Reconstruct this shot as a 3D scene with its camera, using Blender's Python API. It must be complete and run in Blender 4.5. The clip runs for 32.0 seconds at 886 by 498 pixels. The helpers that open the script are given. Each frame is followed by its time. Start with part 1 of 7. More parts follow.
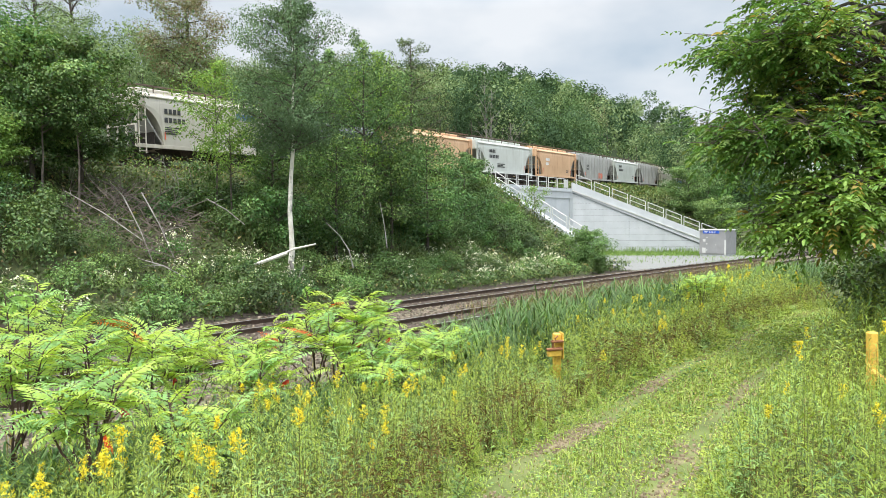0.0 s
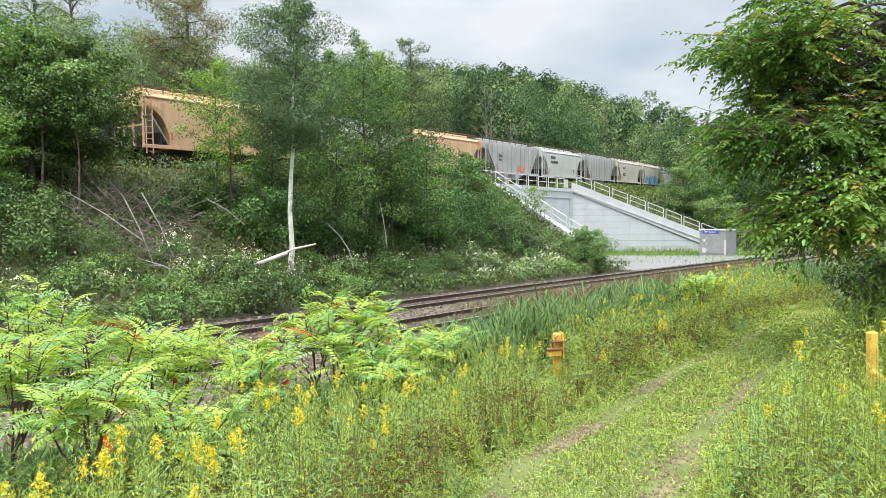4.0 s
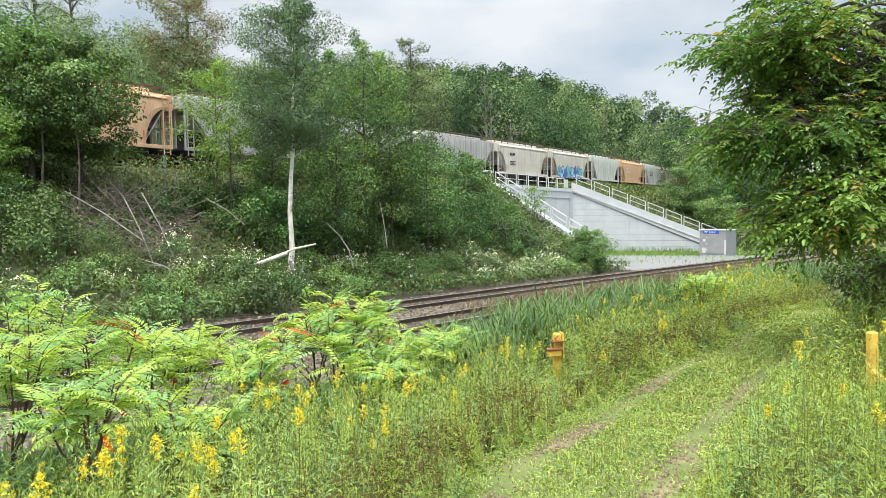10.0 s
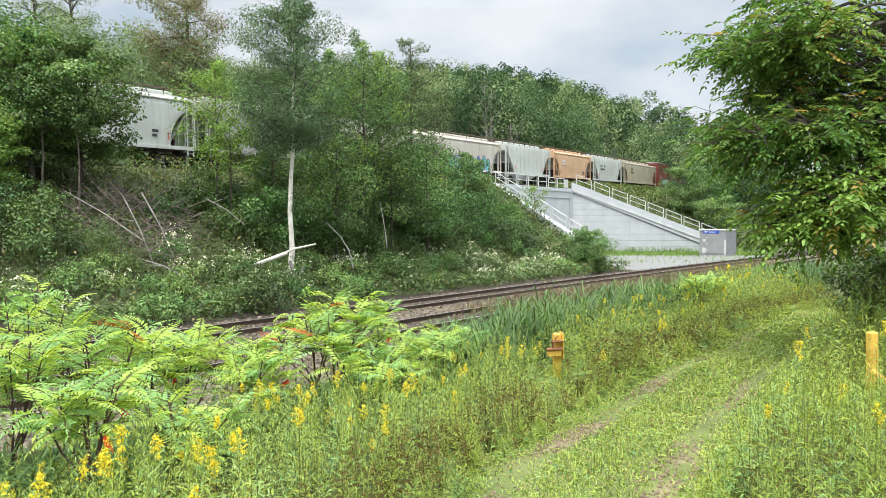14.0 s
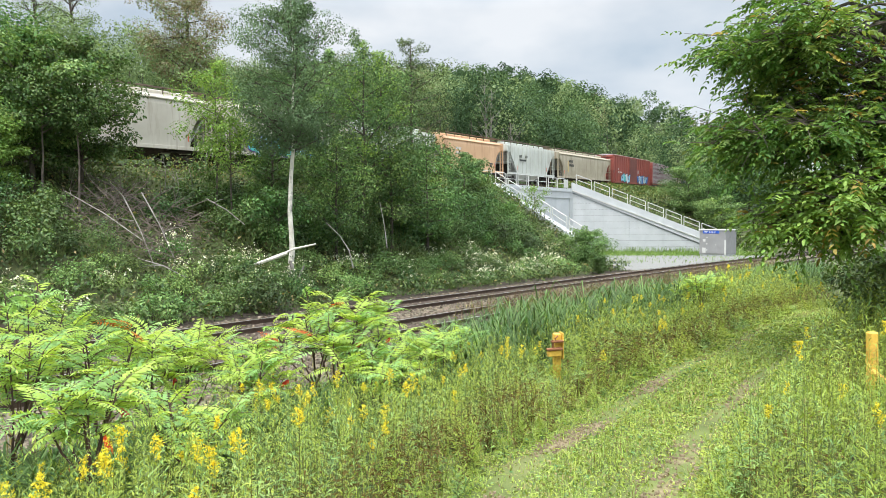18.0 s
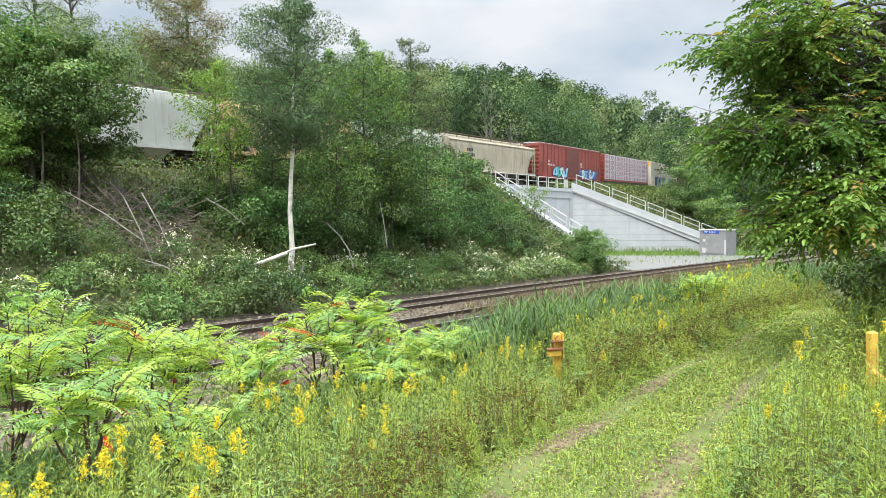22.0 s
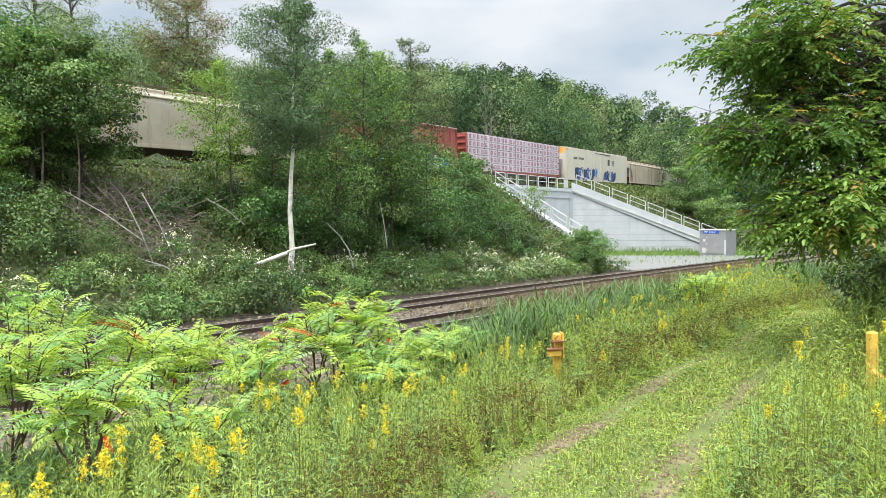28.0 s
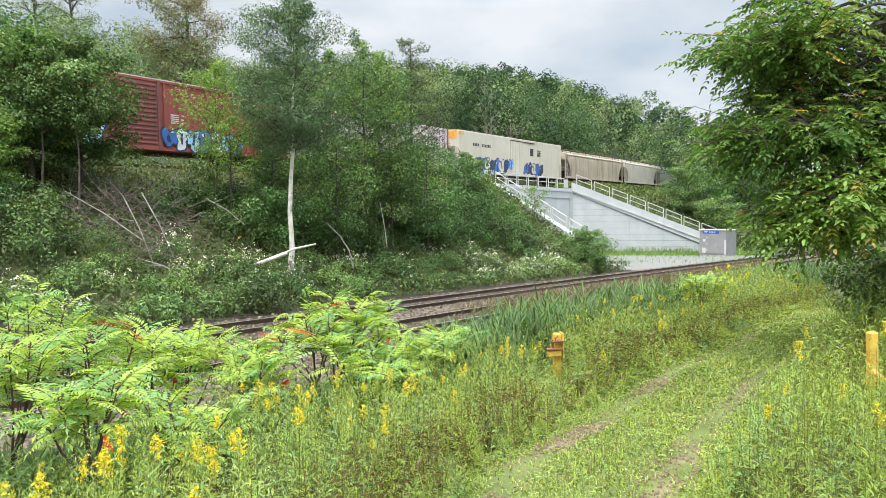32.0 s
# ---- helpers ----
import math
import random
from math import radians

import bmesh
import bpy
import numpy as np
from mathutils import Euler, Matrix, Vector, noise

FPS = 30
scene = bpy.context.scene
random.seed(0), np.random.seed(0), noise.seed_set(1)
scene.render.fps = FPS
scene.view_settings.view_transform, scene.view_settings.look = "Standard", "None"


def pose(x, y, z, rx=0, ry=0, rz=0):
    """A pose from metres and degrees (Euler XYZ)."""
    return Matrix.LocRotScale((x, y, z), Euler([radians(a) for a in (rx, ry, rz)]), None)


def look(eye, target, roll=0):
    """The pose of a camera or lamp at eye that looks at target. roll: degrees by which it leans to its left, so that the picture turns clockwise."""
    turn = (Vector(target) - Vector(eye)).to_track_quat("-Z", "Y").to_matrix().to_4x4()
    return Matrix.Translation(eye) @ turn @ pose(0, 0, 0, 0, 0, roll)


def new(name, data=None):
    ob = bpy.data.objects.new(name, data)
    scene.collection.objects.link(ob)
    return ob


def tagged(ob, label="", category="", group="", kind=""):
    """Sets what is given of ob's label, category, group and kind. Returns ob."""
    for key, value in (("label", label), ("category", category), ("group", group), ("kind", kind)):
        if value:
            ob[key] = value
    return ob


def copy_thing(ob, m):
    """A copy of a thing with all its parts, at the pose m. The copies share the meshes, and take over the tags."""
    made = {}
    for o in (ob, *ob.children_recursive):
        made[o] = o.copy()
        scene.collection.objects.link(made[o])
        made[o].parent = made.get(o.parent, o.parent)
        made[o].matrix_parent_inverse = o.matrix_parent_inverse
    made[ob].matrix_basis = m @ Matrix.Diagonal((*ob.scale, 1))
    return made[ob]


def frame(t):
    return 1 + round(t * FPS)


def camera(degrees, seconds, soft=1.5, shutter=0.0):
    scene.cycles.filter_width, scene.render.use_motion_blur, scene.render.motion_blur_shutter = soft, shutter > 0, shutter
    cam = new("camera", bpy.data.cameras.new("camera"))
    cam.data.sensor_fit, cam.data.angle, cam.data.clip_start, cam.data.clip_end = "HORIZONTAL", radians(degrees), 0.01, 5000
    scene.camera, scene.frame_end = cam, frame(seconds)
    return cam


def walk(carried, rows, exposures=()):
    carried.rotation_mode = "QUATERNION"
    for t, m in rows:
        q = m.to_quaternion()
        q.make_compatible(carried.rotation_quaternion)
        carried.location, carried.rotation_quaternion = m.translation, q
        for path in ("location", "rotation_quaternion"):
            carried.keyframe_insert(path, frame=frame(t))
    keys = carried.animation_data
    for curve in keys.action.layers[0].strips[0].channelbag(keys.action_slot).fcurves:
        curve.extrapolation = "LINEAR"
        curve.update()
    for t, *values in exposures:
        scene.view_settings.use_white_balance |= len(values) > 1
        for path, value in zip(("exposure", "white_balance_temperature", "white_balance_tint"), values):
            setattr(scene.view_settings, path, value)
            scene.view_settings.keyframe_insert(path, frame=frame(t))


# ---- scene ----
# World: metres. z = 0 is the rail head of the lower tracks, y runs away from the camera.
EYE = (0.0, 0.0, 3.29)
cam = camera(67.2, 32.0, soft=0.7)
walk(cam, [(0.0, pose(*EYE, 87.77, 0, 0)), (32.0, pose(*EYE, 87.77, 0, 0))], exposures=[(0.0, 1.1, 6500, 10), (32.0, 1.1, 6500, 10)])

# ---- light: bright overcast, a very wide soft sun behind the camera ----
SUN_ELEV, SUN_AZ = 64.0, 209.0
world = bpy.data.worlds.new("sky")
scene.world = world
world.use_nodes = True
wn, wl = world.node_tree.nodes, world.node_tree.links
wn.clear()
w_out = wn.new("ShaderNodeOutputWorld")
w_bg = wn.new("ShaderNodeBackground")
w_sky = wn.new("ShaderNodeTexSky")
w_sky.sky_type = "NISHITA"
w_sky.sun_disc = False
w_sky.sun_elevation, w_sky.sun_rotation = radians(SUN_ELEV), radians(SUN_AZ)
w_co = wn.new("ShaderNodeTexCoord")
w_map = wn.new("ShaderNodeMapping")
w_map.inputs["Scale"].default_value = (1.6, 1.6, 3.4)
w_noise = wn.new("ShaderNodeTexNoise")
w_noise.inputs["Scale"].default_value = 1.7
w_noise.inputs["Detail"].default_value = 5.0
w_noise.inputs["Roughness"].default_value = 0.48
w_ramp = wn.new("ShaderNodeValToRGB")
w_ramp.color_ramp.elements[0].position, w_ramp.color_ramp.elements[0].color = 0.36, (4.9, 5.9, 6.9, 1)
w_ramp.color_ramp.elements[1].position, w_ramp.color_ramp.elements[1].color = 0.60, (8.5, 8.8, 9.1, 1)
w_mix = wn.new("ShaderNodeMixRGB")
w_mix.inputs["Fac"].default_value = 0.88
w_bg.inputs["Strength"].default_value = 0.052
wl.new(w_co.outputs["Generated"], w_map.inputs["Vector"])
wl.new(w_map.outputs["Vector"], w_noise.inputs["Vector"])
wl.new(w_noise.outputs["Fac"], w_ramp.inputs["Fac"])
wl.new(w_sky.outputs["Color"], w_mix.inputs["Color1"])
wl.new(w_ramp.outputs["Color"], w_mix.inputs["Color2"])
# an overcast sky is brighter overhead than near the horizon
w_sep = wn.new("ShaderNodeSeparateXYZ")
w_rise = wn.new("ShaderNodeMapRange")
w_rise.inputs["From Min"].default_value, w_rise.inputs["From Max"].default_value = 0.3, 1.0
w_rise.inputs["To Min"].default_value, w_rise.inputs["To Max"].default_value = 1.0, 5.3
w_mul = wn.new("ShaderNodeVectorMath")
w_mul.operation = "SCALE"
wl.new(w_co.outputs["Generated"], w_sep.inputs["Vector"])
wl.new(w_sep.outputs["Z"], w_rise.inputs["Value"])
wl.new(w_mix.outputs["Color"], w_mul.inputs[0])
wl.new(w_rise.outputs["Result"], w_mul.inputs["Scale"])
wl.new(w_mul.outputs["Vector"], w_bg.inputs["Color"])
wl.new(w_bg.outputs["Background"], w_out.inputs["Surface"])

sun = new("sun", bpy.data.lights.new("sun", "SUN"))
sun.data.energy, sun.data.angle, sun.data.color = 2.0, radians(30), (1.0, 0.95, 0.86)
az, el = radians(SUN_AZ), radians(SUN_ELEV)
sun.matrix_world = look((math.sin(az) * math.cos(el) * 80, math.cos(az) * math.cos(el) * 80, math.sin(el) * 80), (0, 0, 0))


# ---- materials ----
def mat(name, col, col2=None, rough=0.8, metal=0.0, scale=3.0, bump=0.0, bump_scale=40.0, island=0.0, trans=0.0,
        obj_random=0.0, stain=None, stain_amt=0.0, stain_scale=1.2, streak=False, spec=0.5, contrast=(0.35, 0.68)):
    """A procedural surface: two colours mixed by noise, finer grain, optional stains, bump and translucency."""
    m = bpy.data.materials.new(name)
    m.use_nodes = True
    n, l = m.node_tree.nodes, m.node_tree.links
    b = n["Principled BSDF"]
    out = n["Material Output"]
    b.inputs["Roughness"].default_value = rough
    b.inputs["Metallic"].default_value = metal
    b.inputs["Specular IOR Level"].default_value = spec
    co = n.new("ShaderNodeTexCoord")
    c2 = col2 or tuple(v * 0.7 for v in col)
    big = n.new("ShaderNodeTexNoise")
    big.inputs["Scale"].default_value, big.inputs["Detail"].default_value = scale, 6.0
    l.new(co.outputs["Object"], big.inputs["Vector"])
    ramp = n.new("ShaderNodeValToRGB")
    ramp.color_ramp.elements[0].position, ramp.color_ramp.elements[1].position = contrast
    ramp.color_ramp.elements[0].color, ramp.color_ramp.elements[1].color = (*c2, 1), (*col, 1)
    l.new(big.outputs["Fac"], ramp.inputs["Fac"])
    last = ramp.outputs["Color"]
    fine = n.new("ShaderNodeTexNoise")
    fine.inputs["Scale"].default_value, fine.inputs["Detail"].default_value = bump_scale, 4.0
    l.new(co.outputs["Object"], fine.inputs["Vector"])
    if stain:
        sn = n.new("ShaderNodeTexNoise")
        sn.inputs["Scale"].default_value, sn.inputs["Detail"].default_value, sn.inputs["Roughness"].default_value = stain_scale, 8.0, 0.65
        if streak:
            mp = n.new("ShaderNodeMapping")
            mp.inputs["Scale"].default_value = (2.2, 2.2, 0.22)
            l.new(co.outputs["Object"], mp.inputs["Vector"])
            l.new(mp.outputs["Vector"], sn.inputs["Vector"])
        else:
            l.new(co.outputs["Object"], sn.inputs["Vector"])
        sr = n.new("ShaderNodeMapRange")
        sr.inputs["From Min"].default_value, sr.inputs["From Max"].default_value = 0.5, 0.72
        sr.inputs["To Max"].default_value = stain_amt
        l.new(sn.outputs["Fac"], sr.inputs["Value"])
        mx = n.new("ShaderNodeMixRGB")
        mx.inputs["Color2"].default_value = (*stain, 1)
        l.new(sr.outputs["Result"], mx.inputs["Fac"])
        l.new(last, mx.inputs["Color1"])
        last = mx.outputs["Color"]
    for amt, by_object in ((island, False), (obj_random, True)):
        if not amt:
            continue
        src = n.new("ShaderNodeObjectInfo").outputs["Random"] if by_object else n.new("ShaderNodeNewGeometry").outputs["Random Per Island"]
        hsv = n.new("ShaderNodeHueSaturation")
        mr = n.new("ShaderNodeMapRange")
        mr.inputs["To Min"].default_value, mr.inputs["To Max"].default_value = 1 - amt, 1 + amt
        l.new(src, mr.inputs["Value"])
        l.new(mr.outputs["Result"], hsv.inputs["Value"])
        mh = n.new("ShaderNodeMapRange")
        mh.inputs["To Min"].default_value, mh.inputs["To Max"].default_value = 0.5 - amt * 0.06, 0.5 + amt * 0.05
        sw = n.new("ShaderNodeMath")
        sw.operation = "PINGPONG"
        sw.inputs[1].default_value = 0.37
        l.new(src, sw.inputs[0])
        ms = n.new("ShaderNodeMath")
        ms.operation = "MULTIPLY"
        ms.inputs[1].default_value = 2.7
        l.new(sw.outputs[0], ms.inputs[0])
        l.new(ms.outputs[0], mh.inputs["Value"])
        l.new(mh.outputs["Result"], hsv.inputs["Hue"])
        l.new(last, hsv.inputs["Color"])
        last = hsv.outputs["Color"]
    l.new(last, b.inputs["Base Color"])
    if bump:
        bp = n.new("ShaderNodeBump")
        bp.inputs["Strength"].default_value, bp.inputs["Distance"].default_value = bump, 0.02
        l.new(fine.outputs["Fac"], bp.inputs["Height"])
        l.new(bp.outputs["Normal"], b.inputs["Normal"])
    if trans:
        tr = n.new("ShaderNodeBsdfTranslucent")
        br = n.new("ShaderNodeMixRGB")
        br.blend_type = "MULTIPLY"
        br.inputs["Fac"].default_value = 1.0
        br.inputs["Color2"].default_value = (1.0, 0.95, 0.45, 1)
        l.new(last, br.inputs["Color1"])
        l.new(br.outputs["Color"], tr.inputs["Color"])
        mxs = n.new("ShaderNodeMixShader")
        mxs.inputs["Fac"].default_value = trans
        l.new(b.outputs["BSDF"], mxs.inputs[1])
        l.new(tr.outputs["BSDF"], mxs.inputs[2])
        l.new(mxs.outputs["Shader"], out.inputs["Surface"])
    return m


M = {}
M["soil"] = mat("soil", (0.085, 0.105, 0.045), (0.055, 0.055, 0.03), 1.0, spec=0.05, scale=1.2, bump=0.6, bump_scale=30)
M["turf"] = mat("turf", (0.17, 0.2, 0.07), (0.1, 0.125, 0.045), 1.0, spec=0.05, scale=1.3, bump=0.7, bump_scale=45, stain=(0.22, 0.19, 0.10), stain_amt=0.5, stain_scale=1.5)
def add_wear(m, col, col2):
    """Mixes bare gravelly earth into a material where the ground is worn."""
    n, l = m.node_tree.nodes, m.node_tree.links
    b = n["Principled BSDF"]
    old = b.inputs["Base Color"].links[0].from_socket
    at = n.new("ShaderNodeAttribute")
    at.attribute_name = "wear"
    co = n.new("ShaderNodeTexCoord")
    nz = n.new("ShaderNodeTexNoise")
    nz.inputs["Scale"].default_value, nz.inputs["Detail"].default_value = 3.0, 7.0
    fz = n.new("ShaderNodeTexVoronoi")
    fz.inputs["Scale"].default_value = 38.0
    l.new(co.outputs["Object"], nz.inputs["Vector"])
    l.new(co.outputs["Object"], fz.inputs["Vector"])
    ad = n.new("ShaderNodeMath")
    ad.operation = "ADD"
    l.new(at.outputs["Fac"], ad.inputs[0])
    l.new(nz.outputs["Fac"], ad.inputs[1])
    mr = n.new("ShaderNodeMapRange")
    mr.inputs["From Min"].default_value, mr.inputs["From Max"].default_value = 1.08, 1.4
    l.new(ad.outputs[0], mr.inputs["Value"])
    cm = n.new("ShaderNodeMixRGB")
    cm.inputs["Color1"].default_value, cm.inputs["Color2"].default_value = (*col, 1), (*col2, 1)
    l.new(fz.outputs["Color"], cm.inputs["Fac"])
    mx = n.new("ShaderNodeMixRGB")
    l.new(mr.outputs["Result"], mx.inputs["Fac"])
    l.new(old, mx.inputs["Color1"])
    l.new(cm.outputs["Color"], mx.inputs["Color2"])
    l.new(mx.outputs["Color"], b.inputs["Base Color"])


add_wear(M["turf"], (0.29, 0.23, 0.15), (0.17, 0.13, 0.083))
M["rut"] = mat("rut", (0.27, 0.215, 0.14), (0.165, 0.13, 0.08), 0.95, spec=0.15, scale=2.5, bump=0.9, bump_scale=60)
M["gravel"] = mat("gravel", (0.2, 0.2, 0.185), (0.14, 0.14, 0.13), 0.95, scale=5, bump=0.8, bump_scale=25)
M["ballast"] = mat("ballast", (0.19, 0.16, 0.115), (0.056, 0.047, 0.035), 0.95, spec=0.15, scale=11, bump=1.0, bump_scale=18, contrast=(0.4, 0.6))
M["track_bed"] = mat("track_bed", (0.1, 0.074, 0.056), (0.035, 0.027, 0.022), 0.95, spec=0.2, scale=11, bump=1.0, bump_scale=18, contrast=(0.4, 0.6))
M["stone"] = mat("ballast_stone", (0.2, 0.172, 0.125), (0.095, 0.078, 0.058), 0.95, spec=0.2, scale=6, island=0.6)
M["cinder"] = mat("cinder", (0.078, 0.064, 0.05), (0.036, 0.031, 0.025), 0.95, spec=0.12, scale=5, bump=1.0, bump_scale=30)
M["forest_floor"] = mat("forest_floor", (0.045, 0.065, 0.03), (0.03, 0.04, 0.02), 1.0, spec=0.05, scale=0.4, bump=0.6, bump_scale=8)
M["concrete"] = mat("concrete", (0.5, 0.52, 0.535), (0.43, 0.45, 0.465), 0.85, scale=0.7, bump=0.15, bump_scale=60, stain=(0.33, 0.34, 0.34), stain_amt=0.35, stain_scale=0.5, streak=True)
M["joint"] = mat("joint", (0.2, 0.2, 0.2), rough=0.9)
M["white_paint"] = mat("white_paint", (0.592, 0.592, 0.57), (0.518, 0.518, 0.488), 0.5, scale=6)
M["rail_steel"] = mat("rail_steel", (0.10, 0.065, 0.045), (0.06, 0.04, 0.03), 0.6, 0.3, scale=8, bump=0.3)
M["rail_head"] = mat("rail_head", (0.45, 0.44, 0.43), (0.33, 0.31, 0.29), 0.28, 0.9, scale=4)
M["tie"] = mat("tie_wood", (0.12, 0.075, 0.05), (0.05, 0.035, 0.027), 0.9, scale=4, bump=0.8, bump_scale=25, obj_random=0.35)
M["yellow"] = mat("yellow_paint", (0.76, 0.5, 0.085), (0.64, 0.38, 0.06), 0.55, scale=7, stain=(0.25, 0.1, 0.04), stain_amt=0.7, stain_scale=9, bump=0.2)
M["rust"] = mat("rust", (0.30, 0.12, 0.05), (0.14, 0.06, 0.03), 0.85, scale=9, bump=0.4)
M["cabinet"] = mat("cabinet_paint", (0.3, 0.3, 0.3), (0.26, 0.26, 0.26), 0.5, 0.2, scale=1.4)
M["blue_sign"] = mat("blue_sign", (0.03, 0.12, 0.62), rough=0.4)
M["black_steel"] = mat("black_steel", (0.03, 0.028, 0.027), (0.05, 0.04, 0.034), 0.75, 0.2, scale=6)
M["truck"] = mat("truck_steel", (0.06, 0.045, 0.036), (0.03, 0.025, 0.022), 0.85, 0.2, scale=6)
# black paint; the blue-grey lift imitates sky reflected in it
M["tank"] = mat("tank_paint_sky_tint", (0.08, 0.085, 0.095), (0.058, 0.062, 0.07), 0.38, 0.0, scale=1.5)
M["grating"] = mat("walkway_grating", (0.2, 0.15, 0.115), (0.12, 0.085, 0.065), 0.85, scale=3)
M["letters"] = mat("lettering", (0.05, 0.05, 0.05), rough=0.7)
M["letters_w"] = mat("white_lettering", (0.75, 0.74, 0.72), rough=0.7)
M["orange_band"] = mat("orange_paint", (0.85, 0.42, 0.08), rough=0.5)
M["red_reflector"] = mat("red_reflector", (0.75, 0.16, 0.08), rough=0.4)
M["yel_reflector"] = mat("yellow_reflector", (0.85, 0.55, 0.05), rough=0.4)


def paint(name, c, c2, rust, amt, scale=0.45):
    return mat(name, c, c2, 0.6, 0.0, scale=0.5, stain=rust, stain_amt=amt, stain_scale=scale * 3, streak=True, bump=0.05, bump_scale=12)


M["car_white"] = paint("car_white", (0.56, 0.525, 0.45), (0.45, 0.41, 0.34), (0.24, 0.18, 0.12), 0.6)
M["car_white2"] = paint("car_white_clean", (0.53, 0.55, 0.51), (0.44, 0.45, 0.41), (0.26, 0.22, 0.17), 0.45)
M["car_grey"] = paint("car_grey", (0.401, 0.393, 0.375), (0.314, 0.306, 0.288), (0.126, 0.104, 0.0888), 0.5)
M["car_beige"] = paint("car_beige", (0.46, 0.41, 0.31), (0.35, 0.3, 0.22), (0.15, 0.11, 0.07), 0.7)
M["car_orange"] = paint("car_orange", (0.637, 0.407, 0.242), (0.531, 0.325, 0.183), (0.3, 0.14, 0.065), 0.5)
M["car_red"] = paint("car_red", (0.33, 0.082, 0.062), (0.27, 0.064, 0.05), (0.126, 0.037, 0.0296), 0.5)
M["car_red_door"] = paint("car_red_door", (0.24, 0.075, 0.062), (0.19, 0.06, 0.052), (0.0888, 0.037, 0.0296), 0.6)
M["reefer"] = paint("reefer_white", (0.60, 0.56, 0.465), (0.54, 0.50, 0.41), (0.36, 0.29, 0.19), 0.3)
M["car_stained"] = paint("car_stained", (0.496, 0.425, 0.330), (0.389, 0.319, 0.236), (0.08, 0.05, 0.035), 0.85, 0.2)
M["wrap"] = mat("lumber_wrap", (0.60, 0.53, 0.56), (0.52, 0.44, 0.47), 0.45, scale=2, bump=0.3, bump_scale=9)
M["wrap_mark"] = mat("wrap_marking", (0.33, 0.11, 0.15), (0.2, 0.09, 0.13), 0.5, scale=3)
M["strap"] = mat("dark_strap", (0.06, 0.05, 0.05), rough=0.6)
for nm, c in dict(g_teal=(0.10, 0.52, 0.50), g_blue=(0.05, 0.16, 0.5), g_ltblue=(0.35, 0.62, 0.8), g_purple=(0.13, 0.07, 0.27), g_white=(0.75, 0.77, 0.78), g_navy=(0.03, 0.045, 0.11), g_green=(0.25, 0.5, 0.15)).items():
    M[nm] = mat("graffiti_" + nm[2:], c, tuple(v * 0.8 for v in c), 0.5, scale=2)


def leaf_mat(name, c, c2, island=0.35, trans=0.35, scale=0.6, spec=0.2, obj=0.0):
    return mat(name, c, c2, 0.6 if spec > 0.1 else 0.9, scale=scale, island=island, trans=trans, spec=spec, obj_random=obj)


M["leaf_maple"] = leaf_mat("maple_leaf", (0.12, 0.235, 0.07), (0.07, 0.155, 0.045), island=0.4, obj=0.25)
M["leaf_birch"] = leaf_mat("birch_leaf", (0.14, 0.225, 0.11), (0.095, 0.165, 0.08), trans=0.24)
M["leaf_light"] = leaf_mat("sapling_leaf", (0.23, 0.37, 0.09), (0.16, 0.28, 0.065))
M["leaf_locust"] = leaf_mat("locust_leaf", (0.1, 0.185, 0.065), (0.065, 0.13, 0.045), trans=0.24)
M["leaf_bush"] = leaf_mat("bush_leaf", (0.105, 0.2, 0.06), (0.05, 0.11, 0.032), island=0.5, trans=0.24, spec=0.4, obj=0.42)
M["leaf_bush2"] = leaf_mat("weed_leaf", (0.2, 0.33, 0.1), (0.1, 0.2, 0.055), island=0.5, trans=0.24, spec=0.4, obj=0.42)
M["leaf_far"] = leaf_mat("woods_leaf", (0.105, 0.175, 0.075), (0.08, 0.136, 0.056), island=0.06, trans=0.2, scale=0.06, spec=0.05)
M["leaf_far_b"] = leaf_mat("woods_leaf_dark", (0.056, 0.1, 0.048), (0.042, 0.078, 0.038), island=0.06, trans=0.2, scale=0.06, spec=0.05)
# distance haze is put into this leaf's lifted, paler colour
M["leaf_far_hazed"] = leaf_mat("woods_leaf_hazed", (0.24, 0.32, 0.155), (0.19, 0.265, 0.125), island=0.06, trans=0.2, scale=0.06, spec=0.05)
M["leaf_far_d"] = leaf_mat("woods_leaf_blue", (0.098, 0.162, 0.09), (0.076, 0.13, 0.07), island=0.06, trans=0.2, scale=0.06, spec=0.05)
M["leaf_far_brown"] = leaf_mat("woods_leaf_brown", (0.2, 0.2, 0.1), (0.15, 0.16, 0.08), trans=0.2, island=0.12)
M["leaf_oak"] = leaf_mat("oak_leaf_rusty", (0.25, 0.21, 0.12), (0.18, 0.16, 0.09), trans=0.25, island=0.12)
M["leaf_sumac"] = leaf_mat("sumac_leaf", (0.5, 0.66, 0.16), (0.42, 0.58, 0.13), island=0.12, trans=0.5)
M["leaf_gold"] = leaf_mat("goldenrod_leaf", (0.37, 0.45, 0.09), (0.23, 0.325, 0.06), trans=0.4, island=0.22)
M["flower_gold"] = leaf_mat("goldenrod_flower", (0.88, 0.7, 0.04), (0.74, 0.64, 0.06), trans=0.3, island=0.15)
M["flower_white"] = leaf_mat("white_flower", (0.78, 0.77, 0.62), (0.62, 0.64, 0.46), trans=0.2)
M["leaf_reed"] = leaf_mat("reed_leaf", (0.125, 0.215, 0.068), (0.07, 0.135, 0.045), island=0.5, spec=0.3)
M["leaf_grass"] = leaf_mat("grass_blade", (0.34, 0.43, 0.11), (0.24, 0.33, 0.08), island=0.35)
M["leaf_verge"] = leaf_mat("verge_blade", (0.2, 0.32, 0.085), (0.14, 0.24, 0.06), island=0.3)
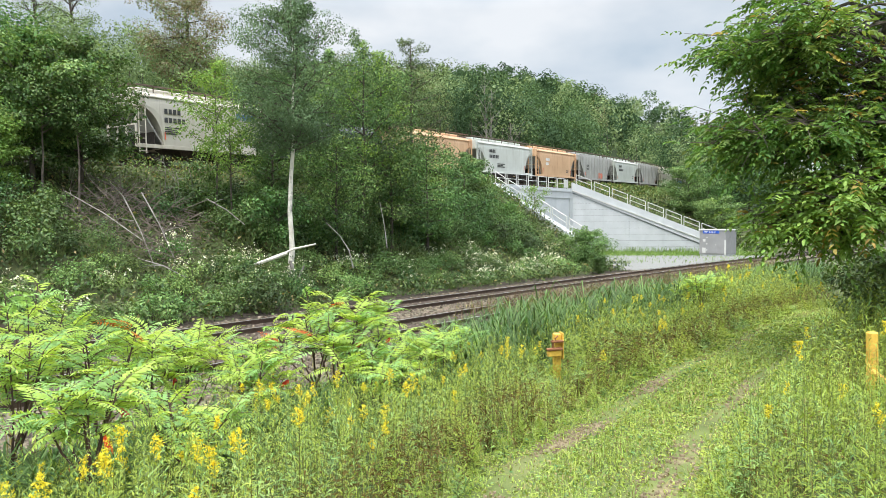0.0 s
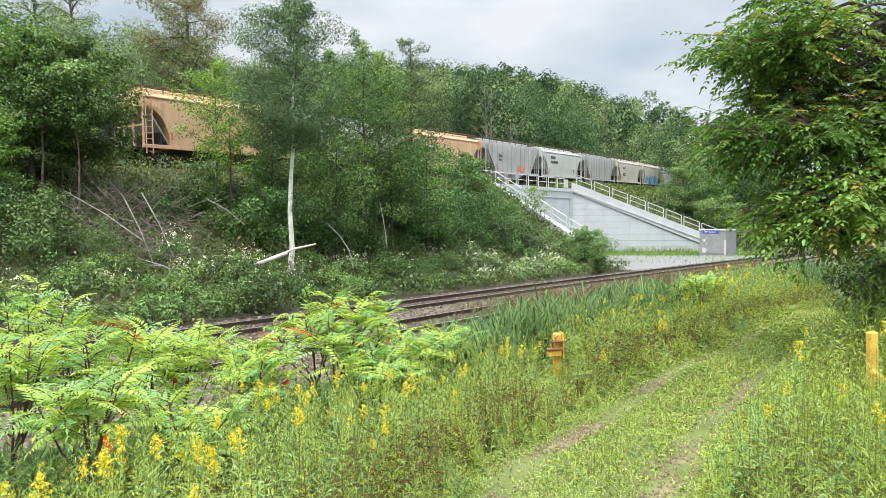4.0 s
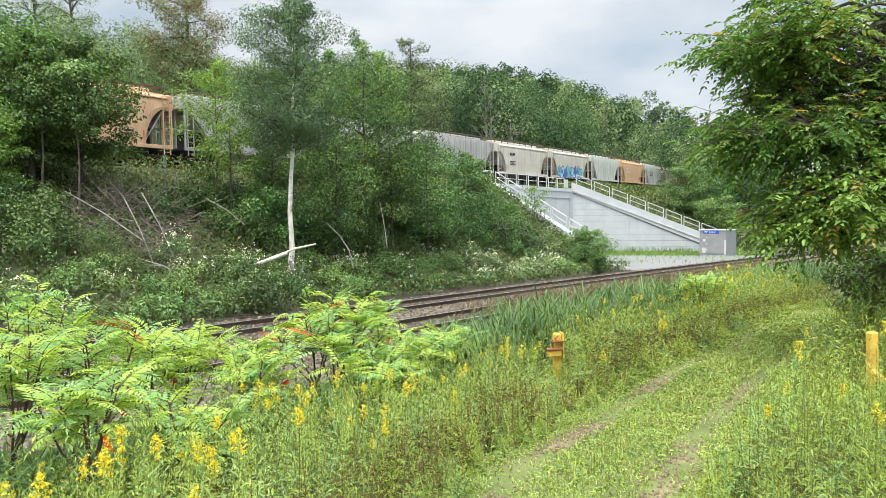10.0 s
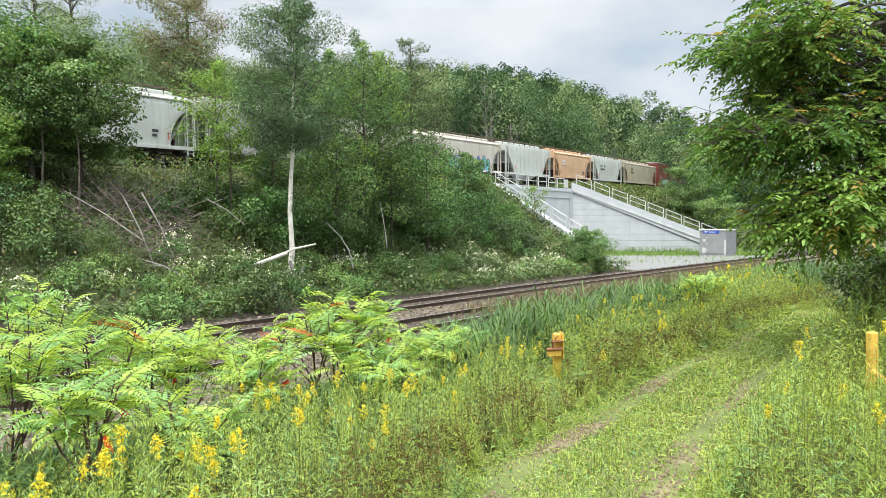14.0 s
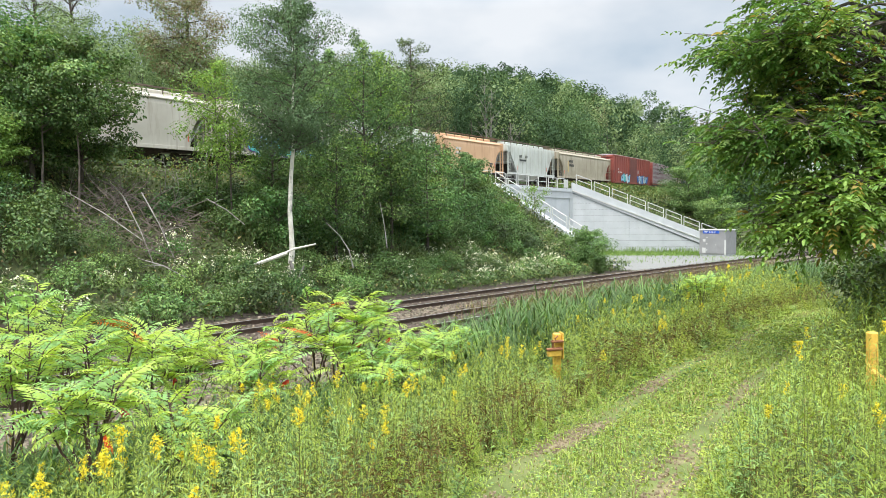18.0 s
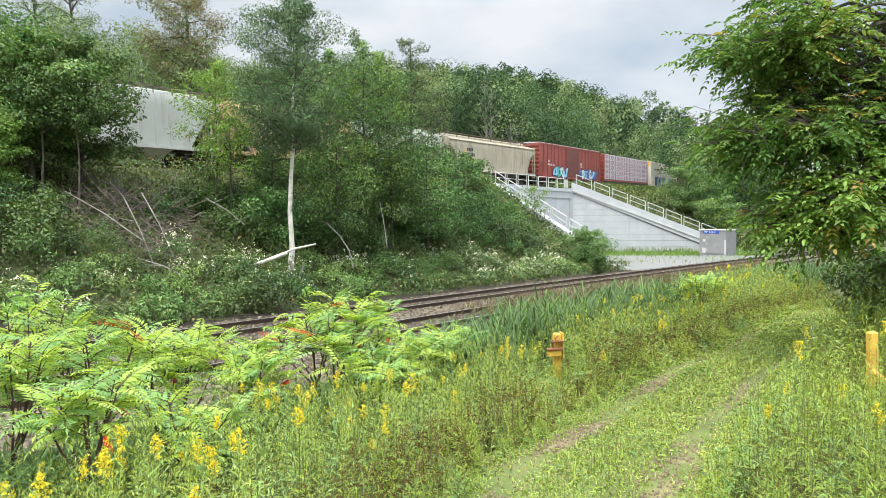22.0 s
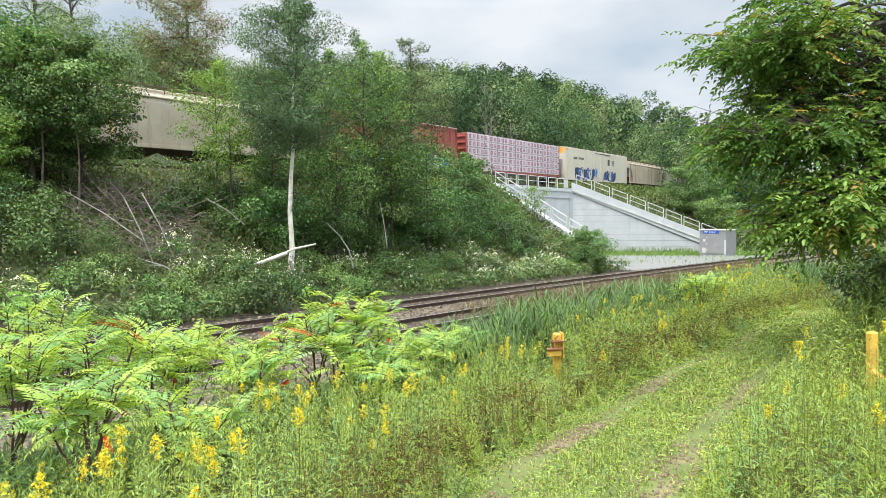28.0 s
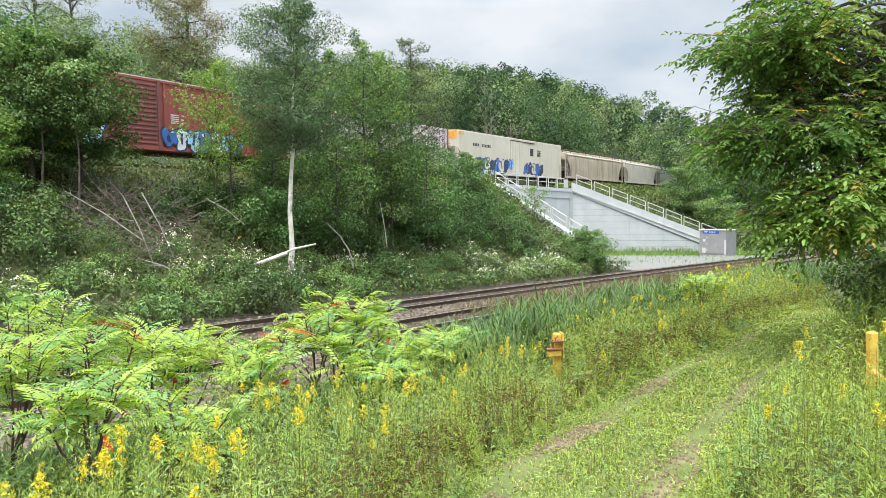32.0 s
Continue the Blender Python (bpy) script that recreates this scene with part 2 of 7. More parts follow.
M["leaf_dry"] = leaf_mat("dry_grass", (0.34, 0.31, 0.14), (0.24, 0.2, 0.09), island=0.4)
M["seed_brown"] = leaf_mat("brown_seed_head", (0.2, 0.145, 0.1), (0.14, 0.1, 0.07), island=0.35, trans=0.2)
M["leaf_right"] = leaf_mat("cherry_leaf", (0.13, 0.25, 0.062), (0.085, 0.175, 0.042), trans=0.42, island=0.25)
M["leaf_right_y"] = leaf_mat("cherry_leaf_yellow", (0.42, 0.32, 0.09), (0.3, 0.24, 0.07), trans=0.4)
M["bark"] = mat("bark", (0.11, 0.09, 0.07), (0.05, 0.042, 0.035), 0.95, scale=6, bump=0.8, bump_scale=30)
M["bark_grey"] = mat("grey_dead_wood", (0.30, 0.28, 0.25), (0.17, 0.155, 0.14), 0.95, scale=5, bump=0.5, bump_scale=30)
M["bark_brush"] = mat("brush_wood", (0.2, 0.16, 0.135), (0.1, 0.08, 0.068), 0.95, scale=5)
M["bark_birch"] = mat("birch_bark", (0.74, 0.71, 0.64), (0.62, 0.58, 0.5), 0.8, scale=3, bump=0.3, stain=(0.07, 0.055, 0.05), stain_amt=0.9, stain_scale=2.6)
M["stem_red"] = mat("sumac_stem", (0.10, 0.055, 0.04), (0.06, 0.035, 0.025), 0.8, scale=12)
M["stem"] = mat("stem", (0.17, 0.25, 0.07), (0.13, 0.15, 0.05), 0.85, scale=12)


# ---- mesh helpers ----
class Build:
    """Gathers boxes, tubes and strips into one mesh."""

    def __init__(self):
        self.v, self.f, self.m = [], [], []

    def add(self, verts, faces, mi=0):
        o = len(self.v)
        self.v.extend([tuple(p) for p in verts])
        self.f.extend([tuple(i + o for i in q) for q in faces])
        self.m.extend([mi] * len(faces))
        return self

    def box(self, x0, x1, y0, y1, z0, z1, mi=0, c=0.0):
        """A box, its upright and long edges chamfered by c."""
        if c <= 0:
            vs = [(x, y, z) for z in (z0, z1) for x, y in ((x0, y0), (x1, y0), (x1, y1), (x0, y1))]
            return self.add(vs, [(3, 2, 1, 0), (4, 5, 6, 7), (0, 1, 5, 4), (1, 2, 6, 5), (2, 3, 7, 6), (3, 0, 4, 7)], mi)
        rings = []
        for z, k in ((z0, c), (z0 + c, 0), (z1 - c, 0), (z1, c)):
            a, b, d, e = x0 + k, x1 - k, y0 + k, y1 - k
            rings.append([(a + c, d, z), (b - c, d, z), (b, d + c, z), (b, e - c, z), (b - c, e, z), (a + c, e, z), (a, e - c, z), (a, d + c, z)])
        vs = [p for r in rings for p in r]
        fs = [tuple(range(7, -1, -1)), tuple(range(24, 32))]
        for r in range(3):
            for i in range(8):
                fs.append((r * 8 + i, r * 8 + (i + 1) % 8, r * 8 + 8 + (i + 1) % 8, r * 8 + 8 + i))
        return self.add(vs, fs, mi)

    def tube(self, pts, radii, sides=6, mi=0, cap=True):
        """A round bar along pts with a radius at each."""
        pts = [Vector(p) for p in pts]
        if not hasattr(radii, "__len__"):
            radii = [radii] * len(pts)
        vs, fs = [], []
        for i, p in enumerate(pts):
            d = (pts[min(i + 1, len(pts) - 1)] - pts[max(i - 1, 0)]).normalized()
            a = d.cross(Vector((0.31, 0.17, 0.93)) if abs(d.z) < 0.9 else Vector((0.93, 0.2, 0.1))).normalized()
            b = d.cross(a)
            for k in range(sides):
                w = 2 * math.pi * k / sides
                vs.append(p + (a * math.cos(w) + b * math.sin(w)) * radii[i])
        for i in range(len(pts) - 1):
            for k in range(sides):
                k2 = (k + 1) % sides
                fs.append((i * sides + k, i * sides + k2, (i + 1) * sides + k2, (i + 1) * sides + k))
        if cap:
            fs.append(tuple(range(sides - 1, -1, -1)))
            fs.append(tuple((len(pts) - 1) * sides + k for k in range(sides)))
        return self.add(vs, fs, mi)

    def loft(self, rings, mi=0, cap=True, closed=True):
        n = len(rings[0])
        vs = [p for r in rings for p in r]
        fs = []
        for i in range(len(rings) - 1):
            for k in range(n if closed else n - 1):
                k2 = (k + 1) % n
                fs.append((i * n + k, i * n + k2, (i + 1) * n + k2, (i + 1) * n + k))
        if cap:
            fs.append(tuple(range(n - 1, -1, -1)))
            fs.append(tuple((len(rings) - 1) * n + k for k in range(n)))
        return self.add(vs, fs, mi)

    def mesh(self, name, mats):
        me = bpy.data.meshes.new(name)
        me.from_pydata(self.v, [], self.f)
        for m in mats:
            me.materials.append(m)
        if len(mats) > 1:
            me.polygons.foreach_set("material_index", self.m)
        me.update()
        return me


def part(name, b, material, parent=None, label="", at=None):
    """Links a Build (or a mesh) as one object under parent."""
    mats = material if isinstance(material, (list, tuple)) else [material]
    me = b.mesh(name, mats) if isinstance(b, Build) else b
    ob = new(name, me)
    ob.parent = parent
    if at is not None:
        ob.matrix_basis = at
    if label:
        tagged(ob, label)
    return ob


def np_mesh(name, verts, quads, mats, mi=None, smooth=False):
    """A mesh of quads from arrays."""
    me = bpy.data.meshes.new(name)
    nv, nq = len(verts), len(quads)
    me.vertices.add(nv)
    me.vertices.foreach_set("co", np.asarray(verts, np.float32).ravel())
    me.loops.add(nq * 4)
    me.loops.foreach_set("vertex_index", np.asarray(quads, np.int32).ravel())
    me.polygons.add(nq)
    me.polygons.foreach_set("loop_start", np.arange(0, nq * 4, 4, dtype=np.int32))
    for m in mats:
        me.materials.append(m)
    if mi is not None:
        me.polygons.foreach_set("material_index", np.asarray(mi, np.int32))
    if smooth:
        me.polygons.foreach_set("use_smooth", np.ones(nq, bool))
    me.update(calc_edges=True)
    return me


def text_part(word, size, parent, m, material, name="lettering"):
    """Flat lettering in the built-in font."""
    cu = bpy.data.curves.new(name, "FONT")
    cu.body, cu.size, cu.extrude = word, size, 0.002
    cu.materials.append(material)
    ob = new(name, cu)
    ob.parent = parent
    ob.matrix_basis = m
    return ob


# ---- plan: the two railways ----
UX, UY, UH, UK, UK2, UG, UZ = -8.4013, 52.6272, 0.61442, 0.00091888, -2.02315e-05, 0.0237377, 7.176
SPEED, GAIN = 5.875, 0.00365      # metres a second, and its slow increase
TAB = np.arange(-260.0, 420.0, 0.5)
_sc = np.clip(TAB, -45, 125)
_h = UH + UK * _sc + UK2 * _sc ** 2
_cx = np.concatenate([[0], np.cumsum((np.sin(_h[1:]) + np.sin(_h[:-1])) * 0.25)])
_cy = np.concatenate([[0], np.cumsum((np.cos(_h[1:]) + np.cos(_h[:-1])) * 0.25)])
_i0 = int(np.argmin(abs(TAB)))
TX, TY, TH = UX + _cx - _cx[_i0], UY + _cy - _cy[_i0], _h
TZ = UZ + UG * np.clip(TAB, -60, 160)
HALF = 1.55


def upper(s, n=0.0):
    """Upper railway at s metres along, n metres to the left of its centre line: place and heading."""
    h = float(np.interp(s, TAB, TH))
    x, y, z = (float(np.interp(s, TAB, a)) for a in (TX, TY, TZ))
    k = n + HALF
    return x - k * math.cos(h), y + k * math.sin(h), z, h


LX, LY, LH, LK, GAP = -3.47, 25.0, radians(40.0), 0.00108, 3.86


def lower(s, n):
    """Lower railway: s along, n to the right of the far track's centre line."""
    k = n + LK * s * s / 2
    return LX + s * math.sin(LH) + k * math.cos(LH), LY + s * math.cos(LH) - k * math.sin(LH)


# portal and wing walls of the underpass
PL, PR = (5.0, 68.0), (15.2, 80.0)
WL_END, WR_END = (11.7, 55.0), (33.4, 80.3)
P_TOP = 7.35


def smooth01(a):
    a = np.clip(a, 0, 1)
    return a * a * (3 - 2 * a)


def lower_sn(X, Y):
    s = (X - LX) * math.sin(LH) + (Y - LY) * math.cos(LH)
    sc = np.clip(s, -90, 140)
    n = (X - LX) * math.cos(LH) - (Y - LY) * math.sin(LH) - LK * sc * sc / 2
    return s, n


def upper_sm(X, Y):
    """s along the upper railway and the distance m towards the camera from its centre line."""
    shp = X.shape
    X, Y = X.ravel(), Y.ravel()
    xs, ys, hs, st = TX[::4], TY[::4], TH[::4], TAB[::4]
    S, Mm = np.empty(len(X)), np.empty(len(X))
    for a in range(0, len(X), 20000):
        dx, dy = X[a:a + 20000, None] - xs, Y[a:a + 20000, None] - ys
        i = np.argmin(dx * dx + dy * dy, axis=1)
        h = hs[i]
        r = np.arange(len(i))
        S[a:a + 20000] = st[i] + dx[r, i] * np.sin(h) + dy[r, i] * np.cos(h)
        Mm[a:a + 20000] = dx[r, i] * np.cos(h) - dy[r, i] * np.sin(h) + HALF
    return S.reshape(shp), Mm.reshape(shp)


def side(X, Y, a, b):
    return (b[0] - a[0]) * (Y - a[1]) - (b[1] - a[1]) * (X - a[0])


def ground(X, Y):
    """Height of the ground."""
    X, Y = np.asarray(X, float), np.asarray(Y, float)
    s, n = lower_sn(X, Y)
    su, m = upper_sm(X, Y)
    wob = 0.10 * np.sin(X * 0.9 + 1.3 * np.sin(Y * 0.5)) + 0.08 * np.sin(Y * 1.3 + X * 0.4)
    base = np.interp(n, [-9, -4.5, -2.5, -2.0, 6.0, 6.6, 8.0, 9.6, 11.5, 14.0, 19.0, 30.0, 80.0],
                     [-0.2, -0.25, -0.35, -0.16, -0.16, -0.3, -0.75, -0.7, 0.25, 0.95, 1.5, 2.0, 5.0])
    base = base + wob * 0.4 * ((n > 7.5) | (n < -5))
    # raised ground by the path falls away beyond the gate
    fall = smooth01((Y - 12) / 22)
    base = np.where(n > 9, base * (1 - 0.75 * fall) - 0.25 * fall, base)
    zt = np.interp(su, TAB, TZ) - 0.42
    bank = zt - 0.52 * np.maximum(m - 4.2, 0) + wob * 1.0 * (m > 4.6)
    b = -m
    cap = np.interp(su, [-60, 0, 47, 130, 216, 330], [4, 7, 11, 30, 46, 60])
    steep = np.interp(su, [60, 170], [0.6, 1.15])
    hill = zt + cap * np.tanh(np.maximum(b - 7, 0) * steep / cap) - np.where(b > 170, 0.25 * (b - 170), 0)
    hill = np.maximum(hill, 4) + np.where(b > 9, wob * 2, 0)
    far_h = np.interp(X, [40, 108, 138, 200, 400], [64, 60, 47, 24, 12]) * smooth01((Y - 190) / 150) * smooth01((X - 30) / 40) - 6
    up = np.maximum(np.where(m > -6, bank, hill), far_h)
    z = np.maximum(base, up)
    # the road under the railway: flat between the wing walls
    inside = (side(X, Y, PL, PR) < 0) & (side(X, Y, PL, WL_END) > 0) & (Y < WR_END[1]) & (n < -2.4) & (m < 40)
    road = (side(X, Y, PL, PR) >= 0) & (m > -6) & (side(X, Y, (6.2, 70.0), (0.0, 76.0)) < 0) & (side(X, Y, (13.6, 78.5), (7.4, 84.5)) > 0)
    z = np.where(inside | road, -0.22, z)
    return z


def gz(x, y):
    return float(ground(np.array([x]), np.array([y]))[0])


# ---- ground sheet ----
def spaced(*spans):
    out = []
    for a, b, st in spans:
        out.extend(np.arange(a, b, st))
    return np.array(out)


gx = spaced((-3000, -400, 400), (-400, -120, 20), (-120, -34, 4), (-34, -8, 0.6), (-8, 10, 0.26), (10, 40, 0.6), (40, 110, 3), (110, 400, 20), (400, 3001, 400))
gy = spaced((-1500, -60, 240), (-60, -4, 4), (-4, 24, 0.24), (24, 92, 0.5), (92, 200, 3), (200, 500, 15), (500, 3001, 250))
GX, GY = np.meshgrid(gx, gy)
GZ = ground(GX, GY)
gs, gn = lower_sn(GX, GY)
gsu, gm = upper_sm(GX, GY)
nvx = len(gx)
ii = np.arange(len(gy) - 1)[:, None] * nvx + np.arange(nvx - 1)[None, :]
gquads = np.stack([ii, ii + 1, ii + nvx + 1, ii + nvx], -1).reshape(-1, 4)
cx, cy = (GX[:-1, :-1] + GX[1:, 1:]) / 2, (GY[:-1, :-1] + GY[1:, 1:]) / 2
cs, cn = lower_sn(cx, cy)
csu, cm = upper_sm(cx, cy)
rng = np.random.default_rng(5)
jit = rng.normal(0, 0.22, cx.shape)
gmat = np.zeros(cx.shape, int)                                  # soil
cpath = cn - np.interp(cs, [-20, -13.3, -12.4, -10, -7.9, -2.8, 4], [18.4, 16.0, 15.6, 15.3, 15.15, 14.9, 14.8])
gmat[(abs(cpath + jit - 0.6) < 1.45) | (cy < -2)] = 1            # turf of the path
gmat[(cn + jit * 0.5 > -1.9) & (cn + jit < 6.9)] = 4             # ballast
gmat[(abs(cn + jit * 0.5) < 1.0) | (abs(cn - GAP + jit * 0.5) < 1.0)] = 7    # between the rails
gmat[(cn + jit * 2 <= -1.9) & (cn + jit * 2 > -4.2)] = 5         # cinder shoulder
lot = (cn < -2.4) & (cm < 42) & (side(cx, cy, PL, WL_END) > 0) & (cy + jit * 2 < 74) & (cs > 14)
gmat[lot] = 3
gmat[(abs(cm) < 3.4 + jit)] = 4
gmat[(cm < -6)] = 6
ground_ob = new("ground", np_mesh("ground", np.stack([GX, GY, GZ], -1).reshape(-1, 3), gquads,
                                  [M[k] for k in ("soil", "turf", "rut", "gravel", "ballast", "cinder", "forest_floor", "track_bed")], gmat.ravel(), True))
# wear of the path's wheel ruts, read by the turf material
vrut = np.interp(gs, [-20, -13.3, -12.4, -10, -7.9, -2.8, 4], [18.4, 16.0, 15.6, 15.3, 15.15, 14.9, 14.8])
wear = np.maximum(1 - abs(gn - vrut - 0.06 * np.sin(gs * 1.1)) / 0.4, 0.85 - abs(gn - vrut - 1.15 - 0.06 * np.sin(gs * 0.9)) / 0.4) * np.clip((-4.5 - gs) / 3, 0.2, 1) * np.clip(0.62 + 0.25 * np.clip((-9 - gs) / 2, 0, 1) + 0.4 * np.sin(gs * 2.1 + 1.2 * np.sin(gn * 3.1)), 0.3, 1.0)
wear = np.where((gs > -20) & (gs < 5), np.clip(wear, 0, 1), 0)
ground_ob.data.attributes.new("wear", "FLOAT", "POINT").data.foreach_set("value", wear.ravel().astype(np.float32))
tagged(ground_ob, "uneven ground with grass, gravel ballast and wooded hillside", "ground", kind="structure")


# ---- lower railway: rails, ties ----
def rail_profile(x, y, z, h):
    """Section of a rail across heading h: (offset, height) pairs."""
    pr = ((-0.075, -0.19), (0.075, -0.19), (0.075, -0.175), (0.012, -0.155), (0.012, -0.045), (0.036, -0.035), (0.036, -0.004), (0.028, 0.0),
          (-0.028, 0.0), (-0.036, -0.004), (-0.036, -0.035), (-0.012, -0.045), (-0.012, -0.155), (-0.075, -0.175))
    return [(x + o * math.cos(h), y - o * math.sin(h), z + q) for o, q in pr]


def rail_mesh(points):
    b = Build()
    b.loft([rail_profile(*p) for p in points])
    n = 14
    for i, f in enumerate(b.f):
        if len(f) == 4 and sorted(k % n for k in f) in ([7, 7, 8, 8], [6, 6, 7, 7], [8, 8, 9, 9]):
            b.m[i] = 1
    return b


def tie_mesh(length, w=0.23, t=0.17):
    return Build().box(-w / 2, w / 2, -length / 2, length / 2, -t, 0, c=0.012).mesh("tie", [M["tie"]])


TIE = tie_mesh(2.6)
for tr, (off, lab) in enumerate(((0.0, "railway track with rust-sided rails on wooden ties"), (GAP, "second railway track beside it, weedy ballast"))):
    track = tagged(new("railway_track"), lab, "railway track", "parallel tracks", "structure")
    for sgn in (-0.75, 0.75):
        pts = []
        for s in np.arange(-75, 150, 2.5):
            x, y = lower(s, off + sgn)
            pts.append((x, y, 0.0, LH + LK * s * 1.0))
        part("rail", rail_mesh(pts), [M["rail_steel"], M["rail_head"]], track, "rust-brown steel rail with a polished head")
    rnd = random.Random(7 + tr)
    for s in np.arange(-15, 70, 0.58):
        x, y = lower(s, off + rnd.uniform(-0.05, 0.05))
        t = new("tie", TIE)
        t.parent = track
        t.matrix_basis = pose(x, y, -0.185 + rnd.uniform(-0.012, 0.006), 0, 0, 90 - math.degrees(LH + LK * s) + rnd.uniform(-1.5, 1.5)) @ pose(0, 0, 0, 0, 0, 0)

# ---- upper railway: rails and ties on the embankment ----
up_track = tagged(new("embankment_track"), "railway track on the high embankment under the train", "railway track", kind="structure")
for sgn in (-0.75, 0.75):
    part("rail", rail_mesh([(*upper(s, sgn)[:3], upper(s)[3]) for s in np.arange(-230, 330, 4.0)]), [M["rail_steel"], M["rail_head"]], up_track)
tb = Build()
for s in np.arange(-40, 110, 0.6):
    x, y, z, h = upper(s)
    m = pose(x, y, z - 0.19, 0, 0, 90 - math.degrees(h))
    t = Build().box(-0.12, 0.12, -1.3, 1.3, -0.17, 0)
    tb.add([m @ Vector(p) for p in t.v], t.f)
part("ties", tb, M["tie"], up_track)["kind"] = "stuff"


# ---- underpass: portal, wing walls, deck ----
def slab(b, poly, z0, z1, mi=0):
    """Upright prism over a plan polygon; z0, z1 may be lists, one height a corner."""
    n = len(poly)
    z0 = z0 if isinstance(z0, (list, tuple)) else [z0] * n
    z1 = z1 if isinstance(z1, (list, tuple)) else [z1] * n
    vs = [(*p, z) for p, z in zip(poly, z0)] + [(*p, z) for p, z in zip(poly, z1)]
    fs = [tuple(range(n - 1, -1, -1)), tuple(range(n, 2 * n))] + [(i, (i + 1) % n, n + (i + 1) % n, n + i) for i in range(n)]
    return b.add(vs, fs, mi)


pu = Vector((PR[0] - PL[0], PR[1] - PL[1])).normalized()
pn = Vector((-pu.y, pu.x))          # into the bank
P_LEN = math.hypot(PR[0] - PL[0], PR[1] - PL[1])


def pp(u, d):
    q = Vector(PL) + pu * u + pn * d
    return (q.x, q.y)


portal = tagged(new("underpass_portal"), "pale grey concrete railway underpass with parapet, set in the bank", "underpass", kind="structure")
part("side_wall", slab(Build(), [pp(0, -0.2), pp(2.19, -0.2), pp(2.19, 13), pp(0, 13)], -0.4, 6.19), M["concrete"], portal)
part("side_wall", slab(Build(), [pp(P_LEN - 7.79, -0.2), pp(P_LEN, -0.2), pp(P_LEN, 13), pp(P_LEN - 7.79, 13)], -0.4, 6.19), M["concrete"], portal)
part("deck", slab(Build(), [pp(2.2, -0.2), pp(P_LEN - 7.8, -0.2), pp(P_LEN - 7.8, 13), pp(2.2, 13)], 4.3, 6.19), M["concrete"], portal)
part("parapet", slab(Build(), [pp(-0.3, -0.28), pp(P_LEN - 0.3, -0.28), pp(P_LEN - 0.3, 0.35), pp(-0.3, 0.35)], 6.2, P_TOP), M["concrete"], portal, "smooth concrete parapet")
part("ledge", slab(Build(), [pp(-0.3, -0.36), pp(P_LEN - 0.3, -0.36), pp(P_LEN - 0.3, -0.285), pp(-0.3, -0.285)], 6.95, 7.08), M["concrete"], portal)
part("pilaster", slab(Build(), [pp(P_LEN - 0.5, -0.3), pp(P_LEN + 0.3, -0.3), pp(P_LEN + 0.3, 0.5), pp(P_LEN - 0.5, 0.5)], -0.3, P_TOP + 0.06), M["concrete"], portal)

wing = tagged(new("wing_wall"), "pale grey panelled concrete wing wall stepping down the bank", "retaining wall", "wing walls", "structure")
wx0, wx1, wy = PR[0] + 0.4, WR_END[0], PR[1]


def w_top(x):
    return 8.17 - 0.383 * (x - 15.3)


def w_under(x):
    return 6.68 - 0.401 * (x - 16.0)


slopes = Build()
slab(slopes, [(wx0 - 0.35, wy), (wx1, wy), (wx1, wy + 0.5), (wx0 - 0.35, wy + 0.5)], -0.4, [w_under(wx0), w_under(wx1) + 0.1, w_under(wx1) + 0.1, w_under(wx0)])
part("core", slopes, M["joint"], wing)
cop = Build()
slab(cop, [(wx0 - 0.2, wy - 0.22), (wx1, wy - 0.22), (wx1, wy + 0.55), (wx0 - 0.2, wy + 0.55)],
     [w_under(wx0) + 0.12, w_under(wx1) + 0.12, w_under(wx1) + 0.12, w_under(wx0) + 0.12], [w_top(wx0 - 0.2), w_top(wx1), w_top(wx1), w_top(wx0 - 0.2)])
part("coping", cop, M["concrete"], wing, "smooth sloping concrete coping")
lip = Build()
slab(lip, [(wx0 - 0.2, wy - 0.31), (wx1, wy - 0.31), (wx1, wy - 0.225), (wx0 - 0.2, wy - 0.225)],
     [w_top(wx0) - 0.92, w_top(wx1) - 0.86, w_top(wx1) - 0.86, w_top(wx0) - 0.92], [w_top(wx0) - 0.80, w_top(wx1) - 0.74, w_top(wx1) - 0.74, w_top(wx0) - 0.80])
# a concrete ledge; white stands in for the sky light on its edge
part("lip", lip, M["white_paint"], wing, "concrete lip under the coping, its lit edge imitated in white")
zc = -0.3
while zc < 6.6:
    z1 = min(zc + 0.745, 6.75)
    ends = [(6.68 - z + 0.02) / 0.401 + 16.0 for z in (zc + 0.02, z1)]
    for a, bnd in ((wx0 - 0.3, 22.28), (22.32, 99)):
        e0, e1 = min(ends[0], bnd, wx1), min(ends[1], bnd, wx1)
        if e0 - a > 0.15:
            e1 = max(e1, a + 0.01)
            b = Build()
            y0, y1 = wy - 0.09, wy - 0.002
            b.add([(a, y0, zc + 0.02), (e0, y0, zc + 0.02), (e1, y0, z1), (a, y0, z1), (a, y1, zc + 0.02), (e0, y1, zc + 0.02), (e1, y1, z1), (a, y1, z1)],
                  [(0, 1, 2, 3), (7, 6, 5, 4), (0, 4, 5, 1), (1, 5, 6, 2), (2, 6, 7, 3), (3, 7, 4, 0)])
            part("panel", b, M["concrete"], wing)
    zc += 0.745

wing2 = tagged(new("wing_wall"), "sloping concrete wing wall half hidden by bushes", "retaining wall", "wing walls", "structure")
wd = Vector((WL_END[0] - PL[0], WL_END[1] - PL[1])).normalized()
wnv = Vector((-wd.y, wd.x))


def wl(u, d):
    q = Vector(PL) + wd * u + wnv * d
    return (q.x, q.y)


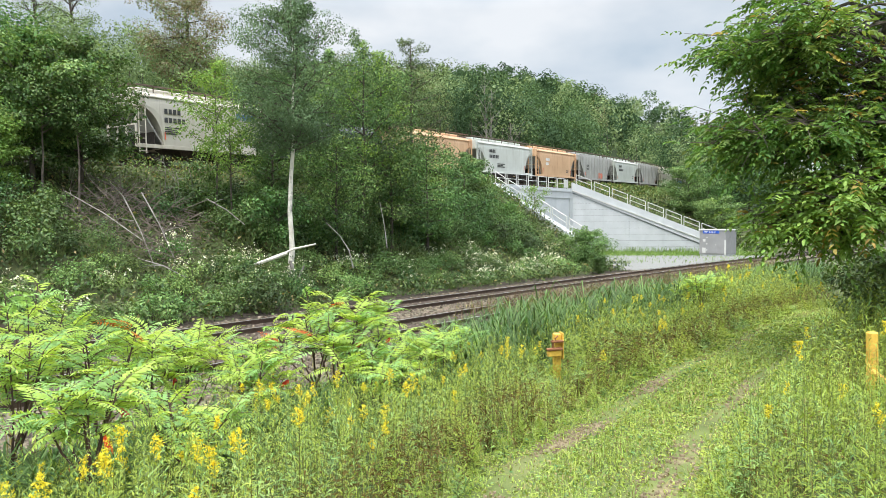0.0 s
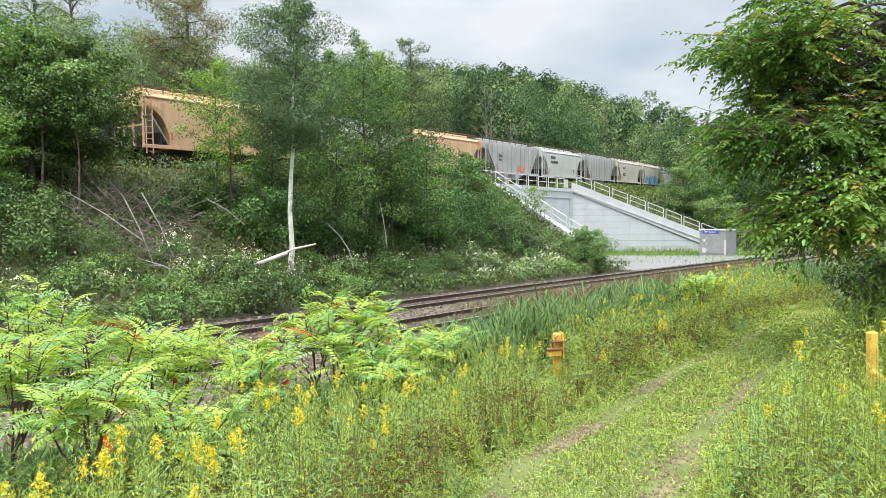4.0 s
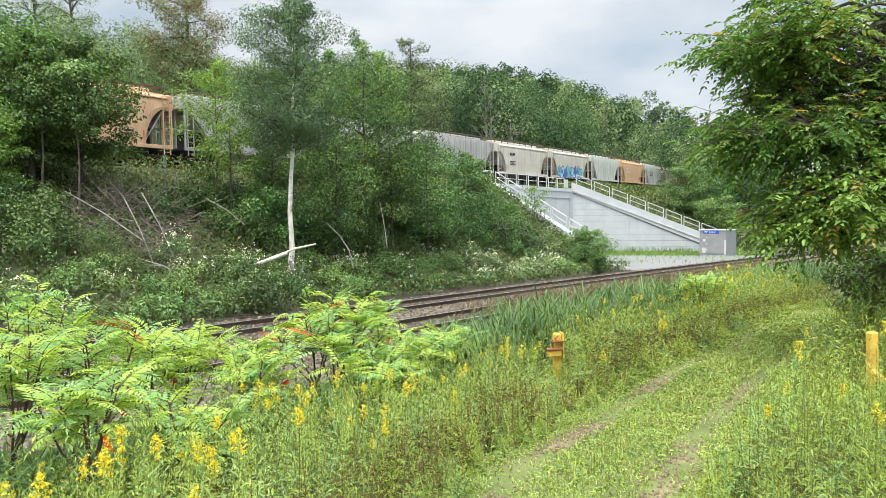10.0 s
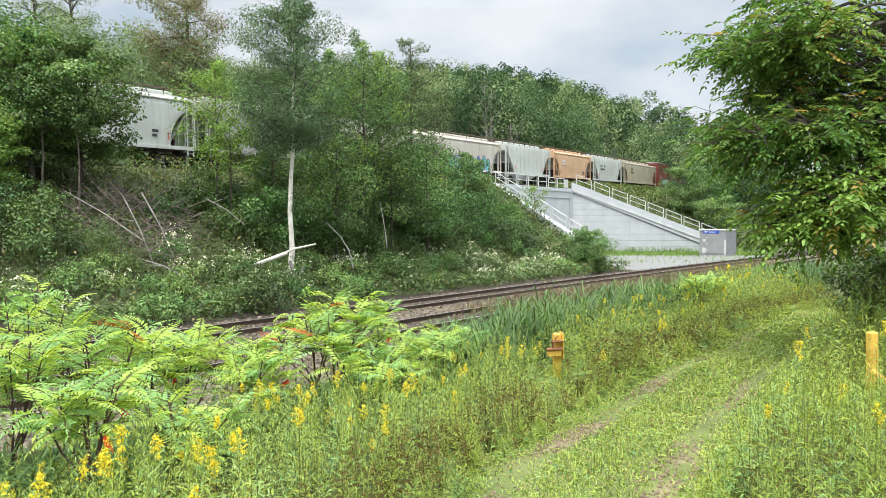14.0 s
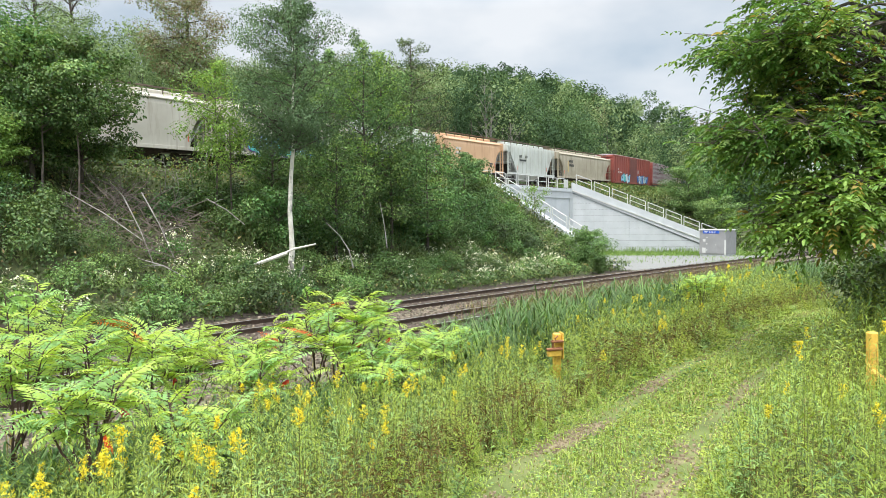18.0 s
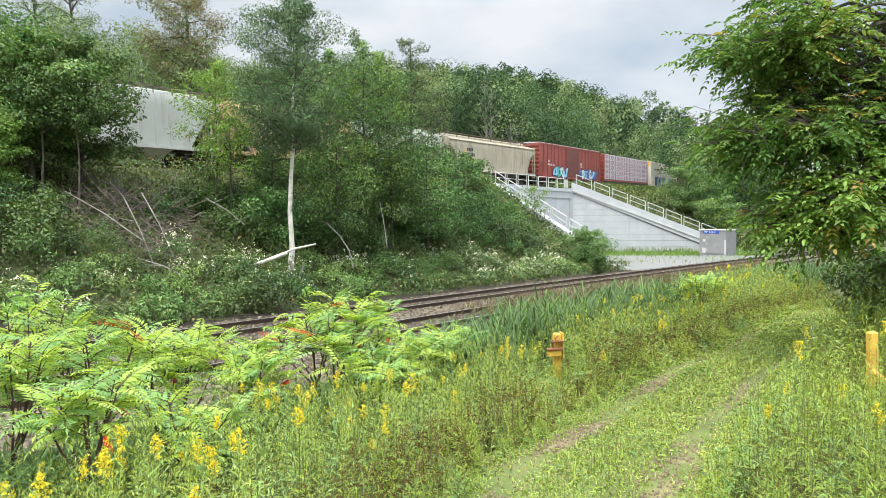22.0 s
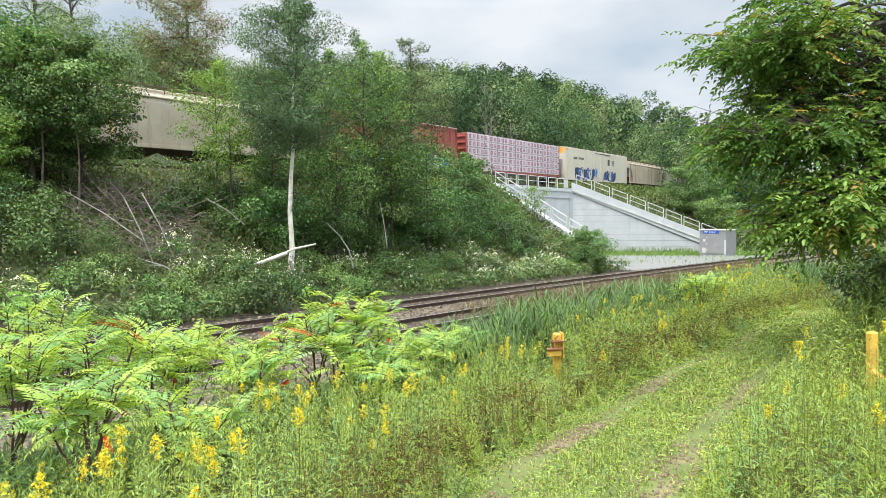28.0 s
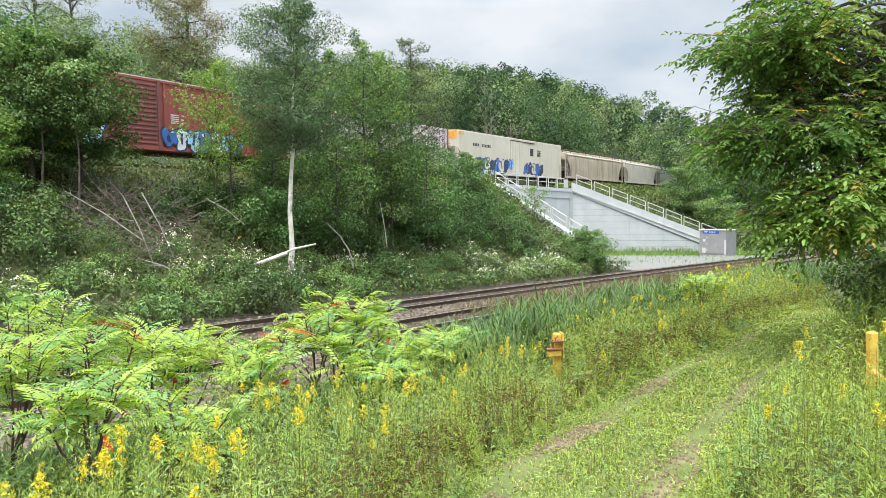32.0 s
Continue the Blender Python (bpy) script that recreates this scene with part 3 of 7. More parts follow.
W_LEN = math.hypot(WL_END[0] - PL[0], WL_END[1] - PL[1])
part("core", slab(Build(), [wl(0, 0), wl(W_LEN, 0), wl(W_LEN, 0.55), wl(0, 0.55)], -0.4, [6.85, 1.15, 1.15, 6.85]), M["concrete"], wing2)
part("coping", slab(Build(), [wl(-0.2, -0.2), wl(W_LEN + 0.1, -0.2), wl(W_LEN + 0.1, 0.45), wl(-0.2, 0.45)], [6.86, 1.16, 1.16, 6.86], [7.45, 1.65, 1.65, 7.45]), M["concrete"], wing2, "smooth sloping concrete coping")


def railing(name, label, a, b, panels, height=1.15, r=0.042, gap=0.34):
    """A two-bar pipe railing in separate panels from a to b, standing on that line."""
    top = tagged(new(name), label, "railing", "bridge railings")
    a, b = Vector(a), Vector(b)
    d = (b - a) / panels
    up = Vector((0, 0, height))
    for i in range(panels):
        p0, p1 = a + d * i + d.normalized() * gap / 2, a + d * (i + 1) - d.normalized() * gap / 2
        pan = part("railing_panel", Build().tube([p0 + up, p1 + up], r, 6), M["white_paint"], top)
        part("mid_rail", Build().tube([p0 + up * 0.52, p1 + up * 0.52], r * 0.85, 6), M["white_paint"], pan)
        for q in (p0, p1):
            part("post", Build().tube([q, q + up], r, 6), M["white_paint"], pan)
    return top


railing("pipe_railing", "white pipe railing along the concrete parapet", (*pp(0.4, 0.0), P_TOP), (*pp(P_LEN - 1.0, 0.0), P_TOP), 7)
railing("pipe_railing", "white pipe railing stepping down the wing wall", (wx0 + 0.2, wy + 0.15, w_top(wx0 + 0.2)), (wx1 - 0.3, wy + 0.15, w_top(wx1 - 0.3)), 8)
railing("pipe_railing", "white pipe railing on the wing wall by the bushes", (*wl(0.2, 0.2), 7.4), (*wl(W_LEN - 0.1, 0.2), 1.66), 6)
railing("pipe_railing", "short white pipe railing on the bank above", (2.2, 64.6, gz(2.2, 64.6)), (5.0, 67.9, 7.5), 2)


plate = tagged(new("notice_plate"), "blank white notice plate fixed to the railing corner", "sign", "bridge railings")
plate.matrix_basis = pose(*pp(P_LEN - 1.2, -0.12), P_TOP, 0, 0, math.degrees(math.atan2(pu.y, pu.x)))
part("panel", Build().box(-0.5, 0.5, -0.02, 0.0, 0.12, 1.05, c=0.006), M["white_paint"], plate)
for px in (-0.42, 0.42):
    part("bracket", Build().box(px - 0.03, px + 0.03, 0.002, 0.03, 0.0, 1.1), M["white_paint"], plate)


# ---- signal cabinet ----
def cabinet(m):
    c = tagged(new("signal_cabinet"), "grey metal railway signal cabinet with blue sign on gravel", "cabinet")
    c.matrix_basis = m
    w, d, h = 2.75, 3.3, 2.75
    part("plinth", Build().box(-w / 2 + .05, w / 2 - .05, -d / 2 + .05, d / 2 - .05, 0, 0.2, c=0.01), M["concrete"], c)
    part("body", Build().box(-w / 2, w / 2, -d / 2, d / 2, 0.2, h, c=0.03), M["cabinet"], c)
    part("roof", Build().box(-w / 2 - .09, w / 2 + .09, -d / 2 - .09, d / 2 + .09, h, h + 0.09, c=0.03), M["white_paint"], c, "pale flat roof sheet")
    dr = part("door", Build().box(-0.55, 0.5, -d / 2 - 0.05, -d / 2 - 0.005, 0.3, 2.3, c=0.012), M["cabinet"], c)
    part("handle", Build().tube([(0.4, -d / 2 - 0.09, 1.15), (0.4, -d / 2 - 0.09, 1.35)], 0.02), M["white_paint"], dr)
    for z in (0.6, 1.25, 1.95):
        part("hinge", Build().box(-0.62, -0.5, -d / 2 - 0.07, -d / 2 - 0.052, z, z + 0.12), M["white_paint"], dr)
    part("notice", Build().box(-1.0, -0.72, -d / 2 - 0.012, -d / 2 - 0.003, 1.55, 1.8), M["white_paint"], c)
    part("notice", Build().box(-1.05, -0.7, -d / 2 - 0.012, -d / 2 - 0.003, 0.35, 0.9), M["white_paint"], c)
    sg = part("sign", Build().box(-1.0, 0.72, -d / 2 - 0.04, -d / 2 - 0.01, 2.42, 2.73, c=0.01), M["blue_sign"], c, "blue sign with white letters")
    text_part("MP 247.2", 0.3, sg, pose(-0.9, -d / 2 - 0.044, 2.47, 90, 0, 0) @ Matrix.Diagonal((1.1, 1, 1, 1)), M["letters_w"])
    part("corner_strip", Build().box(w / 2 - 0.12, w / 2 + 0.012, -d / 2 - 0.012, -d / 2 + 0.1, 0.2, 1.75), M["white_paint"], c)
    part("vent", Build().box(w / 2 + 0.003, w / 2 + 0.03, -0.4, 0.4, 1.9, 2.2), M["cabinet"], c)


cabinet(pose(29.7, 72.0, -0.24, 0, 0, -42))


# ---- yellow gate posts ----
gp = tagged(new("gate_post"), "weathered yellow steel gate post with rusty latch brackets", "post", "yellow gate posts")
gp.matrix_basis = pose(1.64, 9.5, gz(1.64, 9.5) - 0.1, 2, -1.5, 12)
GH = 1.74 - gz(1.64, 9.5) + 0.08
part("shaft", Build().box(-0.05, 0.05, -0.05, 0.05, 0, GH, c=0.012), M["yellow"], gp)
part("back_plate", Build().box(0.054, 0.068, -0.1, 0.05, GH - 0.36, GH + 0.015, c=0.004), M["yellow"], gp)
latch = part("latch_box", Build().box(-0.18, 0.03, -0.12, -0.064, GH - 0.31, GH - 0.22, c=0.01), M["yellow"], gp, "rust-stained latch box")
part("lid", Build().box(-0.19, 0.04, -0.14, -0.056, GH - 0.218, GH - 0.19, c=0.006), M["rust"], latch)
part("bracket", Build().box(-0.12, 0.06, -0.13, -0.056, GH - 0.11, GH - 0.085, c=0.005), M["rust"], gp)
part("latch_pin", Build().tube([(-0.1, -0.1, GH - 0.3), (-0.1, -0.1, GH - 0.07)], 0.016), M["rust"], gp)
part("hook", Build().tube([(-0.02, -0.09, GH - 0.02), (-0.07, -0.12, GH - 0.05), (-0.06, -0.12, GH - 0.1)], 0.012), M["rust"], gp)

gp2 = tagged(new("gate_post"), "thick yellow steel gate post with chain", "post", "yellow gate posts")
g2x, g2y = 4.88, 7.5
gp2.matrix_basis = pose(g2x, g2y, gz(g2x, g2y) - 0.1, 0, -2, 5)
G2H = 2.06 - gz(g2x, g2y) + 0.1
part("shaft", Build().box(-0.048, 0.048, -0.048, 0.048, 0, G2H, c=0.012), M["yellow"], gp2)
for i in range(8):
    part("chain_link", Build().tube([(-0.13 + i * 0.012 + 0.014 * math.cos(a), -0.09 + (0.02 if i % 2 else -0.02) * math.sin(a), G2H - 0.3 - i * 0.042 + 0.026 * math.sin(a)) for a in np.linspace(0, 6.28, 9)], 0.006, 5, cap=False), M["yellow"], gp2)
gate = tagged(new("pipe_gate"), "yellow and white pipe gate leaf swung open", "gate")
gate.matrix_basis = pose(4.79, 7.40, gz(4.8, 7.4), 0, 0, -24)
GT = 1.64 - gz(4.8, 7.4)
part("top_pipe", Build().tube([(0, 0, GT), (0.2, 0, GT - 0.15), (0.4, 0, GT - 0.18), (3.2, 0, GT - 0.1)], 0.03, 8), M["yellow"], gate)
part("bottom_pipe", Build().tube([(0.17, 0, 0.1), (3.2, 0, 0.12)], 0.03, 8), M["yellow"], gate)
for x in (0.17, 1.6, 3.15):
    part("upright", Build().tube([(x, 0, 0.08), (x, 0, GT - 0.13)], 0.03, 8), M["yellow"], gate)


# ---- train ----
def bogie(parent, x):
    t = part("truck_frame", Build()
             .box(x - 1.05, x + 1.05, -1.06, -0.9, 0.42, 0.62, c=0.03).box(x - 0.35, x + 0.35, -1.07, -0.89, 0.22, 0.46, c=0.04).box(x - 1.05, x - 0.7, -1.08, -0.88, 0.36, 0.62, c=0.03).box(x + 0.7, x + 1.05, -1.08, -0.88, 0.36, 0.62, c=0.03)
             .box(x - 1.05, x + 1.05, 0.9, 1.06, 0.42, 0.62, c=0.03).box(x - 0.2, x + 0.2, -1.0, 1.0, 0.4, 0.75, c=0.03), M["truck"], parent, "dark greasy truck frame")
    return t


WHEEL = None
WHEELS = []


def wheelset(parent, x):
    global WHEEL
    if WHEEL is None:
        b = Build()
        for y in (-0.77, 0.77):
            s = 1 if y > 0 else -1
            b.loft([[(r * math.cos(a), y + o * s, r * math.sin(a)) for a in np.linspace(0, 2 * math.pi, 14, endpoint=False)] for r, o in ((0.12, 0.07), (0.36, 0.05), (0.42, 0.07), (0.42, -0.03), (0.455, -0.05), (0.44, -0.07), (0.35, -0.05), (0.12, -0.07))])
        b.tube([(0, -1.0, 0), (0, 1.0, 0)], 0.085, 10)
        WHEEL = b.mesh("wheelset", [M["truck"]])
    w = new("wheelset", WHEEL)
    w.parent = parent
    w.matrix_basis = pose(x, 0, 0.42)
    WHEELS.append(w)
    return w


def running_gear(car, L, inset=1.95):
    for sx in (-1, 1):
        xc = sx * (L / 2 - inset)
        bogie(car, xc)
        for dx in (-0.86, 0.86):
            wheelset(car, xc + dx)
        b = Build().box(sx * (L / 2 - 0.55) - 0.5, sx * (L / 2 - 0.55) + 0.5, -0.12, 0.12, 0.7, 0.98, c=0.03)
        b.box(*sorted((sx * (L / 2 - 0.35), sx * (L / 2))), -0.16, 0.16, 0.72, 0.98, c=0.05)
        part("coupler", b, M["truck"], car)


def ladder(car, x, y, z0, z1, w, material):
    b = Build()
    for dx in (-w / 2, w / 2):
        b.box(x + dx - 0.025, x + dx + 0.025, y - 0.03, y + 0.03, z0, z1)
    z = z0 + 0.15
    while z < z1 - 0.05:
        b.tube([(x - w / 2, y, z), (x + w / 2, y, z)], 0.016, 5)
        z += 0.36
    return part("ladder", b, material, car)


def lettering(car, rows, x, z, size, material, y=-1.585):
    # owners' marks and car numbers stay plain bars, one for each character
    for i, w in enumerate(rows):
        for q, ch in enumerate(w):
            if ch != " ":
                x0, z0 = x + q * size * 0.7, z - i * size * 1.25
                part("print_bar", Build().box(x0, x0 + size * 0.5, y - 0.004, y, z0, z0 + size * 0.72), material, car)


def bars(car, x, z, n, w, h, material, y=-1.58):
    """Illegible small print as plain bars."""
    for i in range(n):
        part("print_bar", Build().box(x, x + w * (1 - 0.25 * (i % 2)), y - 0.004, y, z - i * h * 1.7, z - i * h * 1.7 + h), material, car)


def hopper_car(label, material, length, ribbed=False):
    """Covered hopper: sides, slope sheets, end frames, roof walk, bays, trucks. x runs away along the train."""
    car = tagged(new("hopper_car"), label, "freight car", "freight train")
    L = length
    e = L / 2 - 0.62
    void = 1.9 if ribbed else 1.6
    top, sill = 4.22, 1.12
    rings = []
    xs = [-e, -e + 0.03] + [-e + void * t for t in (0.15, 0.35, 0.55, 0.72, 0.85, 0.93, 0.98, 1.0)]
    xs += [x for x in np.linspace(-e + void, e - void, 7)[1:-1]] + [-x for x in reversed(xs)]
    for x in xs:
        t = max(0.0, min(1.0, (e - abs(x)) / void))
        if ribbed:
            low = 3.45 - (3.45 - sill) * max(0.0, (t - 0.12) / 0.88) ** 1.25
        else:
            low = sill + (3.4 - sill) * math.sqrt(max(0.0, 1 - t * t))
        w = 1.53
        prof = [(-w, low), (-w - (0 if ribbed else 0.03), (low + 3.6) / 2), (-w, 3.62), (-w + (0.02 if ribbed else 0.07), 3.95), (-w + (0.05 if ribbed else 0.3), top), (-0.55, 4.42), (0, 4.46)]
        ring = [(x, y, z) for y, z in prof] + [(x, -y, z) for y, z in reversed(prof[:-1])]
        rings.append(ring)
    body = part("body", Build().loft(rings), material, car)
    if ribbed:
        n = int((2 * e - 0.6) / 0.95)
        for i in range(n + 1):
            x = -e + 0.3 + i * (2 * e - 0.6) / n
            t = max(0.0, min(1.0, (e - abs(x)) / void))
            low = 3.5 - (3.45 - sill) * max(0.0, (t - 0.12) / 0.88) ** 1.25
            part("rib", Build().box(x - 0.06, x + 0.06, -1.585, -1.525, max(low, sill + 0.05), 4.0, c=0.012), material, body)
    else:
        part("top_chord", Build().box(-e, e, -1.56, -1.44, 3.93, 4.03, c=0.02).box(-e, e, 1.44, 1.56, 3.93, 4.03, c=0.02), material, body)
    part("side_sill", Build().box(-L / 2 + 0.45, L / 2 - 0.45, -1.57, -1.40, 0.95, 1.17, c=0.012).box(-L / 2 + 0.45, L / 2 - 0.45, 1.40, 1.57, 0.95, 1.17, c=0.012), material, car)
    for sx in (-1, 1):
        a, b2 = sorted((sx * (L / 2 - 0.45), sx * (L / 2 - 2.4)))
        part("end_platform", Build().box(a, b2, -1.39, 1.39, 1.0, 1.10), M["black_steel"], car)
        fr = Build()
        px = sx * (L / 2 - 0.5)
        for y in (-1.5, -0.5, 0.5, 1.5):
            fr.box(px - 0.05, px + 0.05, y - 0.05, y + 0.05, 1.1, 4.1)
        fr.box(px - 0.04, px + 0.04, -1.5, 1.5, 2.25, 2.33)
        fr.box(px - 0.3, px + 0.16, -1.53, 1.53, 3.3 if not ribbed else 3.5, 4.2, c=0.03)
        part("end_frame", fr, material, car)
        ladder(car, sx * (L / 2 - 0.85), -1.56, 0.6, 4.1, 0.42, material)
        xa, xb = sx * (e - 0.25), sx * (e - void)
        sl = Build().add([(xa, -1.36, 3.3), (xa, 1.36, 3.3), (xb, 1.36, 1.2), (xb, -1.36, 1.2), (xa - sx * 0.04, -1.36, 3.38), (xa - sx * 0.04, 1.36, 3.38), (xb - sx * 0.04, 1.36, 1.28), (xb - sx * 0.04, -1.36, 1.28)],
                         [(0, 1, 2, 3), (7, 6, 5, 4), (0, 4, 5, 1), (1, 5, 6, 2), (2, 6, 7, 3), (3, 7, 4, 0)])
        part("slope_sheet", sl, M["car_grey"], car, "sloping end sheet of the hopper")
        part("slope_brace", Build().box(*sorted((sx * (e - 1.2), sx * (e - 1.12))), -1.3, 1.3, 1.1, 2.2), M["truck"], car)
    rb = Build()
    z = 4.68
    for y in (-0.95, 0.95):
        rb.box(-L / 2 + 0.55, L / 2 - 0.55, y - 0.22, y + 0.22, z, z + 0.035)
        for x in np.linspace(-L / 2 + 0.8, L / 2 - 0.8, 9):
            rb.box(x - 0.02, x + 0.02, y - 0.03, y + 0.03, 4.32, z)
    for sx in (-1, 1):
        rb.box(*sorted((sx * (L / 2 - 0.95), sx * (L / 2 - 0.55))), -0.72, 0.72, z, z + 0.035)
    part("running_board", rb, M["grating"], car, "rusty roof walkway grating")
    part("hatch", Build().box(-e + 0.5, e - 0.5, -0.36, 0.36, 4.43, 4.66, c=0.05), material, car)
    nb = 3 if L > 15 else 2
    span = L - 2 * (3.3 if L < 15 else 3.6)
    for i in range(nb):
        c0 = -span / 2 + span * (i + 0.5) / nb
        w = span / nb / 2 - 0.05
        b = Build()
        b.loft([[(c0 - w, -1.3, 1.12), (c0 + w, -1.3, 1.12), (c0 + w, 1.3, 1.12), (c0 - w, 1.3, 1.12)], [(c0 - 0.35, -0.6, 0.35), (c0 + 0.35, -0.6, 0.35), (c0 + 0.35, 0.6, 0.35), (c0 - 0.35, 0.6, 0.35)]])
        part("discharge_bay", b, material if ribbed else M["truck"], car)
    running_gear(car, L)
    for x in (-e + void + 0.1, e - void - 0.15):
        part("reflector", Build().box(x - 0.04, x + 0.04, -1.583, -1.572, 1.5, 1.95), M["red_reflector"], car)
    return car


def bubble(cx, cz, w, h, lean, seed, grow=0.0, n=18):
    r = random.Random(seed)
    pts = []
    ph = [r.uniform(0, 6.3) for _ in range(3)]
    for i in range(n):
        a = 2 * math.pi * i / n
        k = 1 + 0.22 * math.sin(2 * a + ph[0]) + 0.18 * math.sin(3 * a + ph[1]) + 0.1 * math.sin(5 * a + ph[2])
        ca, sa = math.cos(a), math.sin(a)
        ex = abs(ca) ** 0.7 * (1 if ca > 0 else -1)
        ez = abs(sa) ** 0.7 * (1 if sa > 0 else -1)
        x, z = (w / 2 * k + grow) * ex, (h / 2 * k + grow) * ez
        pts.append((cx + x + lean * z, cz + z))
    return pts


def graffiti(car, x0, x1, z0, h, outline, fills, seed, y=-1.59):
    """Spray-painted bubble shapes in layers of paint on a car side."""
    r = random.Random(seed)
    n = max(4, int((x1 - x0) / (h * 0.62)))
    w = (x1 - x0) / n
    layers = [[] for _ in range(4)]
    for i in range(n):
        cx = x0 + w * (i + 0.5)
        hh = h * r.uniform(0.8, 1.05)
        cz = z0 + h / 2 + r.uniform(-0.05, 0.05) * h
        lean = r.uniform(-0.25, 0.3)
        sd = r.randrange(9999)
        layers[0].append((bubble(cx, cz, w * 1.05, hh, lean, sd, 0.09), 0))
        layers[1].append((bubble(cx, cz, w * 0.98, hh * 0.96, lean, sd), 1 + i % len(fills)))
        layers[2].append((bubble(cx + r.uniform(-.1, .1) * w, cz + r.uniform(-.15, .15) * h, w * 0.24, hh * 0.5, lean, sd + 1), 0))
        layers[3].append((bubble(cx + r.uniform(-.25, .25) * w, cz + 0.28 * hh, w * 0.2, hh * 0.12, lean, sd + 2), 1 + (i + 1) % len(fills)))
    b = Build()
    for k, lay in enumerate(layers):
        for j, (pts, mi) in enumerate(lay):
            yy = y - 0.004 * k - 0.0012 * (j % 3)
            o = [(x, yy, z) for x, z in pts]
            b.add(o, [tuple(range(len(o)))], mi)
    part("graffiti", b, [outline] + fills, car, "bubble-letter graffiti in spray paint")["kind"] = "stuff"


def tank_car(label, length):
    car = tagged(new("tank_car"), label, "freight car", "freight train")
    L = length
    r, zc = 1.5, 2.62
    e = L / 2 - 1.15
    rings = []
    for x, k in ((-e - 0.42, 0.12), (-e - 0.36, 0.5), (-e - 0.22, 0.8), (-e, 0.97), (-e + 0.2, 1), (-e / 3, 1), (e / 3, 1), (e - 0.2, 1), (e, 0.97), (e + 0.22, 0.8), (e + 0.36, 0.5), (e + 0.42, 0.12)):
        rings.append([(x, r * k * math.cos(a), zc + r * k * math.sin(a)) for a in np.linspace(0, 2 * math.pi, 32, endpoint=False)])
    tk = Build().loft(rings).mesh("tank", [M["tank"]])
    tk.polygons.foreach_set("use_smooth", np.ones(len(tk.polygons), bool))
    tank = part("tank", tk, M["tank"], car, "black cylindrical tank shell")
    for x in (-e / 2, e / 2):
        part("weld_band", Build().loft([[(x + dx, (r + 0.012) * math.cos(a), zc + (r + 0.012) * math.sin(a)) for a in np.linspace(0, 2 * math.pi, 32, endpoint=False)] for dx in (-0.03, 0.03)]), M["tank"], tank)
    part("manway", Build().tube([(0.7, 0, zc + r - 0.05), (0.7, 0, zc + r + 0.5)], 0.48, 16), M["tank"], car)
    rl = Build()
    for y in (-0.9, 0.9):
        rl.tube([(0.3, y, 4.15), (0.3, y, 5.05), (2.6, y, 5.05), (2.6, y, 4.15)], 0.025, 5)
        rl.tube([(0.3, y, 4.6), (2.6, y, 4.6)], 0.02, 5)
    for x in (0.3, 2.6):
        rl.tube([(x, -0.9, 5.05), (x, 0.9, 5.05)], 0.025, 5)
    rl.box(0.2, 2.7, -0.95, 0.95, 4.12, 4.16)
    part("platform", rl, M["tank"], car, "safety platform with handrails")
    ladder(car, 1.9, -1.6, 0.8, 4.15, 0.45, M["tank"])
    part("centre_sill", Build().box(-L / 2 + 0.4, L / 2 - 0.4, -0.35, 0.35, 0.75, 1.15, c=0.03), M["black_steel"], car)
    for sx in (-1, 1):
        part("bolster", Build().box(sx * (L / 2 - 1.95) - 0.3, sx * (L / 2 - 1.95) + 0.3, -1.3, 1.3, 0.85, 1.6, c=0.05), M["black_steel"], car)
        b = Build()
        b.tube([(sx * (L / 2 - 0.6), -1.45, 0.9), (sx * (L / 2 - 0.6), -1.45, 2.0), (sx * (L / 2 - 0.6), 1.45, 2.0), (sx * (L / 2 - 0.6), 1.45, 0.9)], 0.03, 5)
        b.box(*sorted((sx * (L / 2 - 0.4), sx * (L / 2 - 1.9))), -1.45, 1.45, 0.98, 1.05)
        part("end_railing", b, M["tank"], car)
    part("side_rail", Build().tube([(-L / 2 + 0.6, -1.52, 1.25), (L / 2 - 0.6, -1.52, 1.25)], 0.03, 5), M["tank"], car)
    for x in (-e + 0.9, 0.3, 3.1):
        part("reflector", Build().box(x - 0.05, x + 0.05, -1.535, -1.5, 2.1, 3.0), M["yel_reflector"], car)
    lettering(car, ["||||||"], -e + 1.2, 2.6, 0.42, M["letters_w"], -1.525)
    bars(car, -e + 1.2, 2.1, 3, 1.5, 0.07, M["letters_w"], -1.44)
    bars(car, e - 2.4, 2.25, 4, 1.2, 0.08, M["letters_w"], -1.49)
    running_gear(car, L)
    return car


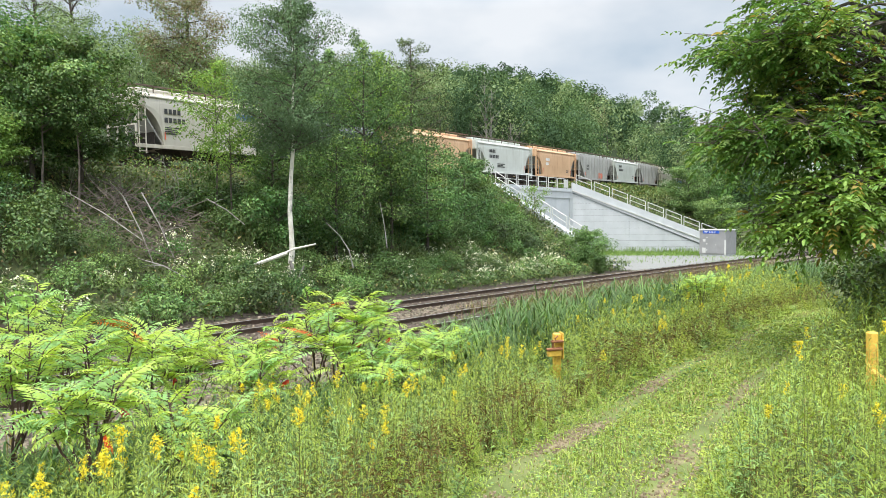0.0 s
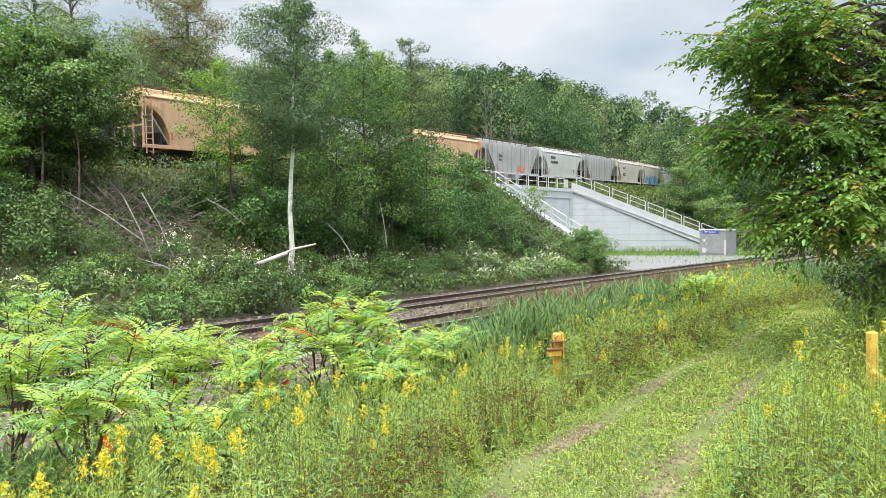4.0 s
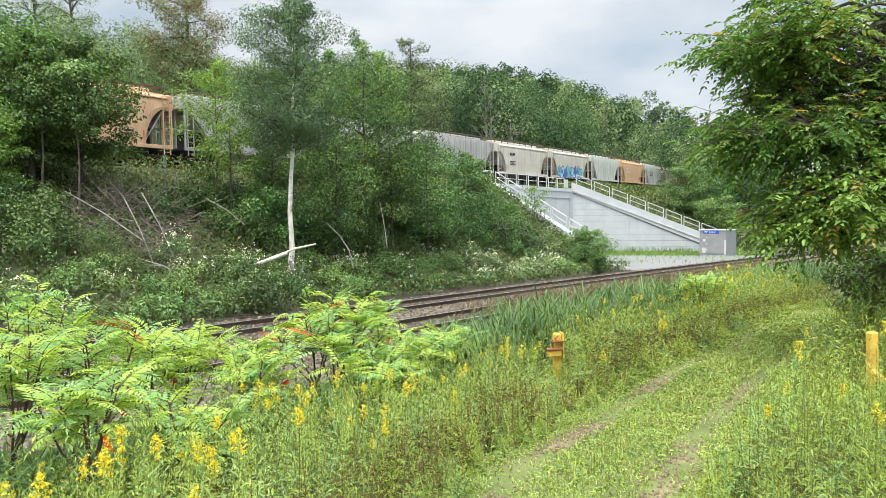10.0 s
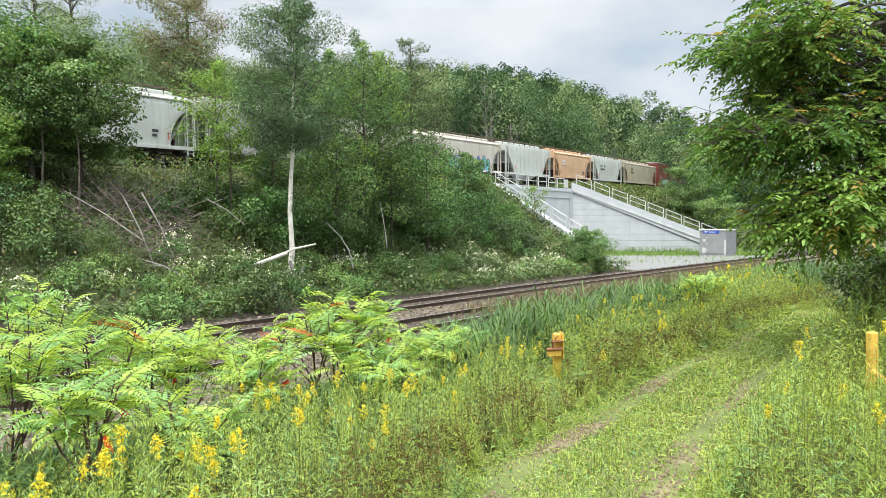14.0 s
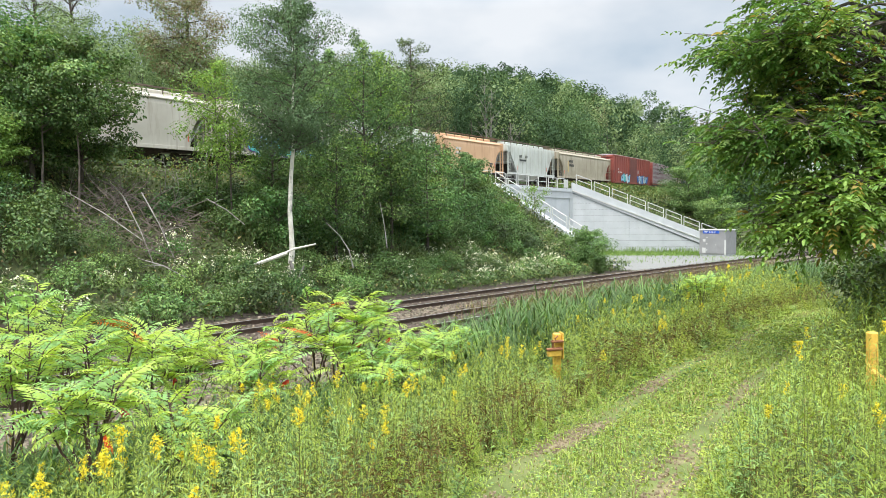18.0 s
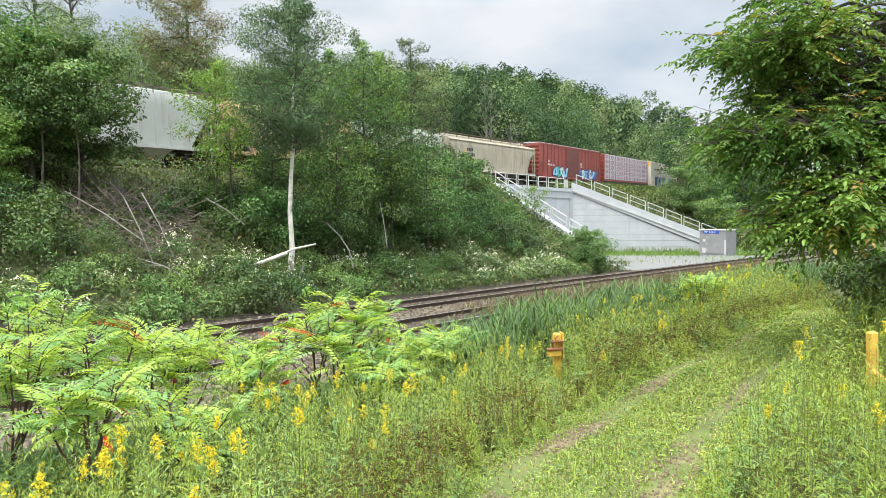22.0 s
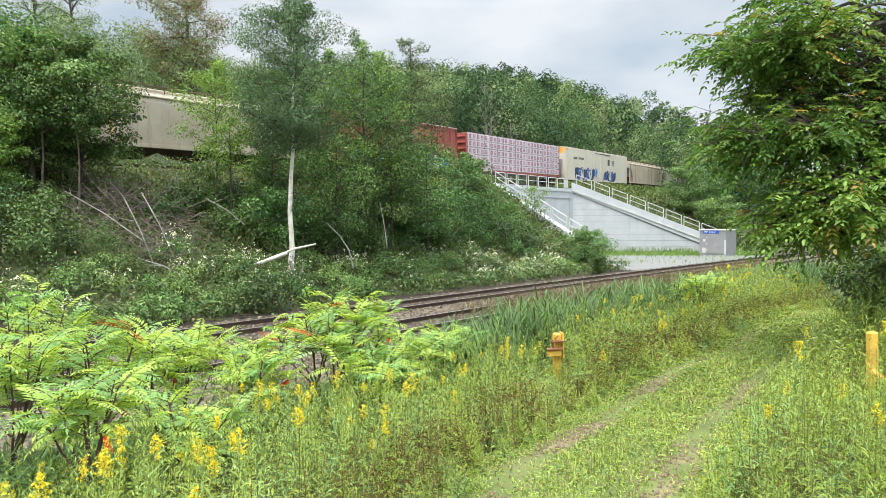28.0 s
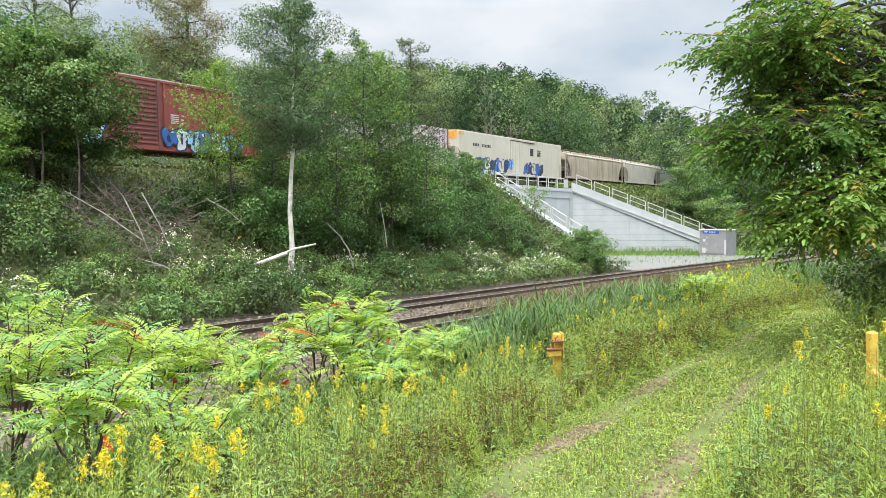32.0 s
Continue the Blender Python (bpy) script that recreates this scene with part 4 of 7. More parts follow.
def box_car(label, length):
    car = tagged(new("box_car"), label, "freight car", "freight train")
    L = length
    e = L / 2 - 0.75
    r, rd = M["car_red"], M["car_red_door"]
    part("body", Build().box(-e, e, -1.48, 1.48, 0.85, 5.0, c=0.03), r, car)
    part("roof", Build().loft([[(x, -1.53, 4.98), (x, -1.53, 5.06), (x, 0, 5.16), (x, 1.53, 5.06), (x, 1.53, 4.98)] for x in (-e - 0.02, e + 0.02)]), M["wrap"], car, "pale weathered galvanised roof")
    part("top_chord", Build().box(-e - 0.01, e + 0.01, -1.56, -1.482, 4.85, 5.0, c=0.01), r, car)
    part("side_sill", Build().box(-e, e, -1.56, -1.482, 0.82, 1.06, c=0.01), r, car)
    d0, d1 = -1.55, 1.65
    for x in list(np.arange(-e + 0.12, d0 - 0.4, 1.02)) + list(np.arange(d1 + 0.5, e, 1.02)) + [e - 0.12]:
        part("side_post", Build().box(x - 0.07, x + 0.07, -1.56, -1.482, 1.06, 4.85, c=0.015), r, car)
    door = part("door", Build().box(d0, d1, -1.54, -1.485, 1.0, 4.8, c=0.01), rd, car, "corrugated sliding door")
    for i in range(14):
        z = 1.16 + i * 0.262
        part("corrugation", Build().box(d0 + 0.08, d1 - 0.08, -1.585, -1.541, z, z + 0.13, c=0.025), rd, door)
    for x in (d0 - 0.12, d1 + 0.12):
        part("door_post", Build().box(x - 0.12, x + 0.12, -1.575, -1.482, 0.95, 4.95, c=0.012), rd, car)
    for sx in (-1, 1):
        for i in range(8):
            z = 1.1 + i * 0.5
            part("end_rib", Build().box(*sorted((sx * e, sx * (e + 0.12))), -1.38, 1.38, z, z + 0.3, c=0.045), r, car)
        ladder(car, sx * (e - 0.3), -1.6, 0.6, 2.4, 0.42, r)
        part("corner_plate", Build().box(*sorted((sx * (e - 0.62), sx * e)), -1.568, -1.484, 0.86, 2.7, c=0.01), M["car_red_door"], car)
        part("brake_platform", Build().box(*sorted((sx * e, sx * (e + 0.45))), -1.2, 1.2, 1.0, 1.06), M["black_steel"], car)
    lettering(car, ["|| || ||"], -e + 2.1, 2.35, 0.33, M["letters_w"], -1.565)
    lettering(car, ["||"], -e + 2.1, 2.8, 0.33, M["letters_w"], -1.565)
    bars(car, d1 + 0.9, 3.0, 5, 0.9, 0.07, M["letters_w"], -1.5)
    graffiti(car, -e + 3.6, d0 - 0.2, 0.95, 1.35, M["g_navy"], [M["g_ltblue"], M["g_teal"], M["g_white"]], 3, -1.6)
    graffiti(car, d1 + 0.3, e - 1.6, 0.95, 1.3, M["g_navy"], [M["g_blue"], M["g_white"], M["g_ltblue"]], 8, -1.6)
    part("centre_sill", Build().box(-L / 2 + 0.4, L / 2 - 0.4, -0.3, 0.3, 0.6, 0.9, c=0.02), M["black_steel"], car)
    running_gear(car, L)
    return car


def lumber_car(label, length):
    car = tagged(new("lumber_flatcar"), label, "freight car", "freight train")
    L = length
    e = L / 2 - 0.9
    part("deck", Build().box(-e, e, -1.5, 1.5, 0.95, 1.2, c=0.03), M["car_red"], car)
    part("centre_beam", Build().box(-e, e, -0.06, 0.06, 1.2, 4.7), M["car_red"], car)
    for sx in (-1, 1):
        part("bulkhead", Build().box(*sorted((sx * (e - 0.22), sx * e)), -1.5, 1.5, 1.2, 4.85, c=0.03), M["car_red"], car, "red steel end bulkhead")
        for i in range(6):
            part("bulkhead_rib", Build().box(*sorted((sx * e, sx * (e + 0.14))), -1.4, 1.4, 1.4 + i * 0.6, 1.55 + i * 0.6, c=0.02), M["car_red"], car)
    rows, cols = 5, 5
    span = 2 * e - 0.55
    hz = (4.9 - 1.22) / rows
    w = span / cols
    for sy in (-1, 1):
        for i in range(rows):
            for j in range(cols):
                x0 = -span / 2 + j * w + 0.015
                z0 = 1.22 + i * hz
                y0, y1 = sorted((sy * 0.1, sy * 1.52))
                pk = part("lumber_pack", Build().box(x0, x0 + w - 0.03, y0, y1, z0 + 0.02, z0 + hz - 0.025, c=0.02), M["wrap"], car, "lumber stack in pale printed wrap")
                if sy < 0:
                    mk = Build()
                    n = 5
                    for q in range(n):
                        mx = x0 + 0.18 + q * (w - 0.3) / n
                        s, zm = 0.4, z0 + hz * 0.22
                        for a0, a1, b0, b1 in ((0, s, 0.32, 0.4), (0, s, 0, 0.08), (0, 0.09, 0.081, 0.319), (s - 0.09, s, 0.081, 0.319), (0.14, s - 0.14, 0.16, 0.24)):
                            mk.box(mx + a0, mx + a1, -1.528, -1.522, zm + b0, zm + b1)
                    part("printed_mark", mk, M["wrap_mark"], pk)["kind"] = "stuff"
    for x in np.linspace(-span / 2 + 0.5, span / 2 - 0.5, 16):
        part("strap", Build().box(x - 0.02, x + 0.02, -1.536, -1.53, 1.2, 4.9), M["strap"], car)
    part("side_sill", Build().box(-e, e, -1.53, -1.44, 0.7, 1.0), M["black_steel"], car)
    running_gear(car, L)
    return car


def reefer_car(label, length):
    car = tagged(new("refrigerated_box_car"), label, "freight car", "freight train")
    L = length
    e = L / 2 - 0.8
    w = M["reefer"]
    part("body", Build().box(-e, e, -1.52, 1.52, 0.85, 4.92, c=0.04), w, car)
    part("roof", Build().loft([[(x, -1.54, 4.92), (x, -1.5, 5.0), (x, 0, 5.1), (x, 1.5, 5.0), (x, 1.54, 4.92)] for x in (-e - 0.01, e + 0.01)]), w, car)
    part("orange_panel", Build().box(-e - 0.03, -e + 0.02, -1.3, 1.3, 4.2, 4.95), M["orange_band"], car, "orange end panel")
    part("top_band", Build().box(-e, -e + 0.9, -1.535, -1.524, 4.55, 4.9), M["orange_band"], car)
    part("door", Build().box(-1.3, 1.5, -1.57, -1.525, 1.0, 4.65, c=0.012), w, car, "plug door")
    for x in (-0.9, -0.3, 0.7, 1.2):
        part("door_bar", Build().tube([(x, -1.585, 1.1), (x, -1.585, 4.5)], 0.022, 5), w, car)
    part("door_track", Build().box(-1.4, 4.4, -1.59, -1.526, 4.66, 4.74), M["black_steel"], car)
    part("side_sill", Build().box(-e, e, -1.545, -1.45, 0.78, 0.98), w, car)
    for sx in (-1, 1):
        ladder(car, sx * (e - 0.3), -1.57, 0.6, 2.6, 0.42, w)
    part("cooling_unit", Build().box(-e - 0.35, -e - 0.035, -1.1, 1.1, 1.3, 3.4, c=0.03), M["cabinet"], car)
    lettering(car, ["||||"], -e + 2.6, 3.55, 0.42, M["letters"], -1.53)
    for i in range(6):
        part("print_bar", Build().box(-e + 4.3 + i * 0.3, -e + 4.5 + i * 0.3, -1.533, -1.526, 3.55, 3.85), M["letters"], car)
    part("emblem", Build().box(3.3, 4.1, -1.529, -1.522, 3.2, 4.1), M["letters"], car)
    bars(car, 5.0, 3.9, 6, 1.0, 0.08, M["letters"], -1.53)
    graffiti(car, -e + 3.0, -1.9, 0.95, 1.5, M["g_navy"], [M["g_navy"], M["g_blue"], M["reefer"]], 21, -1.56)
    graffiti(car, -1.8, -0.9, 1.6, 0.9, M["g_blue"], [M["g_blue"], M["g_ltblue"]], 5, -1.595)
    graffiti(car, 1.9, 6.4, 0.95, 1.35, M["g_navy"], [M["g_blue"], M["g_navy"], M["reefer"]], 33, -1.56)
    part("centre_sill", Build().box(-L / 2 + 0.4, L / 2 - 0.4, -0.3, 0.3, 0.6, 0.9, c=0.02), M["black_steel"], car)
    running_gear(car, L)
    return car


TRAIN = []      # (car, front end, rear end) in metres along the line at the start


def couple(car, s0, s1):
    TRAIN.append((car, s0, s1))
    return car


c = couple(hopper_car("off-white covered hopper car with rust-streaked smooth sides", M["car_white"], 11.4), -17.0, -5.6)
lettering(c, ["||||", "|||||"], -3.4, 3.05, 0.42, M["letters"])
for i in range(4):
    part("emblem", Build().box(1.9 + i * 0.42, 2.24 + i * 0.42, -1.588, -1.572, 3.2, 3.62, c=0.004), M["g_blue"], c, "plain blue emblem block")
bars(c, -3.4, 2.2, 4, 1.1, 0.07, M["letters"])
couple(tank_car("black tank car with yellow reflector strips", 12.6), -5.6, 7.0)
c = couple(hopper_car("orange-tan covered hopper car with faded paint", M["car_orange"], 13.1), 7.0, 20.1)
bars(c, 2.4, 1.9, 3, 0.8, 0.08, M["letters"])
c = couple(hopper_car("off-white covered hopper car with open end frame", M["car_white2"], 12.9), 20.1, 33.0)
lettering(c, ["||||", "||||||"], -3.6, 3.1, 0.46, M["letters"])
bars(c, -2.0, 1.9, 3, 1.6, 0.09, M["letters"])
c = couple(hopper_car("orange-tan covered hopper car, rust-stained", M["car_orange"], 12.4), 33.0, 45.4)
bars(c, -3.2, 2.9, 2, 1.0, 0.32, M["letters_w"])
bars(c, 2.6, 1.8, 2, 0.6, 0.12, M["letters"])
c = couple(hopper_car("grey ribbed covered hopper car streaked with dirt", M["car_grey"], 12.9, ribbed=True), 45.4, 58.2)
lettering(c, ["|||"], -3.4, 2.7, 0.4, M["letters"], -1.595)
lettering(c, ["|||"], -3.4, 2.3, 0.3, M["letters"], -1.595)
graffiti(c, 0.8, 2.2, 1.3, 0.6, M["red_reflector"], [M["car_grey"], M["red_reflector"]], 4, -1.6)
c = couple(hopper_car("white covered hopper car with smooth clean sides", M["car_white2"], 12.7), 58.2, 70.83)
lettering(c, ["||||", "||||||"], -3.5, 3.2, 0.46, M["letters"])
bars(c, 2.9, 1.9, 2, 0.42, 0.16, M["letters"])
couple(hopper_car("grey ribbed covered hopper car", M["car_grey"], 12.6, ribbed=True), 70.83, 83.4)
c = couple(hopper_car("dusty beige-white covered hopper car", M["car_white"], 12.8), 83.4, 96.2)
lettering(c, ["||||"], -3.4, 3.0, 0.44, M["letters"])
bars(c, -3.4, 2.3, 3, 1.3, 0.1, M["letters"])
c = couple(hopper_car("dusty white covered hopper car with teal graffiti", M["car_white"], 12.6), 96.2, 108.83)
graffiti(c, -4.0, 3.4, 1.05, 1.25, M["g_purple"], [M["g_teal"], M["g_ltblue"], M["g_blue"], M["g_teal"]], 12)
couple(hopper_car("white ribbed covered hopper car", M["car_white2"], 11.8, ribbed=True), 108.83, 120.69)
c = couple(hopper_car("orange-tan covered hopper car with rusty ends", M["car_orange"], 12.5), 120.69, 133.29)
lettering(c, ["||||", "||||||"], -3.4, 3.0, 0.36, M["letters_w"])
bars(c, 2.9, 1.8, 2, 0.6, 0.14, M["letters"])
c = couple(hopper_car("pale ribbed covered hopper car", M["car_white2"], 12.4, ribbed=True), 133.29, 145.82)
lettering(c, ["||   ||"], -3.2, 2.9, 0.4, M["letters"], -1.595)
bars(c, -3.2, 2.5, 1, 1.6, 0.2, M["letters"], -1.595)
c = couple(hopper_car("long beige covered hopper car with dusty sides", M["car_beige"], 18.9), 145.82, 164.75)
lettering(c, ["||||", "|||||"], -5.6, 3.0, 0.42, M["letters"])
part("reflector", Build().box(-6.05, -5.9, -1.585, -1.572, 1.7, 3.2), M["yel_reflector"], c)
couple(box_car("tall red box car with corrugated door and graffiti", 20.3), 164.75, 185.12)
couple(lumber_car("flat car loaded with wrapped pink and white lumber packs", 23.1), 185.12, 208.22)
couple(reefer_car("cream white refrigerated box car with graffiti", 24.7), 208.22, 232.87)
couple(hopper_car("long grey-beige covered hopper car with dark rust stain", M["car_stained"], 22.2), 232.87, 255.04)
couple(hopper_car("long off-white covered hopper car", M["car_white"], 19.1), 255.04, 274.1)
couple(hopper_car("long grey covered hopper car", M["car_grey"], 19.2), 274.1, 293.23)


# ---- plants ----
def unit(a):
    return a / np.maximum(np.linalg.norm(a, axis=-1, keepdims=True), 1e-9)


def leaves(P, D, N, length, width, fold=0.18, droop=0.12):
    """Kite-shaped, folded leaves as four-sided faces: base, sides, tip."""
    n = len(P)
    S = unit(np.cross(D, N))
    N = np.cross(S, D)
    length = np.broadcast_to(np.asarray(length, float), (n,))[:, None]
    width = np.broadcast_to(np.asarray(width, float), (n,))[:, None]
    mid = P + D * length * 0.45
    up = N * width * fold
    tip = P + D * length - N * length * droop
    V = np.stack([P, mid + S * width / 2 + up, tip, mid - S * width / 2 + up], 1).reshape(-1, 3)
    Q = np.arange(n * 4).reshape(-1, 4)
    return V, Q


def blades(P, D, length, width, bend, rng):
    """Long bent blades, two faces each."""
    n = len(P)
    up = np.array([0, 0, 1.0])
    S = unit(np.cross(D, up) + 1e-6)
    length = np.broadcast_to(np.asarray(length, float), (n,))[:, None]
    width = np.broadcast_to(np.asarray(width, float), (n,))[:, None]
    bend = np.broadcast_to(np.asarray(bend, float), (n,))[:, None]
    flat = D * np.array([1, 1, 0])
    m = P + (up * 0.6 + flat * bend * 0.25) * length
    t = P + (up * (1 - bend * 0.45) + flat * bend * 0.8) * length
    V = np.stack([P - S * width / 2, P + S * width / 2, m + S * width * 0.4, m - S * width * 0.4, t + S * width * 0.05, t - S * width * 0.05], 1).reshape(-1, 3)
    b = np.arange(n)[:, None] * 6
    Q = np.concatenate([b + np.array([[0, 1, 2, 3]]), b + np.array([[3, 2, 4, 5]])])
    return V, Q


def sphere_dirs(n, rng):
    return unit(rng.normal(size=(n, 3)))


def gather(sets):
    """Joins (verts, quads, material index) sets."""
    V, Q, I, o = [], [], [], 0
    for v, q, i in sets:
        V.append(v)
        Q.append(q + o)
        I.append(np.full(len(q), i) if np.isscalar(i) else i)
        o += len(v)
    return np.concatenate(V), np.concatenate(Q), np.concatenate(I)


def clump_leaves(C, R, per, size, aspect, rng, flat=0.75, out=0.7, hang=0.25, form=0.55):
    """Leaves round clump centres C with radii R; form turns them towards the clump's outside."""
    n = len(C) * per
    c, r = np.repeat(C, per, 0), np.repeat(R, per)[:, None]
    d = sphere_dirs(n, rng)
    rad = rng.uniform(0.25 + 0.5 * form, 1.0, (n, 1)) ** 0.6
    P = c + d * r * rad * np.array([1, 1, flat])
    N = unit(d * 1.5 * form + np.array([0, 0, 1.0 - 0.5 * form]) + rng.normal(size=(n, 3)) * 0.5 * (1 - 0.65 * form))
    D = unit(d * out * (1 - form) + rng.normal(size=(n, 3)) * 0.7 + np.array([0, 0, -hang]))
    D = unit(D - N * np.sum(D * N, axis=1, keepdims=True) * 0.8)
    ln = size * rng.uniform(0.65, 1.3, n)
    return leaves(P, D, N, ln, ln * aspect)


def skeleton(rng, height, r0, limbs, base_frac, reach, rise, lean=(0, 0), wiggle=0.04, sub=4, top_taper=0.8, shape=None):
    """Tapered trunk, limbs and twigs. Returns the wood and the twig ends with their spread."""
    wood, limbwork = Build(), Build()
    k = 9
    tp = []
    off = Vector((0, 0, 0))
    for i in range(k):
        t = i / (k - 1)
        off += Vector((rng.normal() * wiggle * height / k, rng.normal() * wiggle * height / k, 0))
        tp.append(Vector((lean[0] * t * height, lean[1] * t * height, t * height)) + off)
    wood.tube(tp, [r0 * (1 - top_taper * (i / (k - 1))) * (1.25 if i == 0 else 1) for i in range(k)], 8)
    ends, rad = [], []
    for j in range(limbs):
        t = base_frac + (1 - base_frac) * ((j + rng.uniform(0.1, 0.9)) / limbs) ** 1.35
        f = min(t, 0.98) * (k - 1)
        i = int(f)
        p0 = tp[i].lerp(tp[min(i + 1, k - 1)], f - i)
        u = (t - base_frac) / (1 - base_frac)
        prof = max(0.36, shape(u) if shape else math.sin(math.pi * min(0.97, 0.18 + 0.8 * u)) ** 0.7)
        ln = reach * prof * rng.uniform(0.75, 1.2)
        a = j * 2.399 + rng.uniform(-0.5, 0.5)
        ri = rise * rng.uniform(0.6, 1.3)
        d = Vector((math.cos(a), math.sin(a), ri)).normalized()
        pts = [p0]
        for q in range(4):
            d = (d + Vector((rng.normal() * 0.13, rng.normal() * 0.13, rng.normal() * 0.1))).normalized()
            pts.append(pts[-1] + d * ln / 4)
        rl = r0 * (0.42 * (1 - 0.6 * u)) + 0.008
        limbwork.tube(pts, [rl, rl * 0.75, rl * 0.55, rl * 0.38, rl * 0.2], 4, cap=False)
        for q in range(sub if u < 0.85 else 2):
            e0 = pts[min(4, 1 + q % 4)]
            sd = (d + Vector((rng.normal() * 0.8, rng.normal() * 0.8, rng.normal() * 0.45))).normalized()
            e1 = e0 + sd * ln * rng.uniform(0.18, 0.42)
            limbwork.tube([e0, e1], [rl * 0.4, rl * 0.12], 3, cap=False)
            ends.append(e1)
            rad.append(ln)
        ends.append(pts[-1])
        rad.append(ln)
    ends.append(tp[-1])
    rad.append(reach * 0.3)
    return wood, limbwork, np.array([tuple(e) for e in ends]), np.array(rad)


def tree(name, label, x, y, height, r0, limbs, base_frac, reach, rise, bark, leaf, seed, per=60, size=0.12, aspect=0.55, clump=0.45,
         lean=(0, 0), sub=4, hang=0.25, second=None, second_share=0.15, shape=None, group="trees on the bank", flat=0.75, category="tree", wiggle=0.04, form=0.55, fine=1.0):
    rng = np.random.default_rng(seed)
    t = tagged(new(name), label, category, group)
    t.matrix_basis = pose(x, y, gz(x, y) - 0.12)
    wood, limbwork, E, R = skeleton(rng, height, r0, limbs, base_frac, reach, rise, lean, sub=sub, shape=shape, wiggle=wiggle)
    trunk = part("trunk", wood, bark, t)
    part("branchwork", limbwork, M["bark"] if bark == M["bark_birch"] else bark, trunk)["kind"] = "stuff"
    per = max(1, int(per / fine ** 2.2))
    V, Q = clump_leaves(E, np.clip(R * 0.35, clump * 0.6, clump * 1.6), per, size * fine, aspect, rng, hang=hang, flat=flat, form=form)
    if not second and leaf in (M["leaf_bush"], M["leaf_locust"], M["leaf_maple"]):
        second, second_share = M["leaf_bush2"], 0.3       # paler leaves among the dark ones, mostly by random clump
    mats, mi = [leaf], None
    if second:
        mats = [leaf, second]
        mi = np.repeat(rng.random(len(E)) < second_share, per) ^ (rng.random(len(Q)) < 0.12)
        mi = mi.astype(int)
    part("crown", np_mesh("crown", V, Q, mats, mi), leaf, t)
    return t


def at_ground(n, rng, s0, s1, n0, n1):
    """Random places along the lower railway's strip."""
    s, k = rng.uniform(s0, s1, n), rng.uniform(n0, n1, n)
    kk = k + LK * s * s / 2
    X = LX + s * math.sin(LH) + kk * math.cos(LH)
    Y = LY + s * math.cos(LH) - kk * math.sin(LH)
    return X, Y, s, k


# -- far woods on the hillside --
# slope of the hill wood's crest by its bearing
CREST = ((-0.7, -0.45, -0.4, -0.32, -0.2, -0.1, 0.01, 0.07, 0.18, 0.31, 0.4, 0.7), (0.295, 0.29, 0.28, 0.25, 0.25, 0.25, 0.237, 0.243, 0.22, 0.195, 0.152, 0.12))


